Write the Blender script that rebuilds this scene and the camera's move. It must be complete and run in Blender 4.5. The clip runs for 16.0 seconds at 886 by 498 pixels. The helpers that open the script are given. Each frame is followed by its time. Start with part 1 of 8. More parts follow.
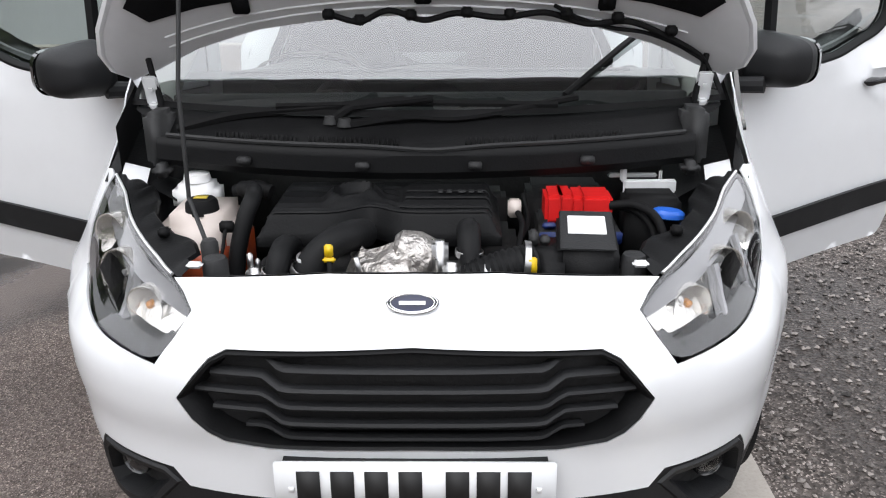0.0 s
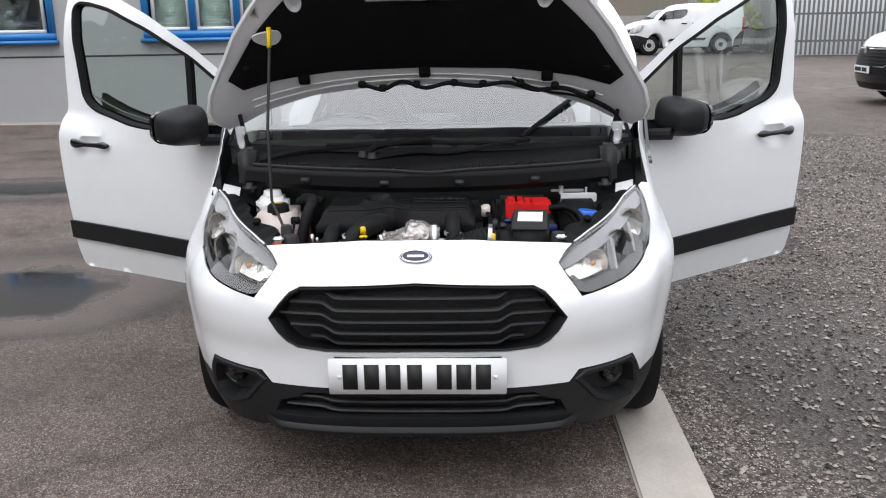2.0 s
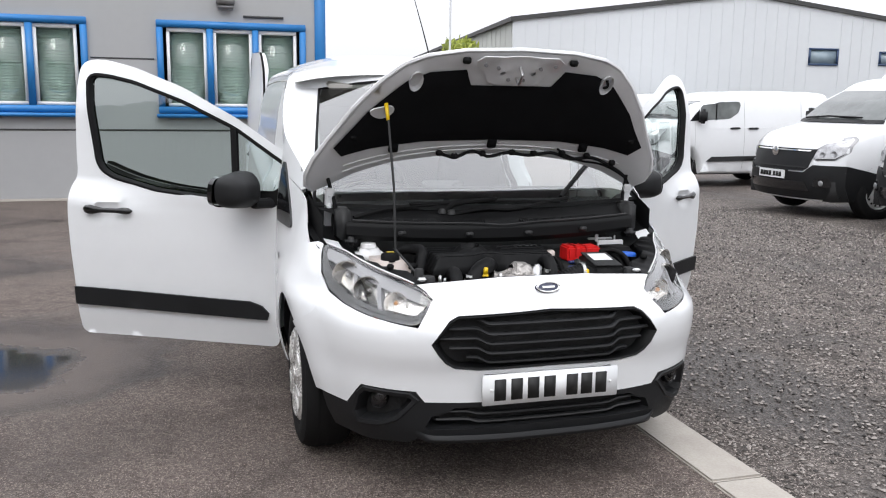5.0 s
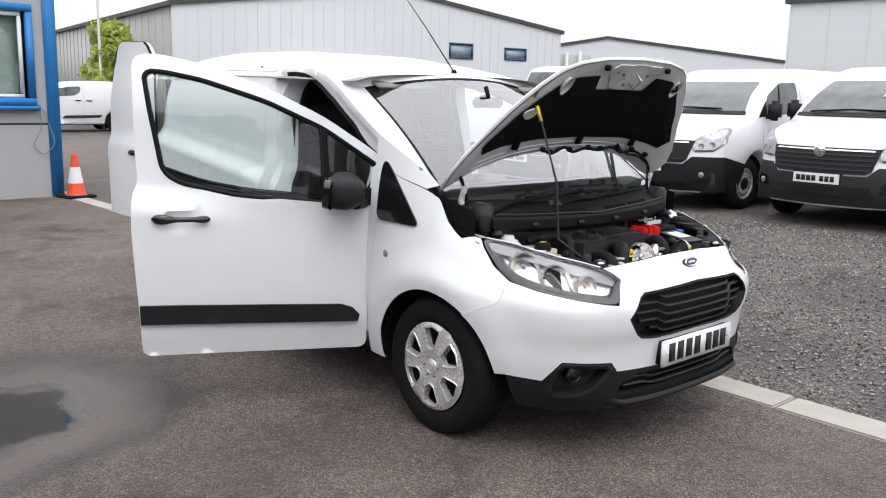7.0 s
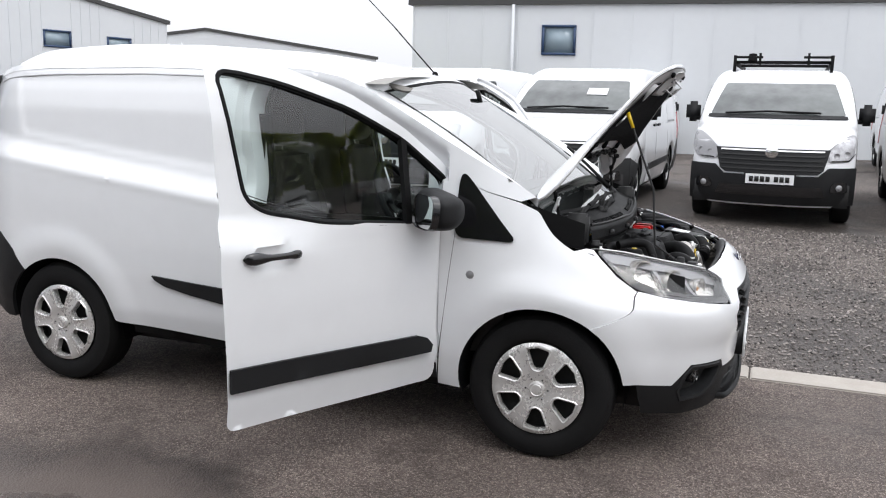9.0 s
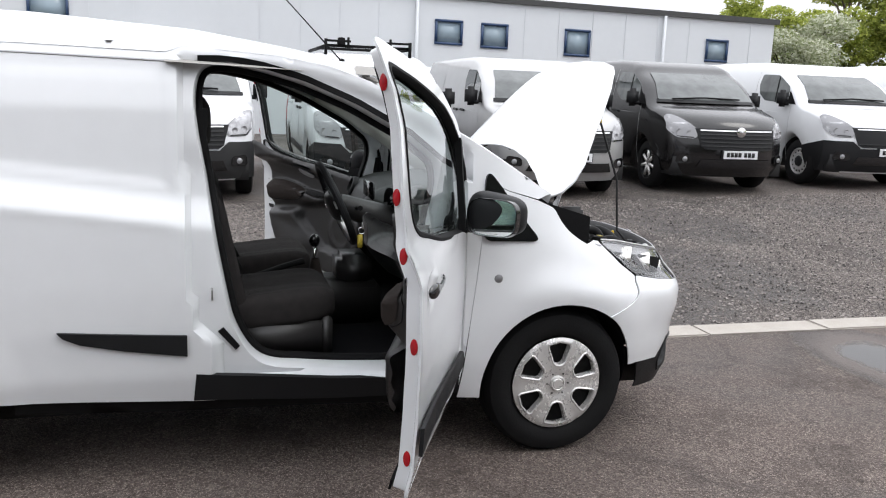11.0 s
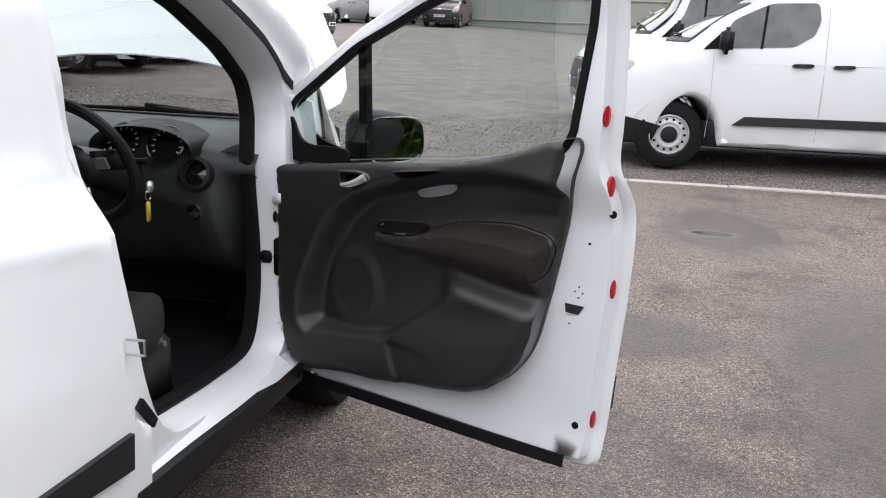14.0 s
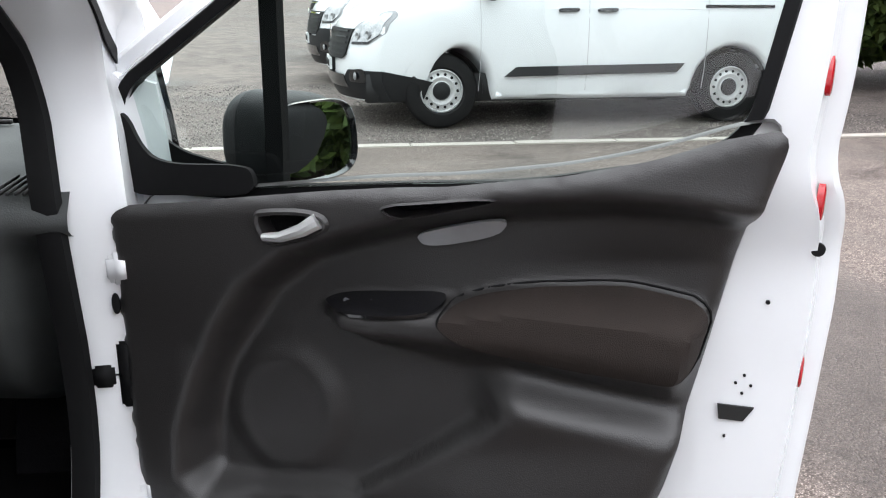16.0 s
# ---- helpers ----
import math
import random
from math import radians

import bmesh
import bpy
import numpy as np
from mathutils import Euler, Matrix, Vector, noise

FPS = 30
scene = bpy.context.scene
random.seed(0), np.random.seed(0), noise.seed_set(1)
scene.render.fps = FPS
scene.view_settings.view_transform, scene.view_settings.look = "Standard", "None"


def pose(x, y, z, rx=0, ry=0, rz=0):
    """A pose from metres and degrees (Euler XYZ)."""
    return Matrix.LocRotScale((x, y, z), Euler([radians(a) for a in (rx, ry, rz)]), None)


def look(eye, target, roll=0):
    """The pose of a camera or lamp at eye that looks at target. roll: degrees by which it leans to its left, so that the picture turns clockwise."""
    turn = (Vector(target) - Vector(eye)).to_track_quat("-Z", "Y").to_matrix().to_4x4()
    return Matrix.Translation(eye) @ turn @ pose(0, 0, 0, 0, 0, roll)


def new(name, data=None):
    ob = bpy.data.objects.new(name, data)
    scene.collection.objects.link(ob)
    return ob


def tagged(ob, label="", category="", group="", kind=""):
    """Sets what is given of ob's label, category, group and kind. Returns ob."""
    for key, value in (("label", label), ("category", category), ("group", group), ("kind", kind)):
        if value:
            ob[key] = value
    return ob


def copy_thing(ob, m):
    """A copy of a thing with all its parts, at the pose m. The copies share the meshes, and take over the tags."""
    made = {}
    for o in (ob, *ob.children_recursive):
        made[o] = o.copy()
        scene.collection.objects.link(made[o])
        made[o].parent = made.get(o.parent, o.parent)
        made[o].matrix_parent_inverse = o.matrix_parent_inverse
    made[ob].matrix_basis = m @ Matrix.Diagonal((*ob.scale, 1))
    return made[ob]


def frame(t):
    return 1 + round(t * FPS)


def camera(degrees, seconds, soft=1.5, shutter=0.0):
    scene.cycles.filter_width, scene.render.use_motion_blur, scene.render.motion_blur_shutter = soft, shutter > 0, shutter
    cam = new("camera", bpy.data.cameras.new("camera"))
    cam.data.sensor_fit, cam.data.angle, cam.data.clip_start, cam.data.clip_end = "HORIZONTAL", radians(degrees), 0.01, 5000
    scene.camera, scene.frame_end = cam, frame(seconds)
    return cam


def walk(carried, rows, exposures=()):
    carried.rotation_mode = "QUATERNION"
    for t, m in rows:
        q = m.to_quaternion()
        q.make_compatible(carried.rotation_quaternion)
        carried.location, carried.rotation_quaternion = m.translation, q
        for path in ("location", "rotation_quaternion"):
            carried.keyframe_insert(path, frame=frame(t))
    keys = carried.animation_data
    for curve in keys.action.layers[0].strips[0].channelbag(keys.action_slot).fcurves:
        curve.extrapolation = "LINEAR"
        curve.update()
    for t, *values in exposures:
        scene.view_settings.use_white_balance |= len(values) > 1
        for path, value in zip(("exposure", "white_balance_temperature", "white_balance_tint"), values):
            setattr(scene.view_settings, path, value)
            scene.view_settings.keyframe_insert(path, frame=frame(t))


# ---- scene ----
cam = camera(54.49, 16.0, 1.1)
PATH = [
    (0, (0.093, -1.406, 1.431), (0.045, 0.468, 0.736), -0.7),
    (0.5, (0.127, -1.751, 1.431), (0.061, 0.163, 0.853), -1.0),
    (1, (0.15, -2.027, 1.434), (0.104, -0.108, 0.875), -0.8),
    (1.5, (0.156, -2.247, 1.441), (0.091, -0.329, 0.875), -0.9),
    (2, (0.186, -2.404, 1.477), (0.102, -0.475, 0.954), -1.1),
    (2.5, (0.208, -2.56, 1.475), (0.121, -0.609, 1.041), -1.1),
    (3, (0.156, -2.759, 1.478), (0.1, -0.802, 1.072), -0.7),
    (3.5, (-0.013, -2.862, 1.464), (-0.037, -0.895, 1.101), -0.5),
    (3.7, (-0.111, -2.862, 1.457), (-0.085, -0.896, 1.095), -0.4),
    (5.8, (-2.132, -2.675, 1.46), (-1.234, -0.92, 1.123), 1.2),
    (6, (-2.347, -2.611, 1.497), (-1.377, -0.897, 1.151), 1.2),
    (6.5, (-2.782, -2.348, 1.472), (-1.643, -0.74, 1.129), 1.1),
    (7, (-3.235, -1.992, 1.482), (-1.922, -0.525, 1.132), 1.2),
    (7.5, (-3.664, -1.624, 1.499), (-2.211, -0.297, 1.144), 1.1),
    (8, (-3.935, -1.155, 1.509), (-2.35, 0.009, 1.144), 1.1),
    (8.2, (-4.064, -0.957, 1.491), (-2.414, 0.114, 1.131), 1.2),
    (10.3, (-4.231, 1.454, 1.498), (-2.266, 1.405, 1.128), 1.6),
    (10.5, (-4.139, 1.665, 1.499), (-2.184, 1.477, 1.123), 1.8),
    (11, (-4.014, 2.2, 1.501), (-2.126, 1.648, 1.138), 2.2),
    (11.5, (-3.756, 2.632, 1.465), (-1.99, 1.763, 1.108), 2.0),
    (12, (-3.459, 3.06, 1.464), (-1.868, 1.901, 1.108), 2.0),
    (12.5, (-3.088, 3.406, 1.43), (-1.705, 2.005, 1.08), 2.0),
    (13, (-2.625, 3.589, 1.434), (-1.558, 1.936, 1.073), 2.1),
    (13.5, (-2.144, 3.718, 1.417), (-1.432, 1.886, 1.05), 2.1),
    (14, (-1.751, 3.641, 1.397), (-1.37, 1.745, 0.887), 2.1),
    (14.5, (-1.406, 3.493, 1.397), (-1.305, 1.571, 0.851), 2.1),
    (15, (-1.195, 3.293, 1.376), (-1.371, 1.378, 0.825), 1.7),
    (15.5, (-1.146, 2.969, 1.336), (-1.407, 1.069, 0.769), 0.6),
    (16, (-1.106, 2.647, 1.306), (-1.376, 0.753, 0.723), 0.4),
]
walk(cam, [(t, look(eye, target, roll)) for t, eye, target, roll in PATH],
     exposures=[(0.0, 0.32), (0.7, 0.28), (1.6, 0.12), (3.5, 0.15), (8.0, 0.13), (10.5, 0.12), (12.5, 0.35), (14.0, 0.6), (14.6, 0.75), (15.0, 0.82), (15.4, 1.0), (16.0, 1.15)])

# ---- daylight: a bright overcast sky and a very soft sun ----
from mathutils.geometry import delaunay_2d_cdt

SUN_EL, SUN_AZ = 52.0, -150.0
world = bpy.data.worlds.new("overcast")
scene.world = world
world.use_nodes = True
wn, wl = world.node_tree.nodes, world.node_tree.links
wn.clear()
sky = wn.new("ShaderNodeTexSky")
sky.sky_type, sky.sun_disc = "NISHITA", False
sky.sun_elevation, sky.sun_rotation = radians(SUN_EL), radians(SUN_AZ)
sky.dust_density = 6.0
grey = wn.new("ShaderNodeHueSaturation")
grey.inputs["Saturation"].default_value = 0.10
veil = wn.new("ShaderNodeMix")      # cloud layer: three times as bright overhead as at the horizon
veil.data_type = "RGBA"
veil.inputs[0].default_value = 0.85
wtc, wsep, wrise = wn.new("ShaderNodeTexCoord"), wn.new("ShaderNodeSeparateXYZ"), wn.new("ShaderNodeMapRange")
wrise.inputs[1].default_value, wrise.inputs[2].default_value, wrise.inputs[3].default_value, wrise.inputs[4].default_value = 0.0, 1.0, 7.6, 21.0
wtint = wn.new("ShaderNodeCombineColor")
cool = []
for i, k in enumerate((0.982, 1.0, 1.062)):
    q = wn.new("ShaderNodeMath")
    q.operation, q.inputs[1].default_value = "MULTIPLY", k
    wl.new(wrise.outputs[0], q.inputs[0]), wl.new(q.outputs[0], wtint.inputs[i])
wl.new(wtc.outputs["Generated"], wsep.inputs[0]), wl.new(wsep.outputs[2], wrise.inputs[0]), wl.new(wtint.outputs[0], veil.inputs[7])
back = wn.new("ShaderNodeBackground")
back.inputs["Strength"].default_value = 0.125
wout = wn.new("ShaderNodeOutputWorld")
wl.new(sky.outputs[0], grey.inputs["Color"])
wl.new(grey.outputs[0], veil.inputs[6])
wl.new(veil.outputs[2], back.inputs["Color"])
wl.new(back.outputs[0], wout.inputs[0])
sun = new("sun", bpy.data.lights.new("sun", "SUN"))
sun.data.energy, sun.data.angle, sun.data.color = 0.5, radians(25), (1, 0.97, 0.93)
sun.rotation_euler = (radians(90 - SUN_EL), 0, radians(-SUN_AZ + 180))


# ---- materials ----
def mat(name, col, rough=0.5, metal=0.0, col2=None, scale=4.0, fine=60.0, mix=0.5, bump=0.0, coat=0.0, spec=0.5, rvar=0.0, coord="Object"):
    m = bpy.data.materials.new(name)
    m.use_nodes = True
    n, l = m.node_tree.nodes, m.node_tree.links
    b = n["Principled BSDF"]
    col2 = col2 or tuple(c * 0.8 for c in col)
    tc = n.new("ShaderNodeTexCoord")
    big, small = n.new("ShaderNodeTexNoise"), n.new("ShaderNodeTexNoise")
    big.inputs["Scale"].default_value, small.inputs["Scale"].default_value = scale, fine
    big.inputs["Detail"].default_value, small.inputs["Detail"].default_value = 4, 3
    add = n.new("ShaderNodeMix")
    add.inputs[0].default_value = 0.4
    ramp = n.new("ShaderNodeMapRange")
    ramp.inputs[1].default_value, ramp.inputs[2].default_value = 0.35, 0.7
    ramp.inputs[4].default_value = mix
    cm = n.new("ShaderNodeMix")
    cm.data_type = "RGBA"
    cm.inputs[6].default_value, cm.inputs[7].default_value = (*col, 1), (*col2, 1)
    for t in (big, small):
        l.new(tc.outputs[coord], t.inputs["Vector"])
    l.new(big.outputs[0], add.inputs[2]), l.new(small.outputs[0], add.inputs[3])
    l.new(add.outputs[0], ramp.inputs[0]), l.new(ramp.outputs[0], cm.inputs[0])
    l.new(cm.outputs[2], b.inputs["Base Color"])
    b.inputs["Roughness"].default_value, b.inputs["Metallic"].default_value = rough, metal
    b.inputs["Coat Weight"].default_value, b.inputs["Specular IOR Level"].default_value = coat, spec
    b.inputs["Coat Roughness"].default_value = 0.05
    if rvar:
        rr = n.new("ShaderNodeMapRange")
        rr.inputs[1].default_value, rr.inputs[2].default_value = 0.3, 0.7
        rr.inputs[3].default_value, rr.inputs[4].default_value = max(0.02, rough - rvar), min(1, rough + rvar)
        l.new(add.outputs[0], rr.inputs[0]), l.new(rr.outputs[0], b.inputs["Roughness"])
    if bump:
        bp = n.new("ShaderNodeBump")
        bp.inputs["Distance"].default_value = bump
        l.new(small.outputs[0], bp.inputs["Height"]), l.new(bp.outputs[0], b.inputs["Normal"])
    return m


def glass_mat(name, col=(1, 1, 1), rough=0.0, clear=0.9, f0=0.08, steep=4.0):
    """Thin sheet glass: clear with a Fresnel gloss."""
    m = bpy.data.materials.new(name)
    m.use_nodes = True
    n, l = m.node_tree.nodes, m.node_tree.links
    n.clear()
    tr, gl, mx, fr, o, pw, sc = (n.new(k) for k in ("ShaderNodeBsdfTransparent", "ShaderNodeBsdfGlossy", "ShaderNodeMixShader", "ShaderNodeLayerWeight", "ShaderNodeOutputMaterial", "ShaderNodeMath", "ShaderNodeMapRange"))
    tr.inputs[0].default_value = tuple(c * clear for c in col) + (1,)
    gl.inputs["Roughness"].default_value = rough
    fr.inputs[0].default_value = 0.5
    pw.operation, pw.inputs[1].default_value = "POWER", steep
    sc.inputs[3].default_value = f0
    l.new(fr.outputs["Facing"], pw.inputs[0]), l.new(pw.outputs[0], sc.inputs[0]), l.new(sc.outputs[0], mx.inputs[0]), l.new(tr.outputs[0], mx.inputs[1]), l.new(gl.outputs[0], mx.inputs[2]), l.new(mx.outputs[0], o.inputs[0])
    return m


M = {}
M["paint"] = mat("white_paint", (0.74, 0.75, 0.765), 0.26, col2=(0.69, 0.70, 0.71), scale=1.5, fine=12, mix=0.5, coat=0.6)
M["paint_in"] = mat("primer_white", (0.62, 0.63, 0.64), 0.45, col2=(0.5, 0.5, 0.5), scale=5, fine=40)
M["frame"] = mat("bare_white_frame", (0.60, 0.60, 0.61), 0.35, col2=(0.52, 0.52, 0.53), scale=6, fine=40, coat=0.3)
M["silver"] = mat("silver_paint", (0.45, 0.45, 0.45), 0.32, 0.5, coat=0.6)
M["black_paint"] = mat("black_paint", (0.006, 0.0055, 0.006), 0.22, 0.0, col2=(0.010, 0.009, 0.009), coat=0.5, spec=0.4)
M["plastic"] = mat("black_plastic", (0.010, 0.0105, 0.0115), 0.52, spec=0.24, col2=(0.018, 0.018, 0.019), scale=6, fine=220, bump=0.0006, rvar=0.1)
M["plastic_grey"] = mat("dusty_plastic", (0.020, 0.0205, 0.0215), 0.58, spec=0.35, col2=(0.034, 0.034, 0.034), scale=5, fine=260, bump=0.0008, rvar=0.1)
# darker copy of the black plastic: shade under the bonnet put into the colour
M["bay_plastic"] = mat("shaded_bay_plastic", (0.0055, 0.0057, 0.0062), 0.55, spec=0.16, col2=(0.011, 0.011, 0.0115), scale=7, fine=180, bump=0.0006, rvar=0.12)
M["gloss_black"] = mat("gloss_black", (0.008, 0.008, 0.009), 0.12, coat=0.5)
M["rubber"] = mat("tyre_rubber", (0.006, 0.006, 0.0065), 0.8, spec=0.2, col2=(0.013, 0.0125, 0.012), scale=9, fine=120, bump=0.001)
M["seal"] = mat("rubber_seal", (0.006, 0.006, 0.0065), 0.65, spec=0.13, col2=(0.011, 0.011, 0.011))
M["felt"] = mat("black_felt", (0.006, 0.006, 0.007), 0.95, col2=(0.011, 0.011, 0.012), scale=12, fine=300, bump=0.002, spec=0.1)
M["trimpl"] = mat("door_trim_plastic", (0.0195, 0.0182, 0.0180), 0.38, spec=0.5, col2=(0.026, 0.0247, 0.0243), scale=5, fine=500, bump=0.0006, rvar=0.08)
# dash base lifted and greened for daylight and haze behind the windscreen
M["dash"] = mat("hazed_dash_skin", (0.034, 0.037, 0.0365), 0.55, spec=0.5, col2=(0.045, 0.048, 0.047), scale=4, fine=420, bump=0.0005, rvar=0.08)
M["cloth"] = mat("brown_black_cloth", (0.023, 0.0178, 0.0155), 0.8, col2=(0.034, 0.0262, 0.0225), scale=30, fine=700, bump=0.0015, spec=0.2)
M["seatcloth"] = mat("seat_cloth", (0.020, 0.018, 0.018), 0.95, col2=(0.038, 0.034, 0.032), scale=30, fine=600, bump=0.0015, spec=0.2)
M["headliner"] = mat("grey_headliner", (0.30, 0.29, 0.27), 0.95, col2=(0.25, 0.24, 0.23), fine=400, bump=0.001)
M["pillar_trim"] = mat("grey_pillar_trim", (0.36, 0.36, 0.33), 0.7, col2=(0.30, 0.30, 0.28), fine=300)
M["alloy"] = mat("silver_wheel_cover", (0.70, 0.69, 0.675), 0.27, 0.5, col2=(0.56, 0.545, 0.53), scale=7, fine=90, rvar=0.08)
M["steel"] = mat("steel", (0.55, 0.55, 0.55), 0.35, 1.0, col2=(0.38, 0.37, 0.36), scale=14, fine=80, rvar=0.12)
M["foil"] = mat("heat_shield", (0.50, 0.48, 0.46), 0.38, 0.9, col2=(0.24, 0.20, 0.17), scale=18, fine=60, bump=0.01, rvar=0.12)
M["chrome"] = mat("chrome", (0.8, 0.8, 0.8), 0.08, 1.0, col2=(0.7, 0.7, 0.7))
M["satin"] = mat("satin_silver", (0.72, 0.72, 0.72), 0.3, 0.7, col2=(0.62, 0.62, 0.62))
M["red"] = mat("red_cover", (0.62, 0.012, 0.012), 0.42, col2=(0.5, 0.01, 0.01))
M["red_lens"] = mat("red_reflector", (0.42, 0.006, 0.012), 0.18, col2=(0.32, 0.004, 0.01), coat=0.6)
M["blue_cap"] = mat("blue_plastic", (0.02, 0.12, 0.55), 0.4)
M["blue_dark"] = mat("dark_blue_plastic", (0.01, 0.025, 0.12), 0.45)
M["yellow"] = mat("yellow_plastic", (0.75, 0.50, 0.01), 0.4)
M["yellow_tag"] = mat("yellow_key_tag", (0.55, 0.42, 0.05), 0.5)
M["tank"] = mat("translucent_tank", (0.60, 0.53, 0.49), 0.4, col2=(0.50, 0.42, 0.38), scale=8)
M["coolant"] = mat("coolant", (0.50, 0.09, 0.03), 0.35, col2=(0.40, 0.06, 0.02))
M["label"] = mat("paper_label", (0.78, 0.78, 0.78), 0.6)
M["ink"] = mat("black_ink", (0.01, 0.01, 0.01), 0.6)
M["plate"] = mat("plate_white", (0.78, 0.79, 0.80), 0.3, col2=(0.74, 0.75, 0.76))
M["badge"] = mat("badge_blue", (0.012, 0.016, 0.05), 0.2, col2=(0.016, 0.02, 0.06), coat=0.6)
# near-black base colour holds the deep shade of bay, grilles, wells and underbodies
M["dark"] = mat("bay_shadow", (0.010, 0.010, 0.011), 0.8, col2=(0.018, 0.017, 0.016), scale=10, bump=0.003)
M["glass"] = glass_mat("window_glass", (0.86, 0.96, 0.93), 0.0, 0.86, 0.09)
M["screen"] = glass_mat("windscreen_glass", (0.90, 0.97, 0.95), 0.0, 0.85, 0.17, 2.6)
M["lens"] = glass_mat("lamp_lens", (1, 1, 1), 0.0, 0.94, 0.06)
# opaque glass: cabin gloom as the base, sky reflections painted as pale patches
M["dark_glass"] = mat("dark_glass", (0.045, 0.05, 0.05), 0.03, col2=(0.15, 0.165, 0.16), scale=2.2, fine=6, mix=0.8, spec=0.7)
# pale blue base colour carries the sky's reflection in the shed panes
M["sky_glass"] = mat("painted_sky_glass", (0.24, 0.31, 0.36), 0.05, col2=(0.34, 0.41, 0.46), scale=1.5, fine=4, spec=0.6)
M["mirror"] = mat("mirror_glass", (0.85, 0.88, 0.88), 0.01, 1.0, col2=(0.85, 0.88, 0.88))
M["lamp_mirror"] = mat("silvered_bowl", (0.80, 0.79, 0.77), 0.16, 0.75, col2=(0.60, 0.56, 0.50), scale=26, fine=60, mix=0.8, bump=0.003)
M["lamp_far"] = mat("far_lamp", (0.52, 0.52, 0.53), 0.12, 0.5, col2=(0.22, 0.22, 0.23), scale=18, fine=50, mix=1.0, coat=0.6)
M["lamp_brow"] = mat("grey_lamp_panel", (0.27, 0.27, 0.28), 0.3, 0.2, col2=(0.21, 0.21, 0.22), coat=0.5)
M["amber"] = mat("amber_bulb", (0.65, 0.30, 0.10), 0.2, col2=(0.5, 0.2, 0.05))
M["rim_silver"] = mat("silver_rim", (0.52, 0.52, 0.52), 0.4, 0.3, col2=(0.40, 0.40, 0.40))
M["steel_wheel"] = mat("steel_wheel", (0.30, 0.30, 0.31), 0.4, 0.5, col2=(0.22, 0.22, 0.22))
M["clad"] = mat("grey_cladding", (0.385, 0.39, 0.395), 0.5, col2=(0.345, 0.345, 0.35), scale=0.7, fine=8)
M["clad_light"] = mat("pale_cladding", (0.64, 0.66, 0.68), 0.5, col2=(0.59, 0.61, 0.63), scale=0.5, fine=5)
M["clad_dull"] = mat("darker_cladding", (0.36, 0.37, 0.35), 0.6, col2=(0.30, 0.30, 0.28), scale=0.6, fine=4)
M["roof_dark"] = mat("dark_roof_edge", (0.05, 0.05, 0.05), 0.6)
M["blue_frame"] = mat("blue_frame", (0.02, 0.19, 0.50), 0.4, col2=(0.02, 0.16, 0.42))
M["blue_far"] = mat("dark_blue_frame", (0.02, 0.05, 0.12), 0.4)
M["blind"] = mat("blind", (0.80, 0.79, 0.76), 0.8, col2=(0.70, 0.69, 0.66), scale=3, fine=30)
# dark grey wall colour stands in for the dimness behind the office panes
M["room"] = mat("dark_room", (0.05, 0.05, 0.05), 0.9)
M["fence_steel"] = mat("galvanised_fence", (0.16, 0.165, 0.165), 0.6, 0.3, col2=(0.11, 0.11, 0.11))
M["board"] = mat("fence_board", (0.27, 0.27, 0.25), 0.85, col2=(0.20, 0.20, 0.18), scale=1.2, fine=9)
M["concrete"] = mat("kerb_concrete", (0.40, 0.37, 0.33), 0.8, col2=(0.30, 0.27, 0.24), scale=5, fine=90, mix=0.9, bump=0.002, coord="Object")
M["orange"] = mat("cone_orange", (0.70, 0.07, 0.02), 0.5, col2=(0.55, 0.06, 0.02))
M["white_band"] = mat("reflective_band", (0.72, 0.72, 0.72), 0.4)
M["bark"] = mat("bark", (0.09, 0.07, 0.055), 0.9, col2=(0.05, 0.04, 0.032), scale=8, fine=60, bump=0.01)
M["soil"] = mat("soil", (0.13, 0.075, 0.052), 0.95, col2=(0.09, 0.055, 0.04), scale=2, fine=25, mix=1.0, bump=0.02)
M["cable"] = mat("grey_cable", (0.25, 0.25, 0.26), 0.6)


def leaf_mat(name, a, b, glow=0.35):
    m = bpy.data.materials.new(name)
    m.use_nodes = True
    n, l = m.node_tree.nodes, m.node_tree.links
    p = n["Principled BSDF"]
    g, c = n.new("ShaderNodeNewGeometry"), n.new("ShaderNodeMix")
    c.data_type = "RGBA"
    c.inputs[6].default_value, c.inputs[7].default_value = (*a, 1), (*b, 1)
    l.new(g.outputs["Random Per Island"], c.inputs[0]), l.new(c.outputs[2], p.inputs["Base Color"])
    p.inputs["Roughness"].default_value = 0.6
    tl, mx = n.new("ShaderNodeBsdfTranslucent"), n.new("ShaderNodeMixShader")
    mx.inputs[0].default_value = glow
    l.new(c.outputs[2], tl.inputs[0]), l.new(p.outputs[0], mx.inputs[1]), l.new(tl.outputs[0], mx.inputs[2])
    l.new(mx.outputs[0], n["Material Output"].inputs[0])
    return m


M["leaf"] = leaf_mat("spring_leaf", (0.20, 0.25, 0.05), (0.56, 0.60, 0.14), 0.5)
M["leaf_dark"] = leaf_mat("laurel_leaf", (0.03, 0.06, 0.012), (0.10, 0.15, 0.03))
M["blossom"] = leaf_mat("may_blossom", (0.16, 0.21, 0.05), (0.74, 0.74, 0.62))


# ---- mesh helpers ----
def finish(bm, smooth=True):
    me = bpy.data.meshes.new("mesh")
    bm.to_mesh(me)
    bm.free()
    for p in me.polygons:
        p.use_smooth = smooth
    return me


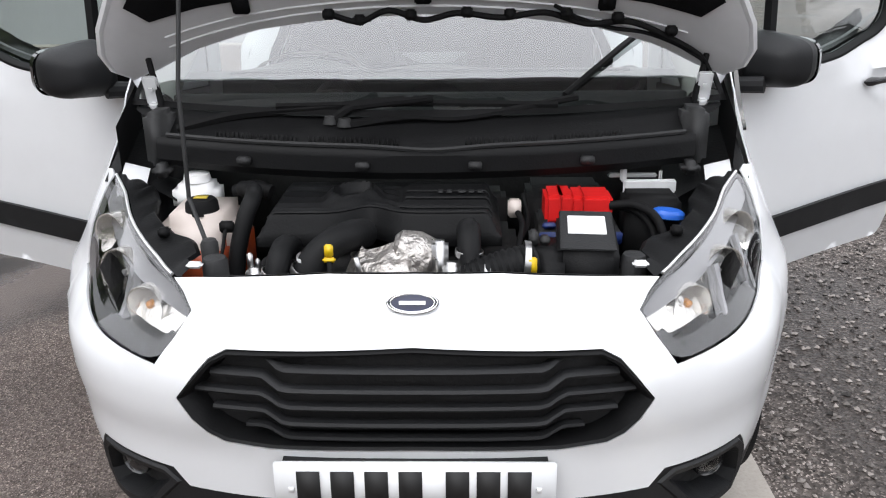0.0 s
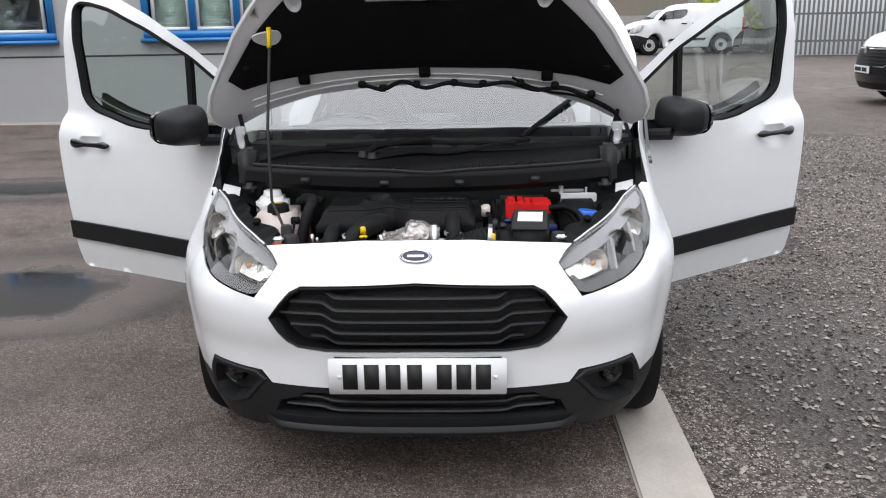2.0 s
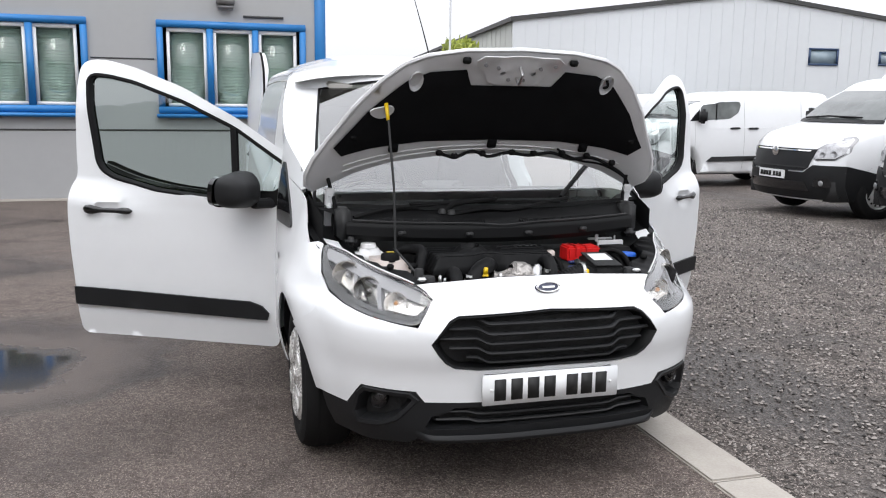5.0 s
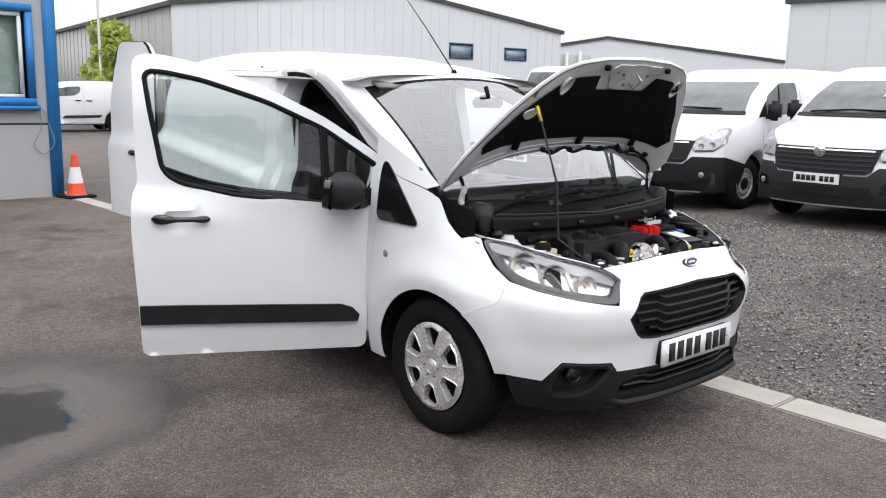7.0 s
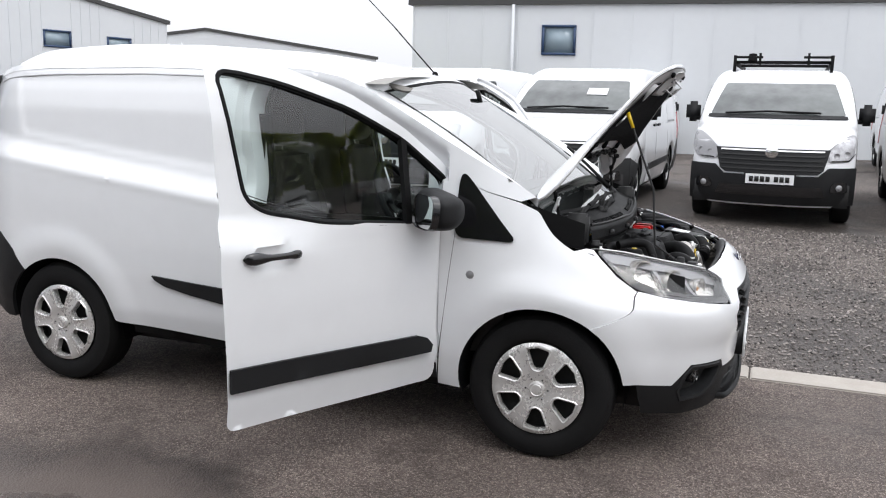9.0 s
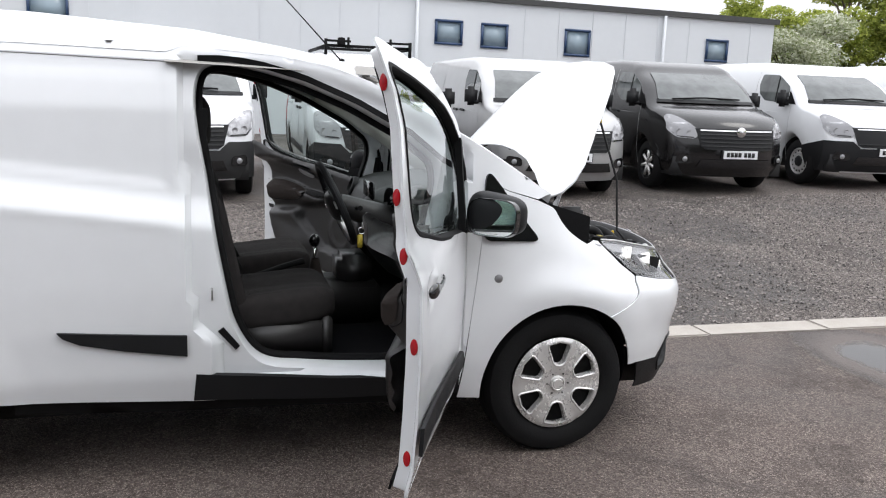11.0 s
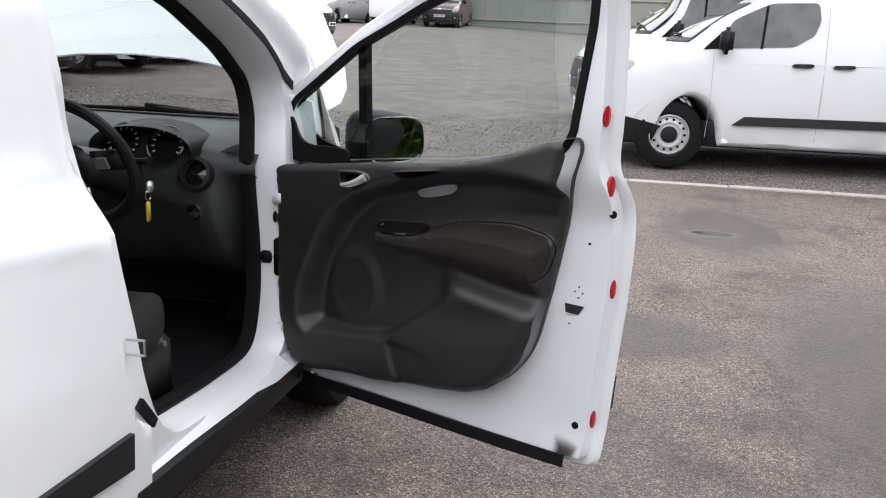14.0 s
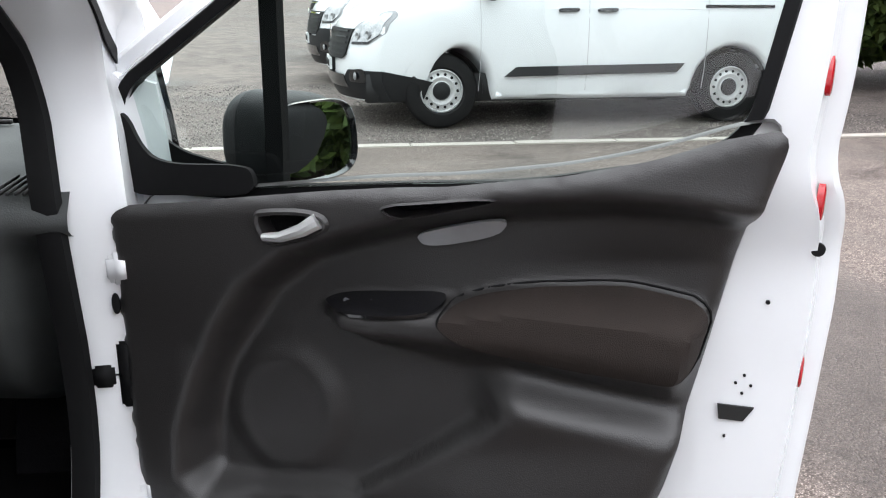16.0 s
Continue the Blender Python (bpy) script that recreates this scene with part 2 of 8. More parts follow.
def part(name, bm, material, parent=None, label="", smooth=True, sharp=35):
    """Links a bmesh as one mesh object under a thing or a part."""
    bm.normal_update()
    for e in bm.edges:
        if len(e.link_faces) == 2 and e.calc_face_angle(0) > radians(sharp):
            e.smooth = False
    ob = new(name, finish(bm, smooth))
    ob.data.materials.append(material if not isinstance(material, str) else M[material])
    ob.parent = parent
    if label:
        ob["label"] = label
    return ob


def thing(name, label, category, m=None, group="", kind=""):
    ob = new(name)
    if m is not None:
        ob.matrix_basis = m
    return tagged(ob, label, category, group, kind)


def box(bm, lo, hi, bevel=0.0, m=None):
    r = bmesh.ops.create_cube(bm, size=1)
    c = [(a + b) / 2 for a, b in zip(lo, hi)]
    s = [abs(b - a) for a, b in zip(lo, hi)]
    bmesh.ops.transform(bm, matrix=Matrix.Translation(c) @ Matrix.Diagonal((*s, 1)), verts=r["verts"])
    vs = r["verts"]
    if bevel:
        es = list({e for v in vs for e in v.link_edges})
        g = bmesh.ops.bevel(bm, geom=es, offset=bevel, segments=2, affect="EDGES", clamp_overlap=True)
        vs = list({v for f in g["faces"] for v in f.verts} | {v for v in vs if v.is_valid})
    if m is not None:
        bmesh.ops.transform(bm, matrix=m, verts=[v for v in vs if v.is_valid])
    return bm


def boxes(*spec, bevel=0.0):
    bm = bmesh.new()
    for lo, hi in spec:
        box(bm, lo, hi, bevel)
    return bm


def tube(pts, r, seg=8, bm=None, cap=True):
    """A round tube along points; r may be a list."""
    bm = bm or bmesh.new()
    pts = [Vector(p) for p in pts]
    rs = r if isinstance(r, (list, tuple)) else [r] * len(pts)
    rings = []
    up = None
    for i, p in enumerate(pts):
        d = (pts[min(i + 1, len(pts) - 1)] - pts[max(i - 1, 0)]).normalized()
        if up is None:
            up = d.orthogonal().normalized()
        up = (up - d * up.dot(d)).normalized()
        side = d.cross(up)
        rings.append([bm.verts.new(p + rs[i] * (math.cos(a) * up + math.sin(a) * side)) for a in (2 * math.pi * k / seg for k in range(seg))])
    for a, b in zip(rings, rings[1:]):
        for k in range(seg):
            bm.faces.new((a[k], a[(k + 1) % seg], b[(k + 1) % seg], b[k]))
    if cap:
        bm.faces.new(rings[0][::-1]), bm.faces.new(rings[-1])
    return bm


def curve(pts, n=6):
    """Catmull-Rom through the points."""
    P = [Vector(p) for p in pts]
    P = [2 * P[0] - P[1]] + P + [2 * P[-1] - P[-2]]
    out = []
    for i in range(1, len(P) - 2):
        a, b, c, d = P[i - 1:i + 3]
        for k in range(n):
            t = k / n
            out.append(0.5 * (2 * b + (c - a) * t + (2 * a - 5 * b + 4 * c - d) * t * t + (3 * b - a - 3 * c + d) * t ** 3))
    return out + [P[-2]]


def lathe(prof, seg=32, bm=None, m=None):
    """Turns (r, x) about the x axis."""
    bm = bm or bmesh.new()
    rings = []
    for r, x in prof:
        rings.append([bm.verts.new((x, r * math.cos(2 * math.pi * k / seg), r * math.sin(2 * math.pi * k / seg))) for k in range(seg)])
    for a, b in zip(rings, rings[1:]):
        for k in range(seg):
            bm.faces.new((a[k], a[(k + 1) % seg], b[(k + 1) % seg], b[k]))
    if m is not None:
        bmesh.ops.transform(bm, matrix=m, verts=[v for ring in rings for v in ring])
    return bm


def inside(p, poly):
    x, y = p
    c = False
    for i in range(len(poly)):
        (x1, y1), (x2, y2) = poly[i - 1], poly[i]
        if (y1 > y) != (y2 > y) and x < (x2 - x1) * (y - y1) / (y2 - y1) + x1:
            c = not c
    return c


def dense(poly, step, closed=True):
    out = []
    for i in range(len(poly) if closed else len(poly) - 1):
        a, b = Vector(poly[i]), Vector(poly[(i + 1) % len(poly)])
        k = max(1, int((b - a).length / step + 0.5))
        out += [tuple(a.lerp(b, j / k)) for j in range(k)]
    return out if closed else out + [tuple(poly[-1])]


def rounded(poly, n=5, passes=2):
    """Corner-cut rounding of a closed outline."""
    P = [Vector(p) for p in poly]
    cut = 0.022
    for _ in range(passes + 1 if passes else 0):
        Q = []
        for i in range(len(P)):
            a, b = P[i], P[(i + 1) % len(P)]
            k = min(0.27, cut / max(1e-6, (b - a).length))
            Q += [a.lerp(b, k), a.lerp(b, 1 - k)]
        P = Q
        cut *= 0.45
    return [tuple(p) for p in P]


def inset2(poly, d):
    """Moves a closed outline inwards by d."""
    P = [Vector(p) for p in poly]
    area = sum(P[i - 1].x * P[i].y - P[i].x * P[i - 1].y for i in range(len(P)))
    sg = 1 if area > 0 else -1
    out = []
    for i in range(len(P)):
        a, b, c = P[i - 1], P[i], P[(i + 1) % len(P)]
        u, v = (b - a), (c - b)
        if u.length < 1e-6 or v.length < 1e-6:
            out.append(tuple(b))
            continue
        u, v = u.normalized(), v.normalized()
        n1, n2 = Vector((-u.y, u.x)) * sg, Vector((-v.y, v.x)) * sg
        n = n1 + n2
        n = n / max(0.6, n.length_squared / 2) if n.length > 1e-6 else n1
        out.append(tuple(b + n * d))
    return out


def sheet(outline, holes, fn, step=0.05, thick=0.0, flip=False, bm=None, rim=None):
    """A curved panel: fn maps the plane's (u, v) to a place. Holes go through it. thick: folded back by that much along the normal."""
    bm = bm or bmesh.new()
    loops = [dense(outline, step)] + [dense(h, step) for h in holes]
    pts, edges = [], []
    for lp in loops:
        s = len(pts)
        pts += lp
        edges += [(s + i, s + (i + 1) % len(lp)) for i in range(len(lp))]
    us, vs = [p[0] for p in outline], [p[1] for p in outline]
    bd = np.array(pts)
    u = min(us) + step / 2
    while u < max(us):
        v = min(vs) + step / 2
        while v < max(vs):
            if inside((u, v), outline) and not any(inside((u, v), h) for h in holes) and np.min((bd[:, 0] - u) ** 2 + (bd[:, 1] - v) ** 2) > (0.55 * step) ** 2:
                pts.append((u, v))
            v += step
        u += step
    V2, _, F2, *_ = delaunay_2d_cdt([Vector(p[:2]) for p in pts], edges, [], 0, 1e-6)
    verts = [bm.verts.new(fn(p.x, p.y)) for p in V2]
    made = []
    for f in F2:
        c = sum((V2[i] for i in f), Vector((0, 0))) / len(f)
        if inside(c, outline) and not any(inside(c, h) for h in holes):
            idx = f[::-1] if flip else f
            made.append(bm.faces.new([verts[i] for i in idx]))
    lone = [v for v in verts if not v.link_faces]
    for v in lone:
        bm.verts.remove(v)
    if thick:
        for v in bm.verts:
            v.normal_update()
        keep = [v for v in verts if v.is_valid]
        for f in made:
            f.normal_update()
        norm = {}
        for v in keep:
            n = Vector()
            for f in v.link_faces:
                n += f.normal * f.calc_area()
            norm[v] = n.normalized() if n.length else Vector((0, 0, 1))
        border = [e for e in {e for f in made for e in f.edges} if len(e.link_faces) == 1]
        low = {v: bm.verts.new(v.co - norm[v] * thick) for v in keep}
        for f in made:
            bm.faces.new([low[v] for v in reversed(f.verts[:])])
        for e in border:
            lp = e.link_loops[0]
            a, b = lp.vert, lp.link_loop_next.vert
            bm.faces.new((b, a, low[a], low[b]))
    return bm


def grid(fn, nu, nv, bm=None, flip=False):
    bm = bm or bmesh.new()
    V = [[bm.verts.new(fn(i / nu, j / nv)) for j in range(nv + 1)] for i in range(nu + 1)]
    for i in range(nu):
        for j in range(nv):
            q = (V[i][j], V[i + 1][j], V[i + 1][j + 1], V[i][j + 1])
            bm.faces.new(q[::-1] if flip else q)
    return bm


def ripple(loops, fn, bm=None):
    """Joins closed outlines of equal count into bands; fn maps (loop index, point) to a place."""
    bm = bm or bmesh.new()
    R = [[bm.verts.new(fn(k, p)) for p in lp] for k, lp in enumerate(loops)]
    n = len(R[0])
    for a, b in zip(R, R[1:]):
        for k in range(n):
            bm.faces.new((a[k], a[(k + 1) % n], b[(k + 1) % n], b[k]))
    return bm


def table(T, v):
    if v <= T[0][0]:
        return T[0][1]
    for (a, p), (b, q) in zip(T, T[1:]):
        if v <= b:
            return p + (q - p) * (v - a) / (b - a)
    return T[-1][1]


def smooth01(t):
    t = min(max(t, 0), 1)
    return t * t * (3 - 2 * t)

# ---- ground: gravel yard, tarmac apron with concrete edging ----
def ground_mat(name, a, b, stone, wet, pale, sc, bump, damp=(), pools=(), dry=(), cracks=0.0):
    """Aggregate: two sizes of stone, stains, and damp that darkens and glosses the surface."""
    m = bpy.data.materials.new(name)
    m.use_nodes = True
    n, l = m.node_tree.nodes, m.node_tree.links
    p = n["Principled BSDF"]
    tc = n.new("ShaderNodeTexCoord")

    def node(kind, **kw):
        q = n.new(kind)
        for k, v in kw.items():
            q.inputs[k.replace("_", " ")].default_value = v
        return q

    def math2(op, x, y):
        q = n.new("ShaderNodeMath")
        q.operation = op
        for i, v in enumerate((x, y)):
            if isinstance(v, (int, float)):
                q.inputs[i].default_value = v
            else:
                l.new(v, q.inputs[i])
        return q.outputs[0]

    def ramp(x, lo, hi, to0=0.0, to1=1.0):
        q = n.new("ShaderNodeMapRange")
        for i, v in enumerate((lo, hi, to0, to1)):
            q.inputs[i + 1].default_value = v
        l.new(x, q.inputs[0])
        return q.outputs[0]

    def mixc(f, x, y):
        q = n.new("ShaderNodeMix")
        q.data_type = "RGBA"
        for i, v in ((0, f), (6, x), (7, y)):
            if isinstance(v, tuple):
                q.inputs[i].default_value = (*v, 1)
            elif isinstance(v, (int, float)):
                q.inputs[i].default_value = v
            else:
                l.new(v, q.inputs[i])
        return q.outputs[2]

    cells = node("ShaderNodeTexVoronoi", Scale=sc)
    cells2 = node("ShaderNodeTexVoronoi", Scale=sc * 2.7)
    big = node("ShaderNodeTexNoise", Scale=0.45, Detail=6.0, Roughness=0.6)
    mid = node("ShaderNodeTexNoise", Scale=3.0, Detail=6.0, Roughness=0.65)
    fine = node("ShaderNodeTexNoise", Scale=sc * 1.5, Detail=3.0)
    for q in (cells, cells2, big, mid, fine):
        l.new(tc.outputs["Object"], q.inputs["Vector"])
    sep = n.new("ShaderNodeSeparateColor")
    l.new(cells.outputs["Color"], sep.inputs[0])
    sep2 = n.new("ShaderNodeSeparateColor")
    l.new(cells2.outputs["Color"], sep2.inputs[0])
    base = mixc(ramp(mid.outputs[0], 0.3, 0.7), a, b)
    base = mixc(ramp(sep.outputs[0], 0.35, 1.0, 0.0, pale * 0.55), base, stone)
    base = mixc(ramp(sep2.outputs[1], 0.80, 0.96, 0.0, pale), base, tuple(min(0.6, 1.45 * c) for c in stone))
    base = mixc(ramp(sep2.outputs[0], 0.0, 0.35, 0.6, 0.0), base, tuple(c * 0.25 for c in a))
    base = mixc(ramp(sep.outputs[2], 0.0, 0.25, 0.5, 0.0), base, tuple(c * 0.3 for c in a))
    pos = n.new("ShaderNodeSeparateXYZ")
    l.new(tc.outputs["Object"], pos.inputs[0])
    patch = node("ShaderNodeTexNoise", Scale=1.15, Detail=9.0, Roughness=0.72)
    l.new(tc.outputs["Object"], patch.inputs["Vector"])
    base = mixc(ramp(patch.outputs[0], 0.48, 0.34, 0.0, 0.72), base, tuple(c * 0.35 for c in a))
    base = mixc(ramp(patch.outputs[0], 0.54, 0.70, 0.0, 0.30), base, tuple(c * 0.75 for c in stone))
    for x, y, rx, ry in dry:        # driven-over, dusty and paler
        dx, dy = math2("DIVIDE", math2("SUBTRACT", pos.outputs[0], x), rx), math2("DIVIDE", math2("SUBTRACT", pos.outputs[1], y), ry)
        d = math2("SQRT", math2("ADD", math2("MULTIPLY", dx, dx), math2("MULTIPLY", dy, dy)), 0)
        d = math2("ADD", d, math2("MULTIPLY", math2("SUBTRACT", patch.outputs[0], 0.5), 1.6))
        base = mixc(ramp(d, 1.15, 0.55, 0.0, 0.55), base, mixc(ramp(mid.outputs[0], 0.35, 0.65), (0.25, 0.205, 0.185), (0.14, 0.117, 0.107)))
    if cracks:
        warp = n.new("ShaderNodeVectorMath")
        warp.operation = "MULTIPLY_ADD"
        l.new(mid.outputs[1], warp.inputs[0]), l.new(tc.outputs["Object"], warp.inputs[2])
        warp.inputs[1].default_value = (0.5, 0.5, 0)
        net = node("ShaderNodeTexVoronoi", Scale=0.55)
        net.feature = "DISTANCE_TO_EDGE"
        l.new(warp.outputs[0], net.inputs["Vector"])
        line = math2("MULTIPLY", ramp(net.outputs["Distance"], 0.016, 0.004, 0.0, cracks), ramp(big.outputs[0], 0.44, 0.56))
        base = mixc(line, base, tuple(c * 0.16 for c in a))
    w = ramp(big.outputs[0], 0.50, 0.66, 0.0, wet)
    pool = silt = None
    for x, y, rx, ry, deep in [(*q, 0) for q in damp] + [(*q, 1) for q in pools]:
        dx, dy = math2("DIVIDE", math2("SUBTRACT", pos.outputs[0], x), rx), math2("DIVIDE", math2("SUBTRACT", pos.outputs[1], y), ry)
        d = math2("SQRT", math2("ADD", math2("MULTIPLY", dx, dx), math2("MULTIPLY", dy, dy)), 0)
        d = math2("ADD", d, math2("MULTIPLY", math2("SUBTRACT", mid.outputs[0], 0.5), 0.9))
        if deep:
            k = ramp(d, 1.0, 0.72)
            pool = math2("MAXIMUM", pool, k) if pool else k
            sl = ramp(d, 1.5, 1.15)
            silt = math2("MAXIMUM", silt, sl) if silt else sl
            w = math2("MAXIMUM", w, ramp(d, 1.75, 1.55))
        else:
            w = math2("MAXIMUM", w, ramp(d, 1.1, 0.7))
    p.inputs["Specular IOR Level"].default_value = 0.3
    wetc = mixc(0.60, base, (0.019, 0.014, 0.012))
    if pool:
        wetc = mixc(silt, wetc, mixc(ramp(fine.outputs[0], 0.3, 0.7), (0.105, 0.083, 0.072), (0.075, 0.060, 0.052)))
        wetc = mixc(pool, wetc, (0.020, 0.017, 0.015))
    l.new(mixc(w, base, wetc), p.inputs["Base Color"])
    gloss = ramp(w, 0, 1, 0.85, 0.42)
    if pool:
        gloss = math2("MAXIMUM", math2("SUBTRACT", gloss, math2("MULTIPLY", pool, 0.8)), 0.09)
    l.new(gloss, p.inputs["Roughness"])
    bp = n.new("ShaderNodeBump")
    bp.inputs["Distance"].default_value = bump
    h = math2("ADD", math2("MULTIPLY", cells.outputs["Distance"], 0.6), math2("MULTIPLY", fine.outputs[0], 0.6))
    if pool:
        l.new(math2("MINIMUM", ramp(pool, 0.0, 0.8, 1.0, 0.0), ramp(silt, 0.0, 1.0, 1.0, 0.3)), bp.inputs["Strength"])
    l.new(h, bp.inputs["Height"]), l.new(bp.outputs[0], p.inputs["Normal"])
    return m


M["tarmac"] = ground_mat("tarmac", (0.108, 0.083, 0.073), (0.064, 0.050, 0.044), (0.32, 0.270, 0.238), 0.70, 0.80, 105, 0.008,
                         damp=((-2.35, 2.35, 1.15, 1.1), (-2.5, -2.75, 0.50, 0.85), (-3.6, 5.2, 1.6, 0.7), (-3.1, 0.4, 0.7, 2.0), (-1.9, -0.3, 0.5, 0.35)),
                         pools=((-2.5, 2.15, 0.70, 0.55), (-0.02, -1.85, 0.46, 0.30), (-2.45, -2.62, 0.16, 0.07), (-3.9, 5.3, 0.9, 0.35)), cracks=0.30)
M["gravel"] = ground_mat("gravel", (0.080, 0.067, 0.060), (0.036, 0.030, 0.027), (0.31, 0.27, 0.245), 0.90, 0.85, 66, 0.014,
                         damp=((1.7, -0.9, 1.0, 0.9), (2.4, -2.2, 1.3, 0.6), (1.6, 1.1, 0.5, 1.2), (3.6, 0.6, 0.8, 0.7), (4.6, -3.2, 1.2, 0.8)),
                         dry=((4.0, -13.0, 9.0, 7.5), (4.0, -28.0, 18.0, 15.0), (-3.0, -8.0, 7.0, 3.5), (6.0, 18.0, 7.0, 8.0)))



def yard_z(x, y):
    """The yard rises gently beyond the edging."""
    start = 4.7 - 3.7 * max(0.0, min(1.0, (x - 1) / 4))
    return 0.020 * max(0.0, min(6.0, x - 1.1)) * max(0.0, min(1.0, (9 - y) / 5)) + 0.027 * max(0.0, min(44.0, -y - start))


def spread(t):
    return 1200 * (2 * t - 1) ** 3


bm = grid(lambda u, v: Vector((spread(u), spread(v), yard_z(spread(u), spread(v)))), 90, 90)
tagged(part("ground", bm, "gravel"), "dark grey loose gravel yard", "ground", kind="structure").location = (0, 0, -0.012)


def edge_x(y):
    """The apron's long edge drifts slowly outwards."""
    return 0.684 + 0.004 * y


def end_y(x):
    """The apron's short edge."""
    return -4.62 + 0.019 * x


def apron(u, v):
    x = -30 + (30 + edge_x(0)) * u
    return Vector((x + (edge_x(44 * v) - edge_x(0)) * u, end_y(x) + 0.05 + 44 * v, 0))


bm = grid(apron, 4, 6)

tagged(part("pavement", bm, "tarmac"), "worn brown-grey tarmac apron with damp patches", "tarmac", kind="structure")


# loose stones near the apron, and pale chips further out
rng = np.random.default_rng(4)


def stones(count, x0, x1, y0, y1, s0, s1, keep):
    pts = np.column_stack([rng.uniform(x0, x1, count), rng.uniform(y0, y1, count)])
    pts = pts[[keep(x, y) for x, y in pts]]
    n = len(pts)
    octa = np.array([(1, 0, 0), (-1, 0, 0), (0, 1, 0), (0, -1, 0), (0, 0, 1), (0, 0, -1)], float)
    tri = np.array([(0, 2, 4), (2, 1, 4), (1, 3, 4), (3, 0, 4), (2, 0, 5), (1, 2, 5), (3, 1, 5), (0, 3, 5)])
    size = rng.uniform(s0, s1, (n, 1, 1)) * rng.uniform(0.6, 1.3, (n, 6, 1))
    ang = rng.uniform(0, 2 * math.pi, n)
    v = octa[None] * size * np.array([1, 0.75, 0.6])
    c, s = np.cos(ang)[:, None], np.sin(ang)[:, None]
    x, y = v[..., 0] * c - v[..., 1] * s, v[..., 0] * s + v[..., 1] * c
    lift = np.array([yard_z(*p) for p in pts])[:, None] - 0.006
    V = np.stack([x + pts[:, :1], y + pts[:, 1:], v[..., 2] + lift], -1).reshape(-1, 3)
    F = (tri[None] + 6 * np.arange(n)[:, None, None]).reshape(-1, 3)
    me = bpy.data.meshes.new("stones")
    me.from_pydata(V.tolist(), [], F.tolist())
    return me


M["stone"] = leaf_mat("gravel_stone", (0.013, 0.0112, 0.0102), (0.36, 0.325, 0.30), 0.0)
M["stone"].node_tree.nodes["Principled BSDF"].inputs["Roughness"].default_value = 0.75
ob = new("gravel_stones", stones(60000, 0.8, 6.3, -8, 8, 0.004, 0.0165, lambda x, y: x > edge_x(y) + 0.25 or y < end_y(x) - 0.08))
ob.data.materials.append(M["stone"])
tagged(ob, "loose dark grey gravel chippings", "gravel", kind="stuff")
ob = new("gravel_stones", stones(24000, -7.0, 0.9, -8.6, -4.6, 0.004, 0.0115, lambda x, y: y < end_y(x) - 0.08))
ob.data.materials.append(M["stone"])
tagged(ob, "loose dark grey gravel chippings", "gravel", kind="stuff")

# concrete edging, kerb by kerb
kerb = thing("kerb_edging", "pale flush concrete edging strip of separate kerbs", "kerb", kind="structure")
bm = box(bmesh.new(), (-0.117, -0.455, -0.12), (0.117, 0.455, 0.008), 0.008)
kmesh = finish(bm, False)
kmesh.materials.append(M["concrete"])
lean = math.atan(0.004)
for i in range(28):
    y = -4.22 + 0.92 * i
    k = new("kerb", kmesh)
    k.parent, k.matrix_basis = kerb, pose(edge_x(y) + 0.117, y, -0.001 + 0.002 * ((i * 7) % 3), 0, 0, -math.degrees(lean))
for i in range(18):
    k = new("kerb", kmesh)
    k.parent, k.matrix_basis = kerb, pose(0.44 - 0.92 * i, end_y(0.44 - 0.92 * i), -0.001 + 0.002 * ((i * 5) % 3), 0, 0, 91.1) @ Matrix.Diagonal((0.6, 1, 1, 1))


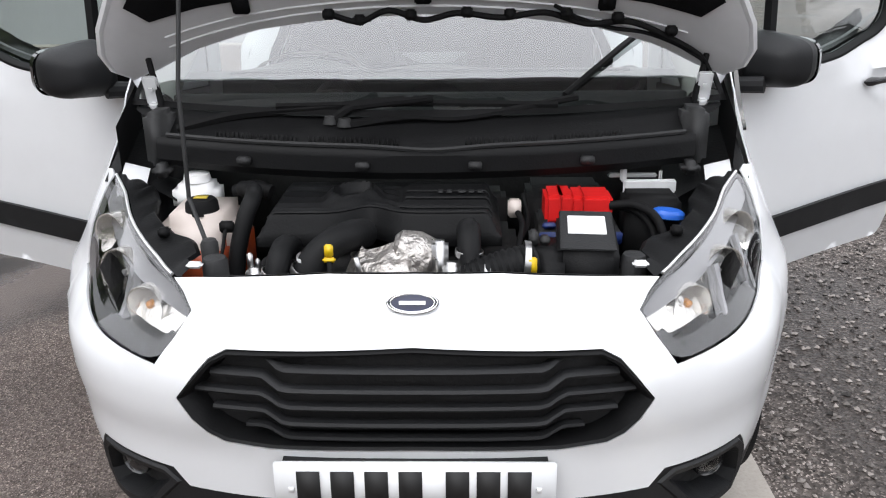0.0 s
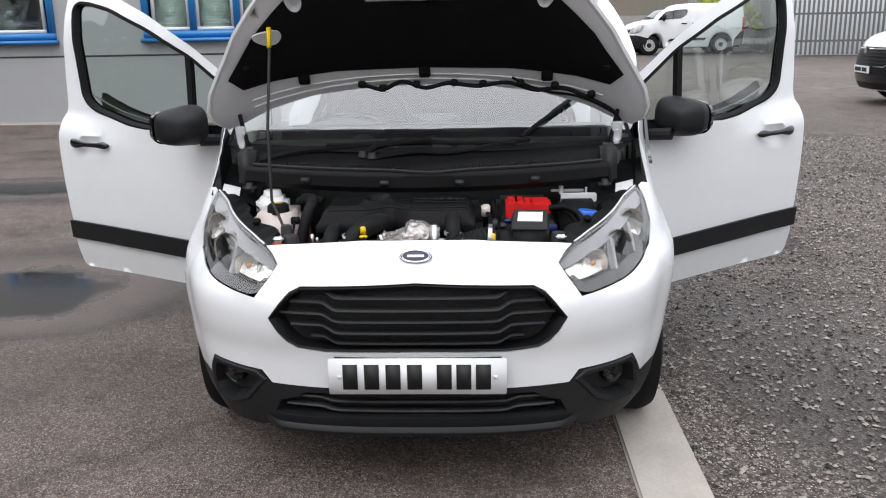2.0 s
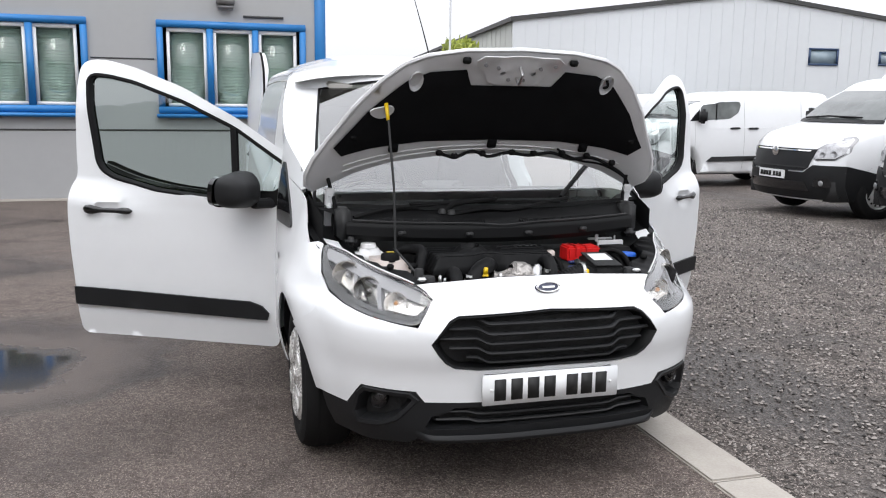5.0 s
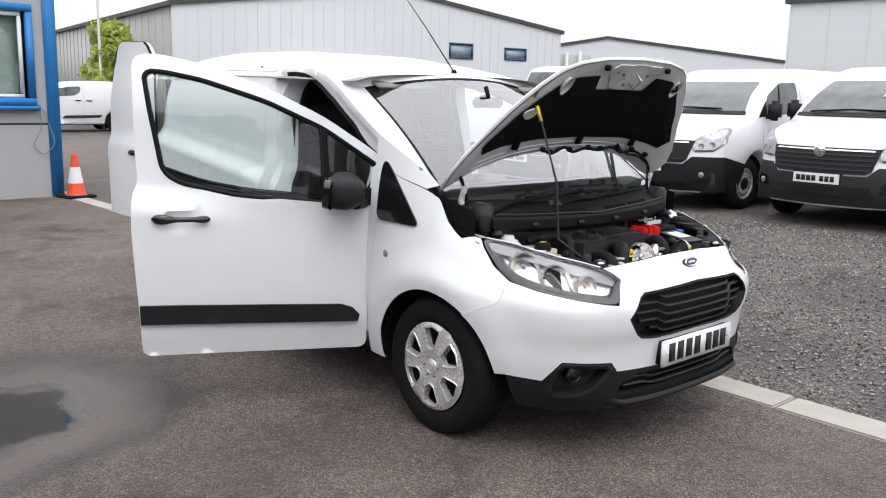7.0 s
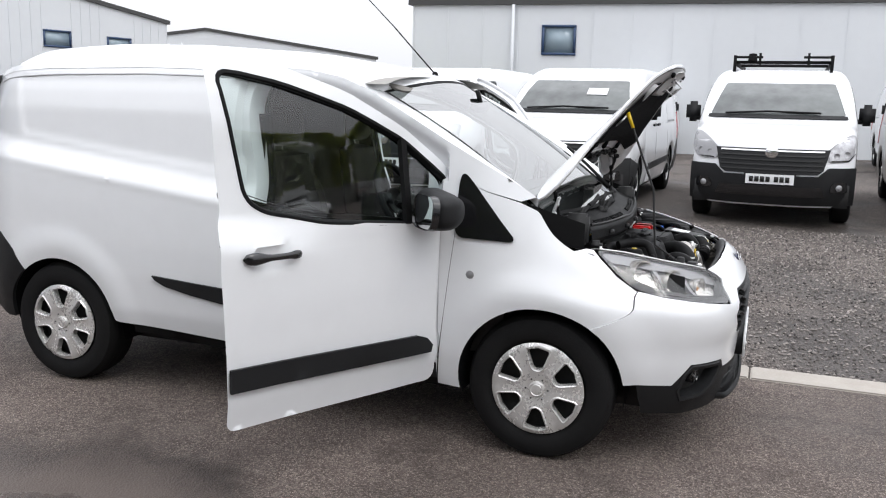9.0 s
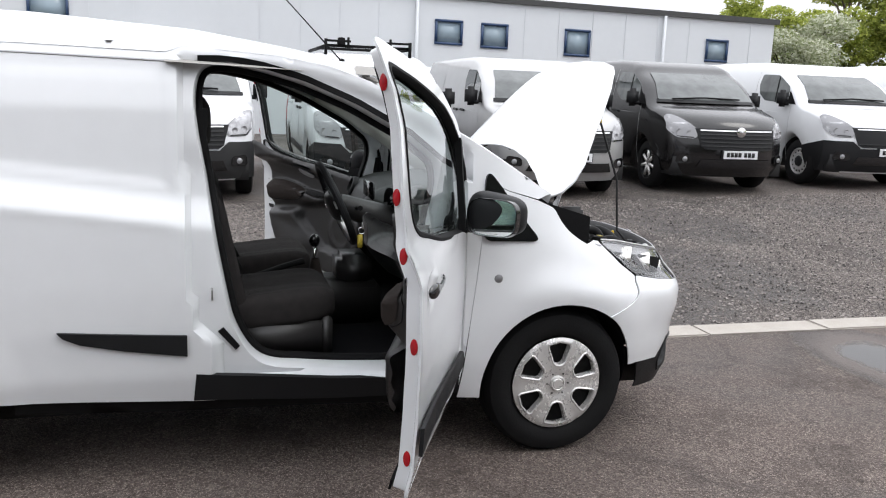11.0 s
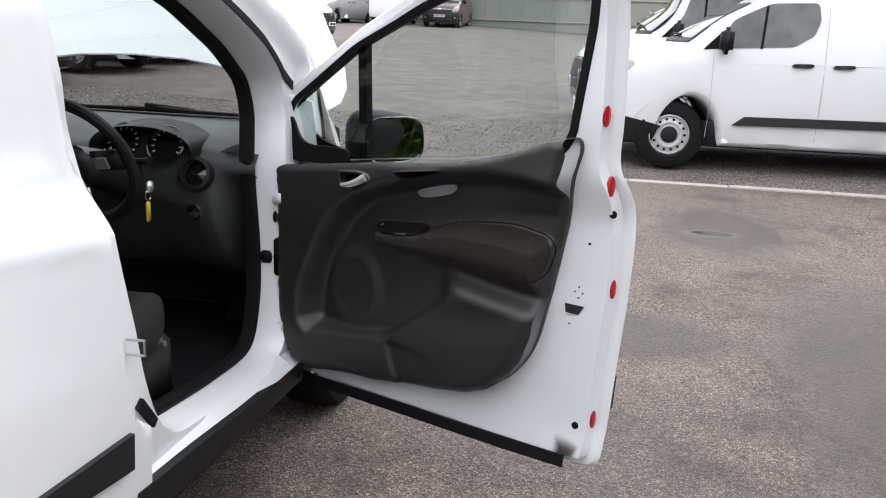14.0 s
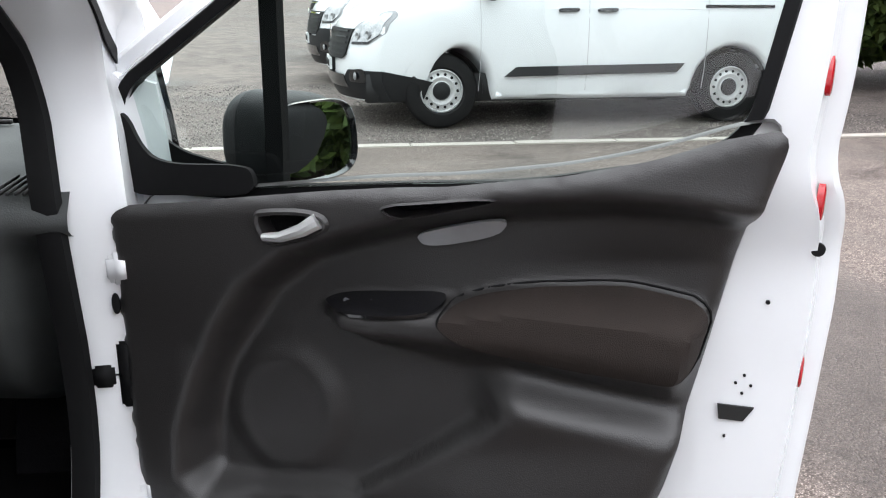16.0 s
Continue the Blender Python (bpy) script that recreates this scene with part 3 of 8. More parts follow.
# ---- the grey office building with blue windows ----
def office():
    b = thing("office_building", "grey clad office building with bright blue window frames", "building", pose(-0.18, 0, 0))
    y0, x1 = 10.45, 0.93
    wins = [(-10.4, -8.7, 3), (-7.1, -5.84, 1), (-4.52, -2.38, 3), (-1.46, 0.66, 3)]
    zl, zh = 1.24, 2.56
    holes = [[(a, zl), (c, zl), (c, zh), (a, zh)] for a, c, _ in wins]
    bm = sheet([(-16, -0.1), (x1, -0.1), (x1, 4.6), (-16, 4.6)], holes, lambda u, v: Vector((u, y0, v)), 1.5, 0.12)
    part("wall", bm, "clad", b, smooth=False)
    bm = bmesh.new()
    for x0, x2, z in [(-16, x1, 1.0)]:
        box(bm, (x0, y0 - 0.006, z - 0.012), (x2, y0 - 0.001, z + 0.012))
        box(bm, (x0, y0 - 0.006, 2.0), (-7.12, y0 - 0.001, 2.02)), box(bm, (-5.8, y0 - 0.006, 2.0), (-4.56, y0 - 0.001, 2.02)), box(bm, (-2.35, y0 - 0.006, 2.0), (-1.5, y0 - 0.001, 2.02))
    part("panel_joint", bm, "roof_dark", b)
    part("side_wall", boxes(((x1 - 0.12, y0 + 0.12, -0.1), (x1, y0 + 9, 4.6))), "clad", b)
    part("corner_trim", boxes(((x1 - 0.13, y0 - 0.03, -0.05), (x1 + 0.03, y0 + 0.13, 4.6)), bevel=0.006), "blue_frame", b, "bright blue corner trim")
    part("roof", boxes(((-16, y0, 4.6), (x1, y0 + 9, 4.7))), "roof_dark", b)
    part("base_strip", boxes(((-16, y0 - 0.05, -0.05), (x1 - 0.14, y0 - 0.004, 0.03))), "concrete", b)
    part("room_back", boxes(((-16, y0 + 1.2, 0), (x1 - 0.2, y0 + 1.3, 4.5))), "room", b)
    for a, c, n in wins:
        fr = part("window", boxes(((a, y0 - 0.06, zh - 0.10), (c, y0 + 0.05, zh)), ((a, y0 - 0.06, zl), (c, y0 + 0.05, zl + 0.10)),
                                  ((a, y0 - 0.06, zl + 0.10), (a + 0.09, y0 + 0.05, zh - 0.10)), ((c - 0.09, y0 - 0.06, zl + 0.10), (c, y0 + 0.05, zh - 0.10)), bevel=0.008), "blue_frame", b, "bright blue window frame")
        part("window_sill", boxes(((a - 0.03, y0 - 0.12, zl - 0.06), (c + 0.03, y0 - 0.002, zl - 0.003)), bevel=0.008), "blue_frame", fr)
        wd = (c - a - 0.18) / n
        for i in range(n):
            u = a + 0.09 + i * wd
            if i:
                part("mullion", boxes(((u - 0.045, y0 - 0.055, zl + 0.10), (u + 0.045, y0 + 0.045, zh - 0.10)), bevel=0.006), "blue_frame", fr)
            part("pane_frame", boxes(((u + 0.05, y0 - 0.02, zh - 0.16), (u + wd - 0.05, y0 + 0.02, zh - 0.104)), ((u + 0.05, y0 - 0.02, zl + 0.104), (u + wd - 0.05, y0 + 0.02, zl + 0.15)),
                                     ((u + 0.046, y0 - 0.02, zl + 0.15), (u + 0.09, y0 + 0.02, zh - 0.16)), ((u + wd - 0.09, y0 - 0.02, zl + 0.15), (u + wd - 0.046, y0 + 0.02, zh - 0.16))), "label", fr, "white inner frame")
            g = part("pane", boxes(((u + 0.05, y0 + 0.022, zl + 0.1), (u + wd - 0.05, y0 + 0.028, zh - 0.1))), "glass", fr)
            g.visible_shadow = False
            bm = bmesh.new()
            low = zl + 0.11 if n > 1 else zl + 0.9
            for k in range(60):
                z = zh - 0.12 - 0.022 * k
                if z > low:
                    box(bm, (u + 0.05, y0 + 0.05 + 0.004 * (k % 2), z), (u + wd - 0.05, y0 + 0.058 + 0.004 * (k % 2), z + 0.022))
            part("blind", bm, "blind", fr, "pale slatted blind")
    part("wall_lamp", boxes(((-0.62, y0 - 0.16, 2.80), (-0.36, y0 - 0.002, 2.92)), ((-0.60, y0 - 0.13, 2.74), (-0.38, y0 - 0.01, 2.795)), bevel=0.01), "steel_wheel", b, "grey bulkhead wall lamp")
    part("vent_slot", boxes(((-0.24, y0 - 0.03, 2.635), (0.34, y0 - 0.002, 2.665))), "roof_dark", b)
    pts = [(0.70, y0 - 0.02, 1.25), (0.70, y0 - 0.03, 0.95), (0.60, y0 - 0.03, 0.72), (0.72, y0 - 0.03, 0.60), (0.86, y0 - 0.03, 0.74), (0.80, y0 - 0.03, 1.0), (0.74, y0 - 0.03, 1.2)]
    part("hanging_cable", tube(curve(pts), 0.006, 6), "cable", b, "thin grey hanging cable")


office()


def cone(x, y):
    c = thing("traffic_cone", "orange and white traffic cone beside the office corner", "traffic cone", pose(x, y, 0, 0, 0, 12))
    part("base", boxes(((-0.20, -0.20, 0), (0.20, 0.20, 0.035)), bevel=0.012), "rubber", c, "black rubber base")
    turn = pose(0, 0, 0, 0, -90, 0)
    part("body", lathe([(0.14, 0.036), (0.125, 0.06), (0.10, 0.20)], 24, m=turn), "orange", c)
    part("band", lathe([(0.10, 0.20), (0.064, 0.42)], 24, m=turn), "white_band", c, "white reflective band")
    part("tip", lathe([(0.064, 0.42), (0.044, 0.53), (0.040, 0.55), (0.046, 0.56), (0.034, 0.60), (0.0, 0.60)], 24, m=turn), "orange", c)


cone(0.86, 10.2)


# ---- industrial sheds ----
def shed(name, label, wall, material, z0, apex, at=0.5, depth=18, win=(), ribs=0.45, trim=(), fall=0.0):
    """A shed whose front runs from wall[0] to wall[1]; the roof rises to apex at the share `at` of the front."""
    (xa, ya), (xb, yb) = wall
    L = math.hypot(xb - xa, yb - ya)
    m = pose(xa, ya, 0, 0, 0, math.degrees(math.atan2(yb - ya, xb - xa)))
    b = thing(name, label, "building", m)
    ztop = lambda u: z0 + (apex - z0) * (u / (at * L) if u < at * L else (L - u) / ((1 - at) * L))
    holes = [[(u, v), (u + w, v), (u + w, v + h), (u, v + h)] for u, v, w, h in win]
    out = [(0, -0.1), (L, -0.1), (L, z0), (at * L, apex), (0, z0)] if apex > z0 else [(0, -0.1), (L, -0.1), (L, z0), (0, z0)]
    part("wall", sheet(out, holes, lambda u, v: Vector((u, 0, v)), 3.0, 0.15), material, b, smooth=False)
    bm = bmesh.new()
    k = 0
    while k * ribs < L - 0.05:
        u = k * ribs
        if not any(h[0][0] - 0.04 < u < h[1][0] + 0.04 for h in holes):
            box(bm, (u, -0.018, 0), (u + 0.045, -0.001, ztop(u) - 0.06))
            if ribs > 1:
                part("cladding_rib", bm, material, b, smooth=False)
                bm = bmesh.new()
        k += 1
    if ribs <= 1:
        part("cladding_rib", bm, material, b, smooth=False)["kind"] = "stuff"
    # side walls and their ribs take a darker grey than the front
    part("side_wall", boxes(((0, 0.15, -0.1), (0.15, depth, z0))), "clad_dull", b)
    part("side_wall", boxes(((L - 0.15, 0.15, -0.1), (L, depth, z0))), "clad_dull", b)
    bm = bmesh.new()
    for k in range(int(depth / 0.9)):
        box(bm, (-0.03, 0.3 + 0.9 * k, 0), (-0.001, 0.36 + 0.9 * k, z0 - 0.02))
    part("side_rib", bm, "clad_dull", b)
    bm = bmesh.new()
    pr = [(-0.12, z0 - 0.03), (at * L, apex - 0.01), (L + 0.12, z0 - 0.03)] if apex > z0 else [(-0.12, z0), (L + 0.12, z0)]
    for (u1, v1), (u2, v2) in zip(pr, pr[1:]):
        q = [bm.verts.new((u, y, v + d)) for y in (-0.10, depth) for u, v, d in ((u1, v1, 0), (u2, v2, 0), (u2, v2, 0.16), (u1, v1, 0.16))]
        for f in ((0, 1, 2, 3), (7, 6, 5, 4), (3, 2, 6, 7), (0, 4, 5, 1), (0, 3, 7, 4), (1, 5, 6, 2)):
            bm.faces.new([q[i] for i in f])
    part("roof", bm, "roof_dark", b, "dark roof edge", smooth=False)
    for u, v, w, h in win:
        f = part("window", boxes(((u, -0.05, v), (u + w, 0.05, v + 0.07)), ((u, -0.05, v + h - 0.07), (u + w, 0.05, v + h)), ((u, -0.05, v + 0.07), (u + 0.07, 0.05, v + h - 0.07)), ((u + w - 0.07, -0.05, v + 0.07), (u + w, 0.05, v + h - 0.07))), "blue_far", b, "dark blue window frame")
        part("pane", boxes(((u + 0.07, 0.0, v + 0.07), (u + w - 0.07, 0.02, v + h - 0.07))), "sky_glass", f)
    for u in trim:
        part("downpipe", tube([(u, -0.09, 0), (u, -0.09, ztop(u))], 0.05, 8), "clad_light", b)
    for ob in b.children_recursive if fall else ():      # the eaves line falls along the front
        for q in ob.data.vertices:
            q.co.z -= fall * q.co.x * smooth01(q.co.z / 2.0)
    return b


shed("industrial_shed", "pale grey gabled industrial shed with dark roof edge", ((10.3, 27.6), (28.2, 25.2)), "clad_light", 4.45, 5.62, 0.50, 32, ((11.75, 3.08, 1.25, 0.66), (14.75, 3.12, 1.25, 0.55)))
shed("distant_shed", "long low pale shed behind the parked vans", ((34.5, 37.5), (45.8, 23.2)), "clad_light", 3.80, 5.08, 0.437, 20)
shed("yard_building", "pale grey clad yard building with small windows", ((20.8, 10.33), (20.6, -15.85)), "clad_light", 4.25, 4.25, 0.5, 10,
     ((4.06, 2.83, 1.0, 0.85), (14.85, 2.96, 0.84, 0.71), (16.25, 2.935, 0.84, 0.72), (18.9, 2.86, 0.84, 0.80), (23.73, 2.955, 0.80, 0.70)), ribs=1.1, trim=(3.2, 14.3, 22.2), fall=0.0105)


# ---- fences, poles, far hill ----
def palisade(x0, x1, y, n, label, h=2.3, m=None):
    f = thing("palisade_fence", label, "fence", m)
    me = finish(boxes(((-0.035, -0.01, 0.05), (0.035, 0.01, h)), bevel=0.0), False)
    me.materials.append(M["fence_steel"])
    step = (x1 - x0) / n
    for i in range(n):
        p = new("pale", me)
        p.parent, p.matrix_basis = f, pose(x0 + i * step, y, 0)
    part("rail", boxes(((x0, y + 0.02, 0.45), (x1, y + 0.06, 0.51)), ((x0, y + 0.02, h - 0.45), (x1, y + 0.06, h - 0.39))), "fence_steel", f)


palisade(0, 17, 0, 120, "grey galvanised palisade fence in front of the shed", 1.75, pose(10.2, 26.6, 0, 0, 0, -7.7))
sf = thing("screen_fence", "dark grey slatted screen with pale posts between the sheds", "fence")
for i in range(5):
    p, q = Vector((30.6 + 0.95 * i, 29.62 - 0.12 * i, 0)), Vector((31.52 + 0.95 * i, 29.50 - 0.12 * i, 0))
    part("panel", boxes(((p.x, p.y, 0.1), (q.x, p.y + 0.05, 3.85))), "clad_dull", sf)
    part("post", boxes(((p.x - 0.06, p.y - 0.07, 0), (p.x + 0.06, p.y - 0.004, 4.05 - 0.1 * (i % 2)))), "clad_light", sf, "pale steel post")
bf = thing("board_fence", "weathered grey fence along the far end of the yard", "fence")
bm = bmesh.new()
for i in range(150):
    box(bm, (-34 + 0.40 * i, -44.0, 0.9), (-34 + 0.40 * i + 0.393, -43.96 + 0.012 * (i % 2), 3.16 - 0.03 * ((i * 5) % 3)))
part("board", bm, "board", bf, smooth=False)["kind"] = "stuff"
part("rail", boxes(((-34, -43.95, 1.55), (26, -43.90, 1.63)), ((-34, -43.95, 2.75), (26, -43.90, 2.83))), "board", bf)


def pole(x, y, h, r=0.06):
    p = thing("lamp_pole", "slim pale grey steel pole", "pole", pose(x, y, yard_z(x, y) - 0.012))
    part("shaft", tube([(0, 0, 0), (0, 0, 1.2), (0, 0, h)], [r, r * 0.8, r * 0.6], 10), "clad_light", p)
    part("base_plate", boxes(((-0.15, -0.15, 0), (0.15, 0.15, 0.03))), "steel_wheel", p)


pole(8.6, 30.0, 9.0)
pole(13.3, -36.0, 4.1, 0.07)

bm = bmesh.new()
prev = None
for i in range(60):
    a = -0.9 + 1.9 * i / 59
    h = 9 + 4 * noise.noise(Vector((i * 0.13, 0, 0))) + 1.5 * noise.noise(Vector((i * 0.7, 3, 0)))
    v = [bm.verts.new((420 * math.sin(a), 420 * math.cos(a), z)) for z in (-1, h)]
    if prev:
        bm.faces.new((prev[0], v[0], v[1], prev[1]))
    prev = v
M["brown_paint"] = mat("red_brown_paint", (0.085, 0.035, 0.03), 0.35, coat=0.5)
M["hill"] = mat("far_hill", (0.16, 0.17, 0.13), 0.95, col2=(0.22, 0.17, 0.15), scale=0.05, fine=0.4, mix=1.0)
tagged(part("backdrop", bm, "hill"), "low distant hill with fields and roofs", "hill", kind="structure")


# ---- trees ----
def leaves(blobs, count, size, seed):
    r = np.random.default_rng(seed)
    w = np.array([b[3] * b[4] * b[5] for b in blobs])
    pick = r.choice(len(blobs), count, p=w / w.sum())
    B = np.array(blobs)[pick]
    d = r.normal(size=(count, 3))
    d /= np.linalg.norm(d, axis=1, keepdims=True)
    rad = r.uniform(0.45, 1.0, (count, 1)) ** 0.6
    c = B[:, :3] + d * rad * B[:, 3:6]
    a, b = r.normal(size=(count, 3)), r.normal(size=(count, 3))
    a /= np.linalg.norm(a, axis=1, keepdims=True)
    b -= a * (a * b).sum(1, keepdims=True)
    b /= np.linalg.norm(b, axis=1, keepdims=True)
    s = size * r.uniform(0.6, 1.4, (count, 1))
    V = np.stack([c - a * s, c + b * s * 0.45, c + a * s, c - b * s * 0.45], 1).reshape(-1, 3)
    me = bpy.data.meshes.new("leaves")
    me.from_pydata(V.tolist(), [], np.arange(4 * count).reshape(-1, 4).tolist())
    return me


def tree(label, h, spread, trunk_h, count, size, seed, leafmat, cat="tree", name="tree"):
    r = random.Random(seed)
    t = thing(name, label, cat)
    bm = tube([(0, 0, -0.1), (0.02 * h, 0, trunk_h * 0.6), (0, 0.02 * h, trunk_h), (0.01 * h, 0, h * 0.8)], [0.028 * h, 0.022 * h, 0.018 * h, 0.004 * h], 8)
    blobs = []
    for i in range(22):
        a, z = r.uniform(0, 2 * math.pi), r.uniform(trunk_h, h)
        k = spread * (1 - 0.55 * ((z - trunk_h) / (h - trunk_h)) ** 1.5) * r.uniform(0.3, 1.0)
        c = Vector((k * math.cos(a), k * math.sin(a), z))
        s = spread * r.uniform(0.22, 0.42)
        blobs.append((*c, s, s, s * r.uniform(0.6, 0.9)))
        tube([(0, 0, max(trunk_h * 0.7, z - 0.3 * h)), c * 0.5 + Vector((0, 0, 0.5 * z - 0.05 * h)) * 0.9, c], [0.010 * h, 0.006 * h, 0.002 * h], 5, bm)
    part("trunk", bm, "bark", t)
    ob = new("crown", leaves(blobs, count, size, seed))
    ob.data.materials.append(M[leafmat])
    ob.parent = t
    return t


rt = random.Random(12)
protos = [tree("tall green broadleaf tree behind the fence", 11, 3.6, 1.6, 14000, 0.15, 1, "leaf"), tree("tall green broadleaf tree behind the fence", 9.5, 3.8, 1.4, 14000, 0.145, 2, "leaf"),
          tree("green hawthorn with white blossom beside the yard", 6.5, 3.2, 1.0, 11000, 0.115, 3, "blossom")]
spots = []
for i in range(20):
    f = i / 19
    spots.append((33 - 9 * f + rt.uniform(-1.5, 1.5), -20 - 30 * f + rt.uniform(-1.5, 1.5), 0 if i % 3 else 1))
for i in range(30):
    spots.append((27 - 2.1 * i + rt.uniform(-1.2, 1.2), -51 + rt.uniform(-2.5, 2.0), i % 2))
for x, y in ((25.5, -20.0), (28.5, -23.5), (22.5, -28.0), (24.0, -32.5), (-1.5, -46.6), (-5.0, -46.9), (9.6, -46.8), (-12.0, -47.0)):
    spots.append((x, y, 2))
used = set()
for x, y, k in spots:
    high = 1.4 + math.hypot(x + 3, y - 3) * ((0.100 + 0.034 * math.sin(1.9 * x + 0.7 * y)) if k < 2 else 0.062)
    k0 = high / (11, 9.5, 6.5)[k] * rt.uniform(0.84, 1.10)
    m = pose(x, y, yard_z(x, y) - 0.05, 0, 0, rt.uniform(0, 360)) @ Matrix.Diagonal((k0 * 1.25, k0 * 1.25, k0)).to_4x4()
    if k not in used:
        protos[k].matrix_basis = m
        used.add(k)
    else:
        c = copy_thing(protos[k], pose(0, 0, 0))
        c.matrix_basis = m
shrub = tree("small green tree beside the shed wall", 3.6, 1.6, 0.7, 2600, 0.14, 6, "leaf")
shrub.matrix_basis = pose(9.6, 31.0, 0)
copy_thing(shrub, pose(7.6, 60, 0, 0, 0, 80))
laurel = tree("dense dark green laurel with a bare lower trunk", 4.2, 1.7, 0.62, 15000, 0.11, 9, "leaf_dark", "laurel", "laurel")
laurel.matrix_basis = pose(-7.9, -8.2, 0)
for i, (x, y) in enumerate([(-9.2, -7.9), (-10.9, -8.2), (-12.6, -8.0), (-8.2, -9.4), (-9.6, -6.0), (-9.8, -4.4), (-9.5, -2.8), (-9.9, -1.3), (-9.6, 0.2), (-9.8, 1.7), (-9.5, 3.2), (-9.9, 4.8), (-9.7, 6.4)]):
    copy_thing(laurel, pose(x, y, 0, 0, 0, 67 * i))
bm = grid(lambda u, v: Vector((-17 + 11 * u, -10.5 + 4.6 * v, 0.10 * math.sin(math.pi * u) * math.sin(math.pi * v) + 0.05 * noise.noise(Vector((u * 9, v * 5, 0))) - 0.02)), 30, 14)
tagged(part("soil_bank", bm, "soil"), "reddish bare soil under the laurels", "soil", kind="structure")
hedge = new("clipped_hedge", leaves([(18.6, 14.6 - 0.42 * i, 1.75, 0.5, 0.45, 0.45) for i in range(18)], 9000, 0.07, 21))
hedge.data.materials.append(M["leaf"])
tagged(hedge, "low clipped green hedge behind the vans", "hedge", kind="stuff")


# ---- parked vans ----
def wheel_parts(parent, y, x, r, rim, width=0.2, style="steel"):
    """One road wheel at side x (outer face outwards)."""
    s = 1 if x > 0 else -1
    m = pose(x, y, r) @ Matrix.Diagonal((s, 1, 1, 1))
    k = rim
    bm = lathe([(k * 0.98, -width), (r * 0.93, -width), (r, -width * 0.82), (r, -width * 0.2), (r * 0.965, -0.012), (r * 0.88, 0.004), (k * 1.08, 0.006), (k, -0.008), (k * 0.96, -0.03)], 40, m=m)
    t = part("wheel", bm, "rubber", parent, "black tyre")
    if style == "steel":
        bm = lathe([(k * 0.99, -0.01), (k * 0.94, -0.004), (k * 0.90, -0.03), (k * 0.80, -0.03), (k * 0.62, -0.012), (k * 0.46, -0.02), (k * 0.30, -0.006), (k * 0.27, 0.004), (0, 0.004)], 32, m=m)
        part("rim", bm, "rim_silver", t, "silver steel rim")
        bm = bmesh.new()
        for i in range(14):
            a = 2 * math.pi * i / 14
            lathe([(0.0, 0.004), (k * 0.07, 0.003), (k * 0.07, -0.004)], 8, bm, m @ pose(-0.022, k * 0.75 * math.cos(a), k * 0.75 * math.sin(a)))
        part("vent_hole", bm, "seal", t)["kind"] = "stuff"
        part("hub", lathe([(k * 0.42, -0.018), (k * 0.36, 0.004), (k * 0.2, 0.012), (0, 0.014)], 20, m=m), "plastic", t, "black hub cap")
    else:
        bm = lathe([(k * 0.99, -0.01), (k * 0.93, -0.002), (k * 0.88, -0.04), (0, -0.05)], 32, m=m)
        part("rim", bm, "plastic", t)
        bm = bmesh.new()
        for i in range(7):
            a = 360 * i / 7
            box(bm, (-0.03, -k * 0.11, k * 0.1), (0.0, k * 0.11, k * 0.95), 0.008, m @ pose(0, 0, 0, a, 0, 0))
        part("spoke", bm, "alloy", t, "silver alloy spokes")
    return t


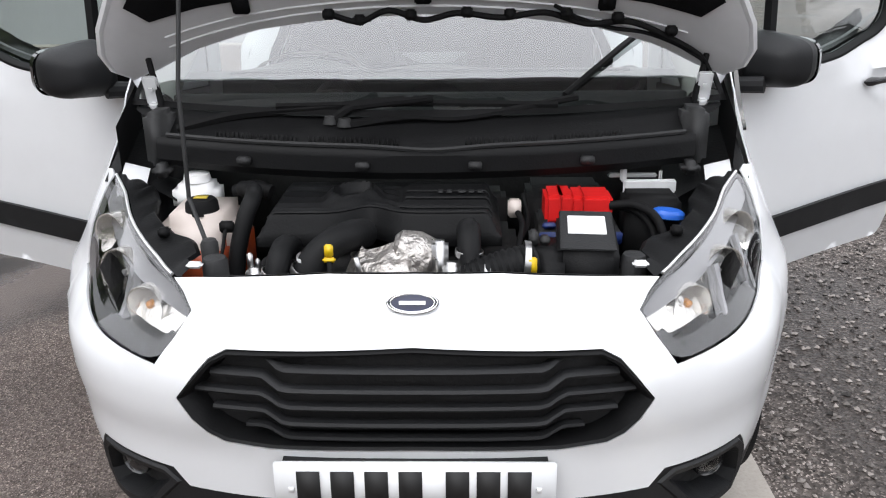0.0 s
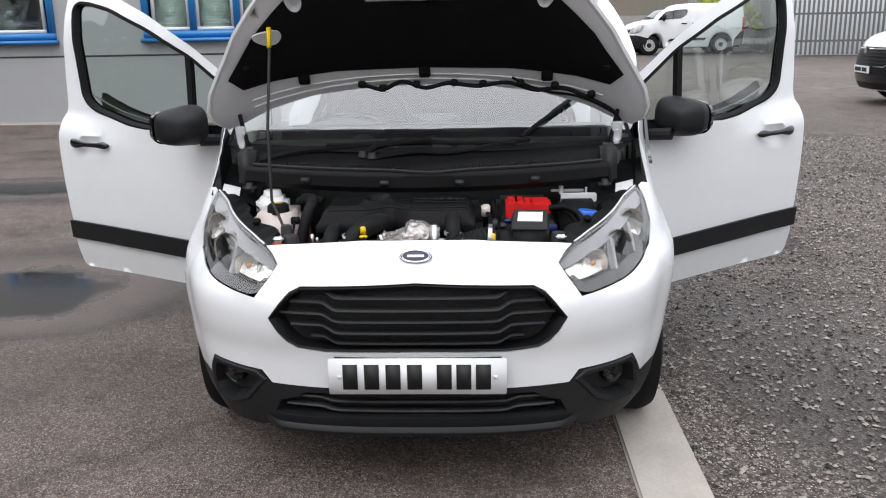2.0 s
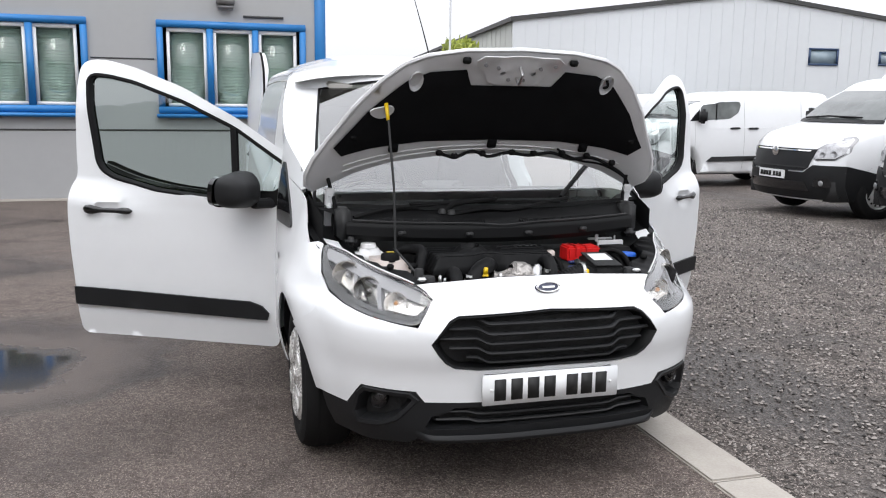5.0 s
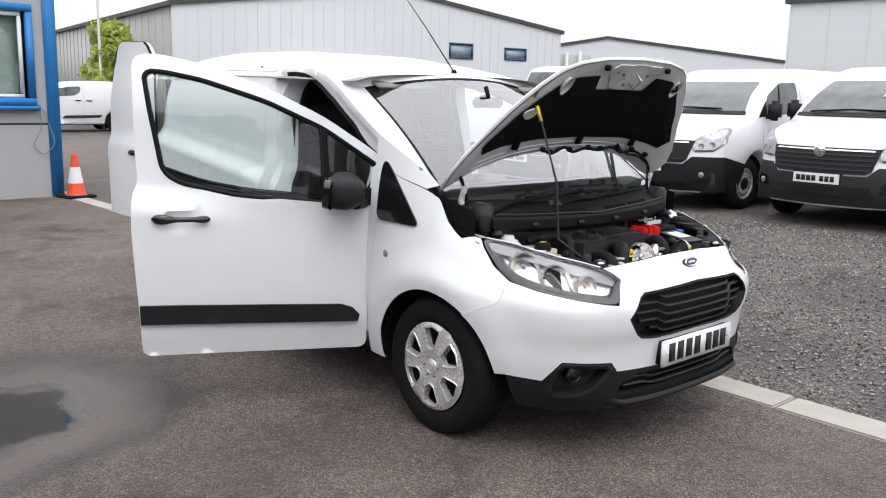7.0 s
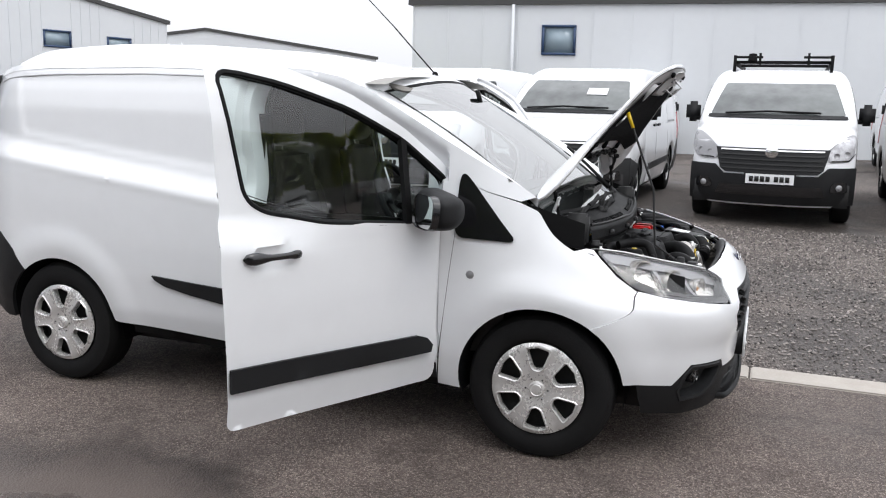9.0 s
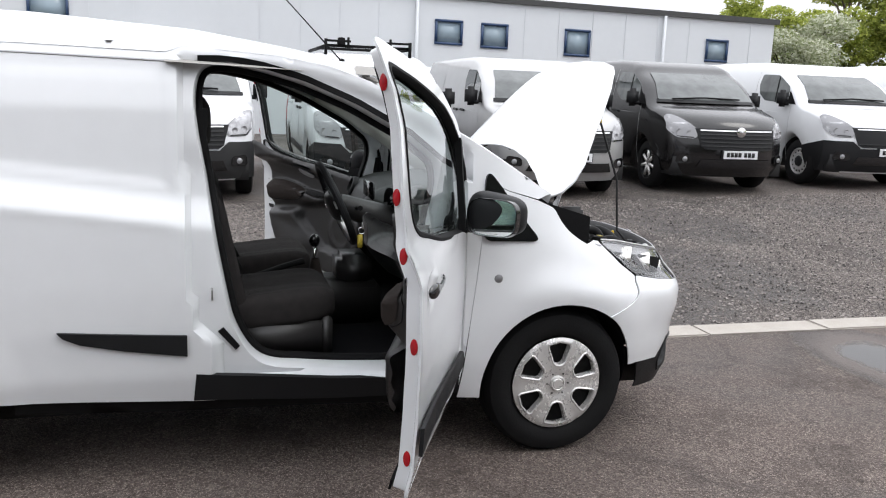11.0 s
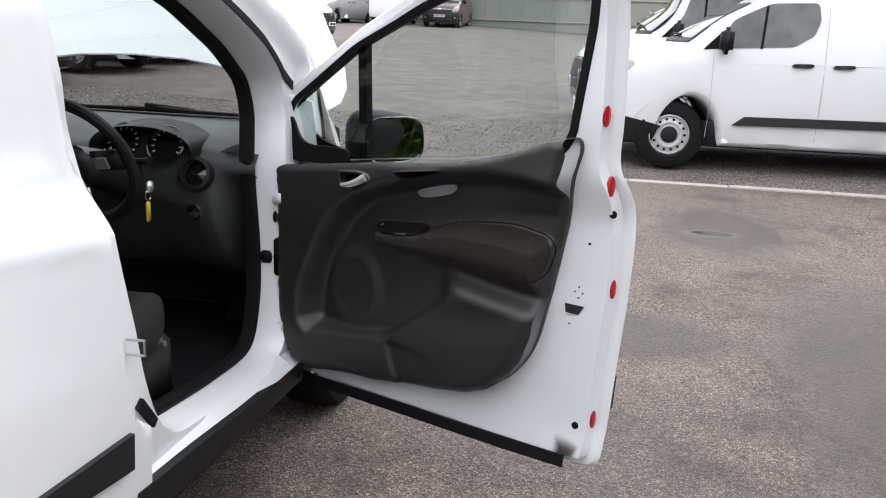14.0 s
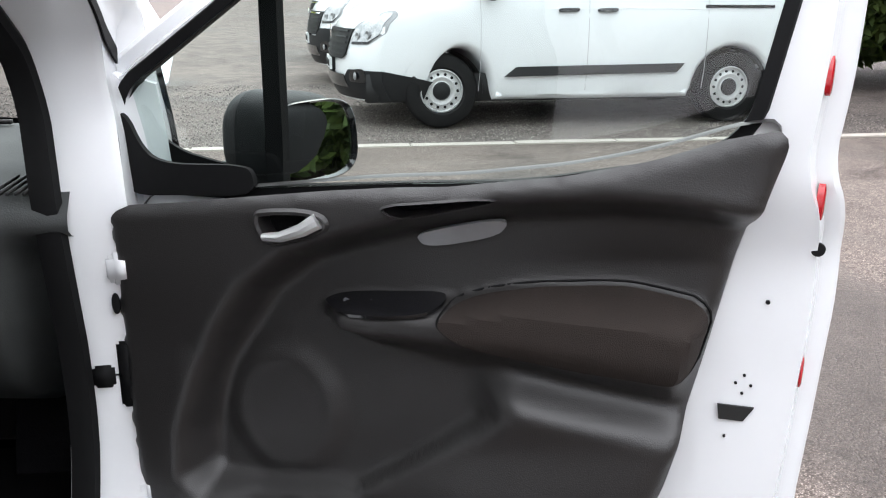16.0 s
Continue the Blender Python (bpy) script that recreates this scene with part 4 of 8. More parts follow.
def parked_van(name, label, paint, bumper, L=4.95, W=0.95, H=1.87, wb=(0.93, 3.95), wheels="steel", bonnet=0.0, grille_bars=5, chrome_bar=True, rack=False, sidewin=False, trim=True, card=False, skirt=0.70, group="parked vans"):
    v = thing(name, label, "van", None, group)
    b = bonnet
    r = 0.13
    rw = 0.345
    prof = [(0.08, 0.24), (0.0, 0.40), (-0.01, 0.62), (0.02, 0.80), (0.07, 0.95), (0.20, 1.06), (0.45, 1.14 + b * 0.3), (0.80 + b, 1.22 + b * 0.3), (1.20 + b, 1.50), (1.56 + b, H - 0.20), (1.78 + b, H - 0.08), (2.2 + b, H - 0.01), (3.2, H), (L - 0.25, H - 0.02), (L - 0.09, H - 0.12), (L - 0.03, 1.2), (L, 0.5), (L - 0.05, 0.27)]
    top = [tuple(p[:2]) for p in curve([(y, z, 0) for y, z in prof], 4)]
    bot = []
    for yc in (wb[1], wb[0]):
        bot += [(yc + 0.42, 0.235)] + [(yc + 0.39 * math.cos(a), 0.34 + 0.39 * math.sin(a)) for a in np.linspace(0.0, math.pi, 15)] + [(yc - 0.42, 0.235)]
    out = top + bot
    wz = [(0.20, W - 0.09), (0.25, W - 0.06), (0.45, W - 0.01), (0.75, W), (1.0, W - 0.005), (1.2, W - 0.03), (1.6, W - 0.10), (H, W - 0.20)]

    def width(y, z):
        return table(wz, z) - 0.05 * smooth01((0.9 - y) / 0.9) - 0.03 * smooth01((y - L + 0.8) / 0.8)

    def bend(x, y, z):
        k = min(abs(x) / W, 1)
        return Vector((x, y + (0.38 * k ** 2.4) * smooth01((1.9 - y) / 1.9) - 0.05 * k ** 2 * smooth01((y - L + 0.6) / 0.6), z))

    bm = bmesh.new()
    rows = []
    loop = dense(out, 0.14)
    for i in range(-6, 7):
        rows.append([bm.verts.new(bend(i / 6 * (width(y, z) - r), y, z)) for y, z in loop])
    side = {}
    for s in (-1, 1):
        seq = []
        for k in range(1, 5):
            a = math.pi / 2 * k / 4
            lp = inset2(loop, 0.55 * r * (1 - math.cos(a)))
            seq.append([bm.verts.new(bend(s * (width(*p) - r + r * math.sin(a)), *p)) for p in lp])
        side[s] = inset2(loop, 0.55 * r)
        rows = seq[::-1] + rows if s < 0 else rows + seq
    n = len(loop)
    for a, c in zip(rows, rows[1:]):
        for k in range(n):
            bm.faces.new((a[k], a[(k + 1) % n], c[(k + 1) % n], c[k]))
    for s in (-1, 1):
        sheet(side[s], [], lambda y, z: bend(s * width(y, z), y, z), 0.16, flip=s < 0, bm=bm)
    bmesh.ops.remove_doubles(bm, verts=bm.verts, dist=0.002)
    bmesh.ops.recalc_face_normals(bm, faces=bm.faces)
    part("body", bm, paint, v)
    part("underbody", boxes(((-W + 0.1, 0.25, 0.24), (W - 0.1, L - 0.2, 0.5))), "dark", v)

    def front(x, z, o=0.012):
        y = table([(q, p) for p, q in prof[:8]], z)
        w = width(y, z)
        e = max(0, (abs(x) - (w - r)) / r)
        return bend(x, y - o + r * 0.55 * (1 - math.sqrt(max(0, 1 - min(e, 1) ** 2))), z)

    def slab(pts, o, th=0.012, step=0.08):
        return sheet(pts, [], lambda x, z: front(x, z, o), step, th)

    wl = W - 0.034
    if bumper:
        bm = slab([(-wl, 0.26), (wl, 0.26), (wl, skirt), (0.62, skirt), (0.52, skirt - 0.10), (-0.52, skirt - 0.10), (-0.62, skirt), (-wl, skirt)], 0.030, 0.02)
        for s in (-1, 1):
            sheet([(0.06, 0.26), (wb[0] - 0.43, 0.26), (wb[0] - 0.40, 0.26 + 0.5 * (skirt - 0.26)), (wb[0] - 0.37, skirt - 0.10), (0.06, skirt)], [], lambda y, z: bend(s * (width(y, z) + 0.008), y, z), 0.1, 0.008, flip=s < 0, bm=bm)
        part("front_bumper", bm, bumper, v, "unpainted dark plastic bumper")
        for s in (-1, 1):
            bm = sheet([(wb[1] + 0.43, 0.27), (L - 0.06, 0.30), (L - 0.03, 0.80), (L - 0.16, 0.77), (wb[1] + 0.50, 0.58), (wb[1] + 0.44, 0.48)], [], lambda y, z: bend(s * (width(y, z) + 0.008), y, z), 0.1, 0.008, flip=s < 0)
            part("rear_bumper", bm, bumper, v, "unpainted dark rear bumper corner")
    g = part("grille", slab([(-0.56, 0.66), (-0.50, 0.62), (0.50, 0.62), (0.56, 0.66), (0.62, 0.90), (-0.62, 0.90)], 0.024, 0.015), "plastic", v, "black grille")
    for i in range(grille_bars):
        z = 0.66 + 0.21 * i / (grille_bars - 1)
        part("grille_bar", sheet([(-0.56, z), (0.56, z), (0.56, z + 0.016), (-0.56, z + 0.016)], [], lambda x, q: front(x, q, 0.036), 0.1, 0.012), "chrome" if chrome_bar and i == grille_bars - 1 else "plastic_grey", g)
    part("badge", lathe([(0, -0.012), (0.055, -0.01), (0.07, 0.0)], 20, m=Matrix.Translation(front(0, 0.86, 0.045)) @ pose(0, 0, 0, 0, 0, 90)), "chrome", v, "round silver badge")
    part("lower_grille", slab([(-0.6, 0.36), (0.6, 0.36), (0.55, 0.48), (-0.55, 0.48)], 0.038, 0.01), "gloss_black", v)
    pl = part("number_plate", sheet([(-0.26, 0.50), (0.26, 0.50), (0.26, 0.611), (-0.26, 0.611)], [], lambda x, z: Vector((x, -0.045 + 0.02 * x * x, z)), 0.13, 0.02), "plate", v, "white number plate")
    for x in (-0.2, -0.14, -0.08, -0.02, 0.07, 0.13, 0.19):
        part("plate_bar", boxes(((x - 0.0225, -0.052, 0.525), (x + 0.0225, -0.046, 0.585))), "ink", pl)
    bm = sheet([(-0.22, 0.48), (0.22, 0.48), (0.28, 0.50), (0.28, 0.62), (-0.28, 0.62), (-0.28, 0.50)], [], lambda x, z: Vector((x, -0.022 + 0.02 * x * x, z)), 0.13, 0.03)
    part("plate_holder", bm, "plastic", v)
    for s in (-1, 1):
        case = rounded([(s * 0.57, 0.87), (s * 0.61, 0.755), (s * 0.83, 0.765), (s * 0.905, 0.86), (s * 0.90, 1.045), (s * 0.86, 1.075), (s * 0.80, 1.06), (s * 0.68, 0.975)], passes=1)
        bm = sheet(case, [], lambda x, z: front(x, z, 0.010), 0.05, 0.010, flip=s < 0)
        lampo = part("headlamp", bm, "lamp_brow", v, "clear headlamp")
        bm = sheet(inset2(case, 0.020), [], lambda x, z: front(x, z, 0.014), 0.04, 0.004, flip=s < 0)
        part("lamp_lens", bm, "lamp_far", lampo, "bright clear lens")
        for cx, cz, cr in ((0.69, 0.835, 0.036), (0.80, 0.850, 0.040)):
            at = front(s * cx, cz, 0.018)
            part("reflector", lathe([(0.0, -0.004), (cr * 0.5, 0.0), (cr * 0.9, 0.006), (cr, 0.0)], 18, m=Matrix.Translation(at) @ Vector((s * 0.45, -1, 0.1)).to_track_quat("X", "Z").to_matrix().to_4x4()), "steel_wheel", lampo)
        part("lamp_shade", sheet([(s * 0.635, 0.765), (s * 0.825, 0.772), (s * 0.89, 0.86), (s * 0.875, 0.845), (s * 0.82, 0.790), (s * 0.64, 0.782)], [], lambda x, z: front(x, z, 0.019), 0.05, 0.003, flip=s < 0), "gloss_black", lampo)
        bm = slab(rounded([(s * 0.64, 0.42), (s * 0.84, 0.42), (s * 0.82, 0.55), (s * 0.66, 0.53)][::s], passes=1), 0.040, 0.008)
        fogp = part("fog_lamp", bm, "gloss_black", v)
        part("fog_lens", lathe([(0.0, 0.008), (0.03, 0.005), (0.036, 0.0)], 16, m=Matrix.Translation(front(s * 0.74, 0.475, 0.050)) @ Vector((s * 0.3, -1, 0)).to_track_quat("X", "Z").to_matrix().to_4x4()), "steel_wheel", fogp)
        part("mirror_sail", sheet([(0.92 + b, 1.20), (1.22 + b, 1.215), (1.22 + b, 1.415), (1.10 + b, 1.33)], [], lambda y, z: bend(s * (width(y, z) + 0.005), y, z), 0.1, 0.01, flip=s < 0), "seal", v)
        pts = [(1.24 + b, 1.43), (1.30 + b, 1.49), (1.62 + b, H - 0.24), (1.70 + b, H - 0.215), (2.12 + b, H - 0.20), (2.15 + b, 1.50), (2.10 + b, 1.36), (1.92 + b, 1.25), (1.24 + b, 1.215)]
        bm = sheet(rounded(pts, passes=1), [], lambda y, z: bend(s * (width(y, z) + 0.005), y, z), 0.1, 0.01, flip=s < 0)
        sw = part("side_window", bm, "dark_glass", v, "dark door glass")
        part("window_bar", sheet([(1.60 + b, 1.225), (1.625 + b, 1.225), (1.655 + b, H - 0.24), (1.63 + b, H - 0.24)], [], lambda y, z: bend(s * (width(y, z) + 0.011), y, z), 0.1, 0.006, flip=s < 0), "seal", sw)
        if sidewin:
            pts = [(2.35 + b, 1.28), (2.35 + b, H - 0.25), (3.4 + b, H - 0.25), (3.45 + b, 1.28)]
            part("side_window", sheet(rounded(pts, passes=1), [], lambda y, z: bend(s * (width(y, z) + 0.005), y, z), 0.12, 0.01, flip=s < 0), "dark_glass", v)
        for y0 in (1.06 + b, 2.22 + b, 3.42 + b):
            hi = 1.18 if y0 < 2 else H - 0.16
            bm = sheet([(y0, 0.34), (y0 + 0.006, 0.34), (y0 + 0.006, hi), (y0, hi)], [], lambda y, z: bend(s * (width(y, z) + 0.0030), y, z), 0.2, 0.0025, flip=s < 0)
            part("panel_gap", bm, "clad", v)
        part("waist_crease", tube([bend(s * (width(y, 1.09) - 0.001), y, 1.06 + 0.035 * math.sin((y - 1.1) * 0.9)) for y in np.linspace(1.1, L - 0.9, 14)], 0.005, 5), paint, v)
        for y0 in (1.92 + b, 2.30 + b):
            bm = sheet(rounded([(y0, 1.06), (y0 + 0.2, 1.065), (y0 + 0.2, 1.10), (y0, 1.095)], passes=1), [], lambda y, z: bend(s * (width(y, z) + 0.028), y, z), 0.05, 0.024, flip=s < 0)
            part("door_handle", bm, "plastic", v)
        bm = sheet([(3.45 + b * 0.5, 1.10), (L - 0.75, 1.10), (L - 0.75, 1.13), (3.45 + b * 0.5, 1.13)], [], lambda y, z: bend(s * (width(y, z) + 0.006), y, z), 0.2, 0.006, flip=s < 0)
        part("door_rail", bm, "gloss_black", v)
        if trim:
            bm = sheet([(wb[0] + 0.54, 0.475), (wb[1] - 0.60, 0.50), (wb[1] - 0.52, 0.585), (wb[0] + 0.68, 0.565)], [], lambda y, z: bend(s * (width(y, z) + 0.018), y, z), 0.2, 0.016, flip=s < 0)
            part("side_moulding", bm, "plastic_grey", v, "dark grey side moulding")
        bm = bmesh.new()
        box(bm, (-0.09, -0.06, -0.13), (0.09, 0.06, 0.13), 0.045)
        part("door_mirror", bm, "plastic", v).matrix_basis = Matrix.Translation(bend(s * (W + 0.08), 1.18 + b, 1.29))
        part("mirror_arm", boxes(((-0.09, -0.03, -0.03), (0.07, 0.03, 0.03)), bevel=0.01), "plastic", v).matrix_basis = Matrix.Translation(bend(s * (W - 0.03), 1.2 + b, 1.21))
        bm = sheet([(L - 0.12, 0.80), (L - 0.03, 0.80), (L - 0.04, 1.25), (L - 0.11, 1.25)], [], lambda y, z: bend(s * (width(y, z) + 0.006), y, z), 0.1, 0.01, flip=s < 0)
        part("tail_lamp", bm, "red_lens", v)
        for yw in wb:
            wheel_parts(v, yw, s * (W - 0.045), rw, 0.205, 0.2, wheels)
            bm = bmesh.new()
            ring = [[(yw + q * math.cos(a), 0.33 + q * math.sin(a)) for a in np.linspace(-0.05, math.pi + 0.05, 18)] for q in (0.395, 0.405)]
            for k in range(17):
                bm.faces.new([bm.verts.new((s * (width(*p) + o) if o else s * (W - 0.35), *p)) for p, o in ((ring[0][k], -0.02), (ring[0][k + 1], -0.02), (ring[0][k + 1], 0), (ring[0][k], 0))])
            part("arch_liner", bm, "dark", v)
    # windscreen follows the body's own slope
    (ya, za), (yb, zb) = (0.86 + b, 1.265 + b * 0.25), (1.53 + b, H - 0.215)

    def glass(u, t):
        y = table([(q, p) for p, q in prof[7:11]], za + (zb - za) * t)
        z = za + (zb - za) * t
        return bend(u, y - 0.012, z + 0.012)

    wtop, wbot = W - 0.30, W - 0.17
    sc = part("windscreen", sheet(rounded([(-wbot, 0), (wbot, 0), (wtop, 1), (-wtop, 1)], passes=1), [], lambda u, t: glass(u, t), 0.12, 0.008), "dark_glass", v, "dark windscreen")
    if card:
      part("price_card", sheet([(0.15, 0.50), (0.42, 0.50), (0.42, 0.72), (0.15, 0.72)], [], lambda u, t: glass(u, t) + Vector((0, -0.008, 0.006)), 0.2, 0.004), "label", sc, "white paper price card")
    part("wiper", tube([glass(-0.6, 0.0) + Vector((0, -0.03, 0.01)), glass(-0.1, 0.06) + Vector((0, -0.02, 0.015)), glass(0.5, 0.03) + Vector((0, -0.02, 0.015))], 0.012, 6), "seal", sc)
    bm = sheet([(-wbot - 0.03, -0.10), (wbot + 0.03, -0.10), (wbot + 0.02, -0.005), (-wbot - 0.02, -0.005)], [], lambda u, t: glass(u, t), 0.12, 0.006)
    part("scuttle", bm, "plastic", v)
    if rack:
        rk = part("roof_rack", boxes(((-0.6, 1.95, H + 0.06), (0.6, 1.99, H + 0.10)), ((-0.6, 3.0, H + 0.06), (0.6, 3.04, H + 0.10)), ((-0.62, 1.9, H + 0.05), (-0.58, 4.2, H + 0.09)), ((0.58, 1.9, H + 0.05), (0.62, 4.2, H + 0.09)), ((-0.62, 1.9, H - 0.06), (-0.58, 1.94, H + 0.17)), ((0.58, 1.9, H - 0.06), (0.62, 1.94, H + 0.17)),
                                     ((-0.3, 1.9, H + 0.05), (-0.27, 1.93, H + 0.2)), ((0.3, 1.9, H + 0.05), (0.33, 1.93, H + 0.2)), ((-0.62, 1.9, H + 0.13), (-0.25, 1.93, H + 0.16)), ((0.25, 1.9, H + 0.13), (0.62, 1.93, H + 0.16))), "seal", v, "black steel roof rack")
        part("beacon", lathe([(0.0, 0.10), (0.05, 0.09), (0.06, 0.0)], 12, m=pose(-0.38, 1.95, H + 0.1, 0, -90, 0)), "seal", rk)
    return v


white_dark = parked_van("parked_van", "white panel van with unpainted dark bumper", "paint", "plastic_grey", card=True)
white_full = parked_van("parked_van", "white panel van with body-coloured bumper", "paint", None, trim=False)
silver_van = parked_van("parked_van", "silver panel van with body-coloured bumper", "silver", None, wheels="alloy", trim=False)
black_van = parked_van("parked_van", "black crew van with silver alloy wheels", "black_paint", None, wheels="alloy", sidewin=True, trim=False)
white_low = parked_van("parked_van", "white panel van with a deep black lower bumper", "paint", "plastic", trim=False, chrome_bar=True, grille_bars=2)
brown_van = parked_van("parked_van", "dark red-brown van parked before the far fence", "brown_paint", "plastic", trim=False)
rack_van = parked_van("parked_van", "white van with a black roof rack", "paint", "plastic", rack=True)
snub = parked_van("parked_van", "white compact van with black lower bumper", "paint", "plastic", L=4.6, W=0.92, H=1.88, wb=(0.90, 3.75), chrome_bar=False, grille_bars=4)
tall = parked_van("parked_van", "white high-roofed panel van parked behind", "paint", "plastic", L=5.4, W=1.0, H=2.45, wb=(0.95, 4.4))
small = parked_van("parked_van", "small white van with black lower bumper", "paint", "plastic", L=4.2, W=0.86, H=1.76, wb=(0.85, 3.35))
custom = parked_van("parked_van", "white panel van with black side mouldings and steel wheels", "paint", "plastic", L=4.98, wb=(0.95, 3.85), bonnet=0.12, skirt=0.53, chrome_bar=False)

FACE = -90   # nose towards the apron
row = [(small, 6.3, 11.75), (white_low, 6.3, 7.05), (white_low, 6.3, 4.70), (white_dark, 6.35, 2.43), (rack_van, 6.35, -0.13), (silver_van, 6.3, -2.52), (black_van, 6.35, -5.05), (white_low, 6.35, -7.65), (white_full, 6.35, -10.4), (white_full, 6.45, -12.7), (white_dark, 6.6, -14.9), (white_dark, 6.7, -17.35), (snub, 6.85, -19.4), (white_dark, 7.0, -21.7)]
placed = set()


def put(proto, m):
    if proto.name in placed:
        copy_thing(proto, m)
    else:
        proto.matrix_basis = m
        placed.add(proto.name)


for i, (p, x, y) in enumerate(row):
    put(p, pose(x, y, yard_z(x + 1.2, y) - 0.012, 0, 0, FACE + 1.5 * ((i * 3) % 3 - 1)))
for p, x, y, a in ((tall, 14.6, 15.2, -90), (rack_van, 17.2, 3.2, -90), (white_full, 14.0, -3.3, -90), (small, 5.4, 29.9, -90), (white_full, 18.4, 25.0, 90), (small, 10.3, -43.4, 0), (brown_van, 7.4, -38.9, 182), (silver_van, 14.0, -38.6, 160),
                   (custom, -1.24, -6.24, 92.6), (tall, -1.0, -9.1, 93), (white_dark, -1.0, -11.9, 91)):
    put(p, pose(x, y, yard_z(x, y) - 0.012, 0, 0, a))


# ---- the white compact panel van: shape of the outer skin ----
NOSE_P, NOSE_D = 2.35, 0.78
ZW = [(0.2, 0.80), (0.30, 0.835), (0.42, 0.862), (0.6, 0.872), (0.75, 0.872), (0.95, 0.862), (1.08, 0.852), (1.2, 0.835), (1.4, 0.812), (1.5, 0.785), (1.6, 0.742), (1.66, 0.70), (1.75, 0.58)]
NOSE_Y = [(0.2, 0.03), (0.26, -0.008), (0.40, -0.008), (0.50, -0.018), (0.57, -0.043), (0.65, -0.046), (0.70, -0.032), (0.76, 0.002), (0.79, 0.026), (0.81, 0.045), (0.826, 0.078), (0.86, 0.15), (0.90, 0.26), (0.95, 0.40), (1.0, 0.5), (1.1, 0.6)]
HUB_F, HUB_R, TYRE = 0.748, 3.262, 0.312
SHOULDER = 0.972


def hw(y, z):
    """Half width of the body."""
    w = table(ZW, z) - 0.30 * max(0, z - 0.70) * smooth01((1.2 - y) / 0.6)
    for hub in (HUB_F, HUB_R):      # wheel-arch flares
        d = math.hypot(y - hub, z - TYRE)
        w += 0.012 * smooth01(1 - abs(d - 0.40) / 0.12)
    if y > 2.25:                    # shoulder ledge along the load side
        k = smooth01((y - 2.25) / 0.05)
        lo = SHOULDER + 0.116 * (y - 2.25)
        w += k * 0.006 * smooth01((z - lo + 0.014) / 0.034) * smooth01((lo + 0.10 - z) / 0.10)
    w -= 0.025 * smooth01((y - 1.25) / 0.8)
    w -= 0.026 * math.exp(-((y - 0.34) / 0.16) ** 2)
    if y > 1.6:                     # the upper body leans in above the shoulder
        w -= 0.046 * smooth01((y - 1.6) / 0.5) * max(0.0, min(1.0, (z - SHOULDER - 0.116 * (y - 2.25) - 0.012) / 0.095))
        panel = min(smooth01((y - 2.29) / 0.02), smooth01((3.60 - 0.25 * (1.5 - z) - y) / 0.03), smooth01((z - lo - 0.135) / 0.03), smooth01((1.562 - z) / 0.02)) if y > 2.25 else 0.0
        w -= 0.007 * panel          # shallow pressed panel above the shoulder
    if y > 3.55:
        w -= 0.175 * ((min(y, 3.95) - 3.55) / 0.37) ** 1.6
    if y < 0.75:
        w -= 0.012 * smooth01((0.75 - y) / 0.5)
    return w


_ph = [math.pi / 2 * i / 400 for i in range(401)]
_px = [0.86 * math.sin(a) ** (2 / NOSE_P) for a in _ph]
_py = [NOSE_D * (1 - max(0.0, math.cos(a)) ** (2 / NOSE_P)) for a in _ph]
_pq = [NOSE_D * (1 - max(0.0, 1 - (x / 0.86) ** 2.9) ** (1 / 2.9)) for x in _px]      # squarer below the lamps
_s = [0.0]
for i in range(400):
    _s.append(_s[-1] + math.hypot(_px[i + 1] - _px[i], _py[i + 1] - _py[i]))
S_END = _s[-1]


def s_y(y):
    return float(np.interp(y, _pq, _s)) if y < NOSE_D else S_END + y - NOSE_D


def s_x(x):
    return float(np.interp(abs(x), _px, _s)) * (1 if x > 0 else -1)


def skin(s, z, o=0.0):
    """The body's outside: s runs round the nose from the middle and back along the flank; o lifts off it."""
    a, g = abs(s), 1 if s >= 0 else -1
    if a < S_END:
        x = float(np.interp(a, _s, _px))
        k = smooth01((z - 0.655) / 0.09)
        y = (1 - k) * float(np.interp(a, _s, _pq)) + k * float(np.interp(a, _s, _py))
        f = 1 - y / NOSE_D
        q = Vector((g * x / 0.86 * hw(y, z), y + table(NOSE_Y, z) * f, z))
        nx, ny = (x / 0.86) ** 1.35, -(f ** 1.35)
        k = math.hypot(nx, ny)
        return q + o * Vector((g * nx / k, ny / k, 0))
    y = NOSE_D + a - S_END
    return Vector((g * (hw(y, z) + o), y, z))


def both(half):
    """A whole outline from its right half, which starts and ends on the middle line."""
    return half + [(-u, v) for u, v in half[::-1] if abs(u) > 1e-6]


def flank(pts):
    return [(s_y(y), z) for y, z in pts]


def arch(hub, r, a0, a1, n=14):
    return [(hub + r * math.cos(a), TYRE + r * math.sin(a)) for a in np.linspace(radians(a0), radians(a1), n)]


van = thing("panel_van", "white compact panel van with its bonnet and doors open", "van")

def lw(pts):
    """Draws the headlamps' outlines outwards round the corner."""
    return [(s + (0.025 + 0.018 * smooth01((s - 0.45) / 0.5)) * smooth01((s - 0.33) / 0.10) * smooth01((1.25 - s) / 0.2), z) for s, z in pts]


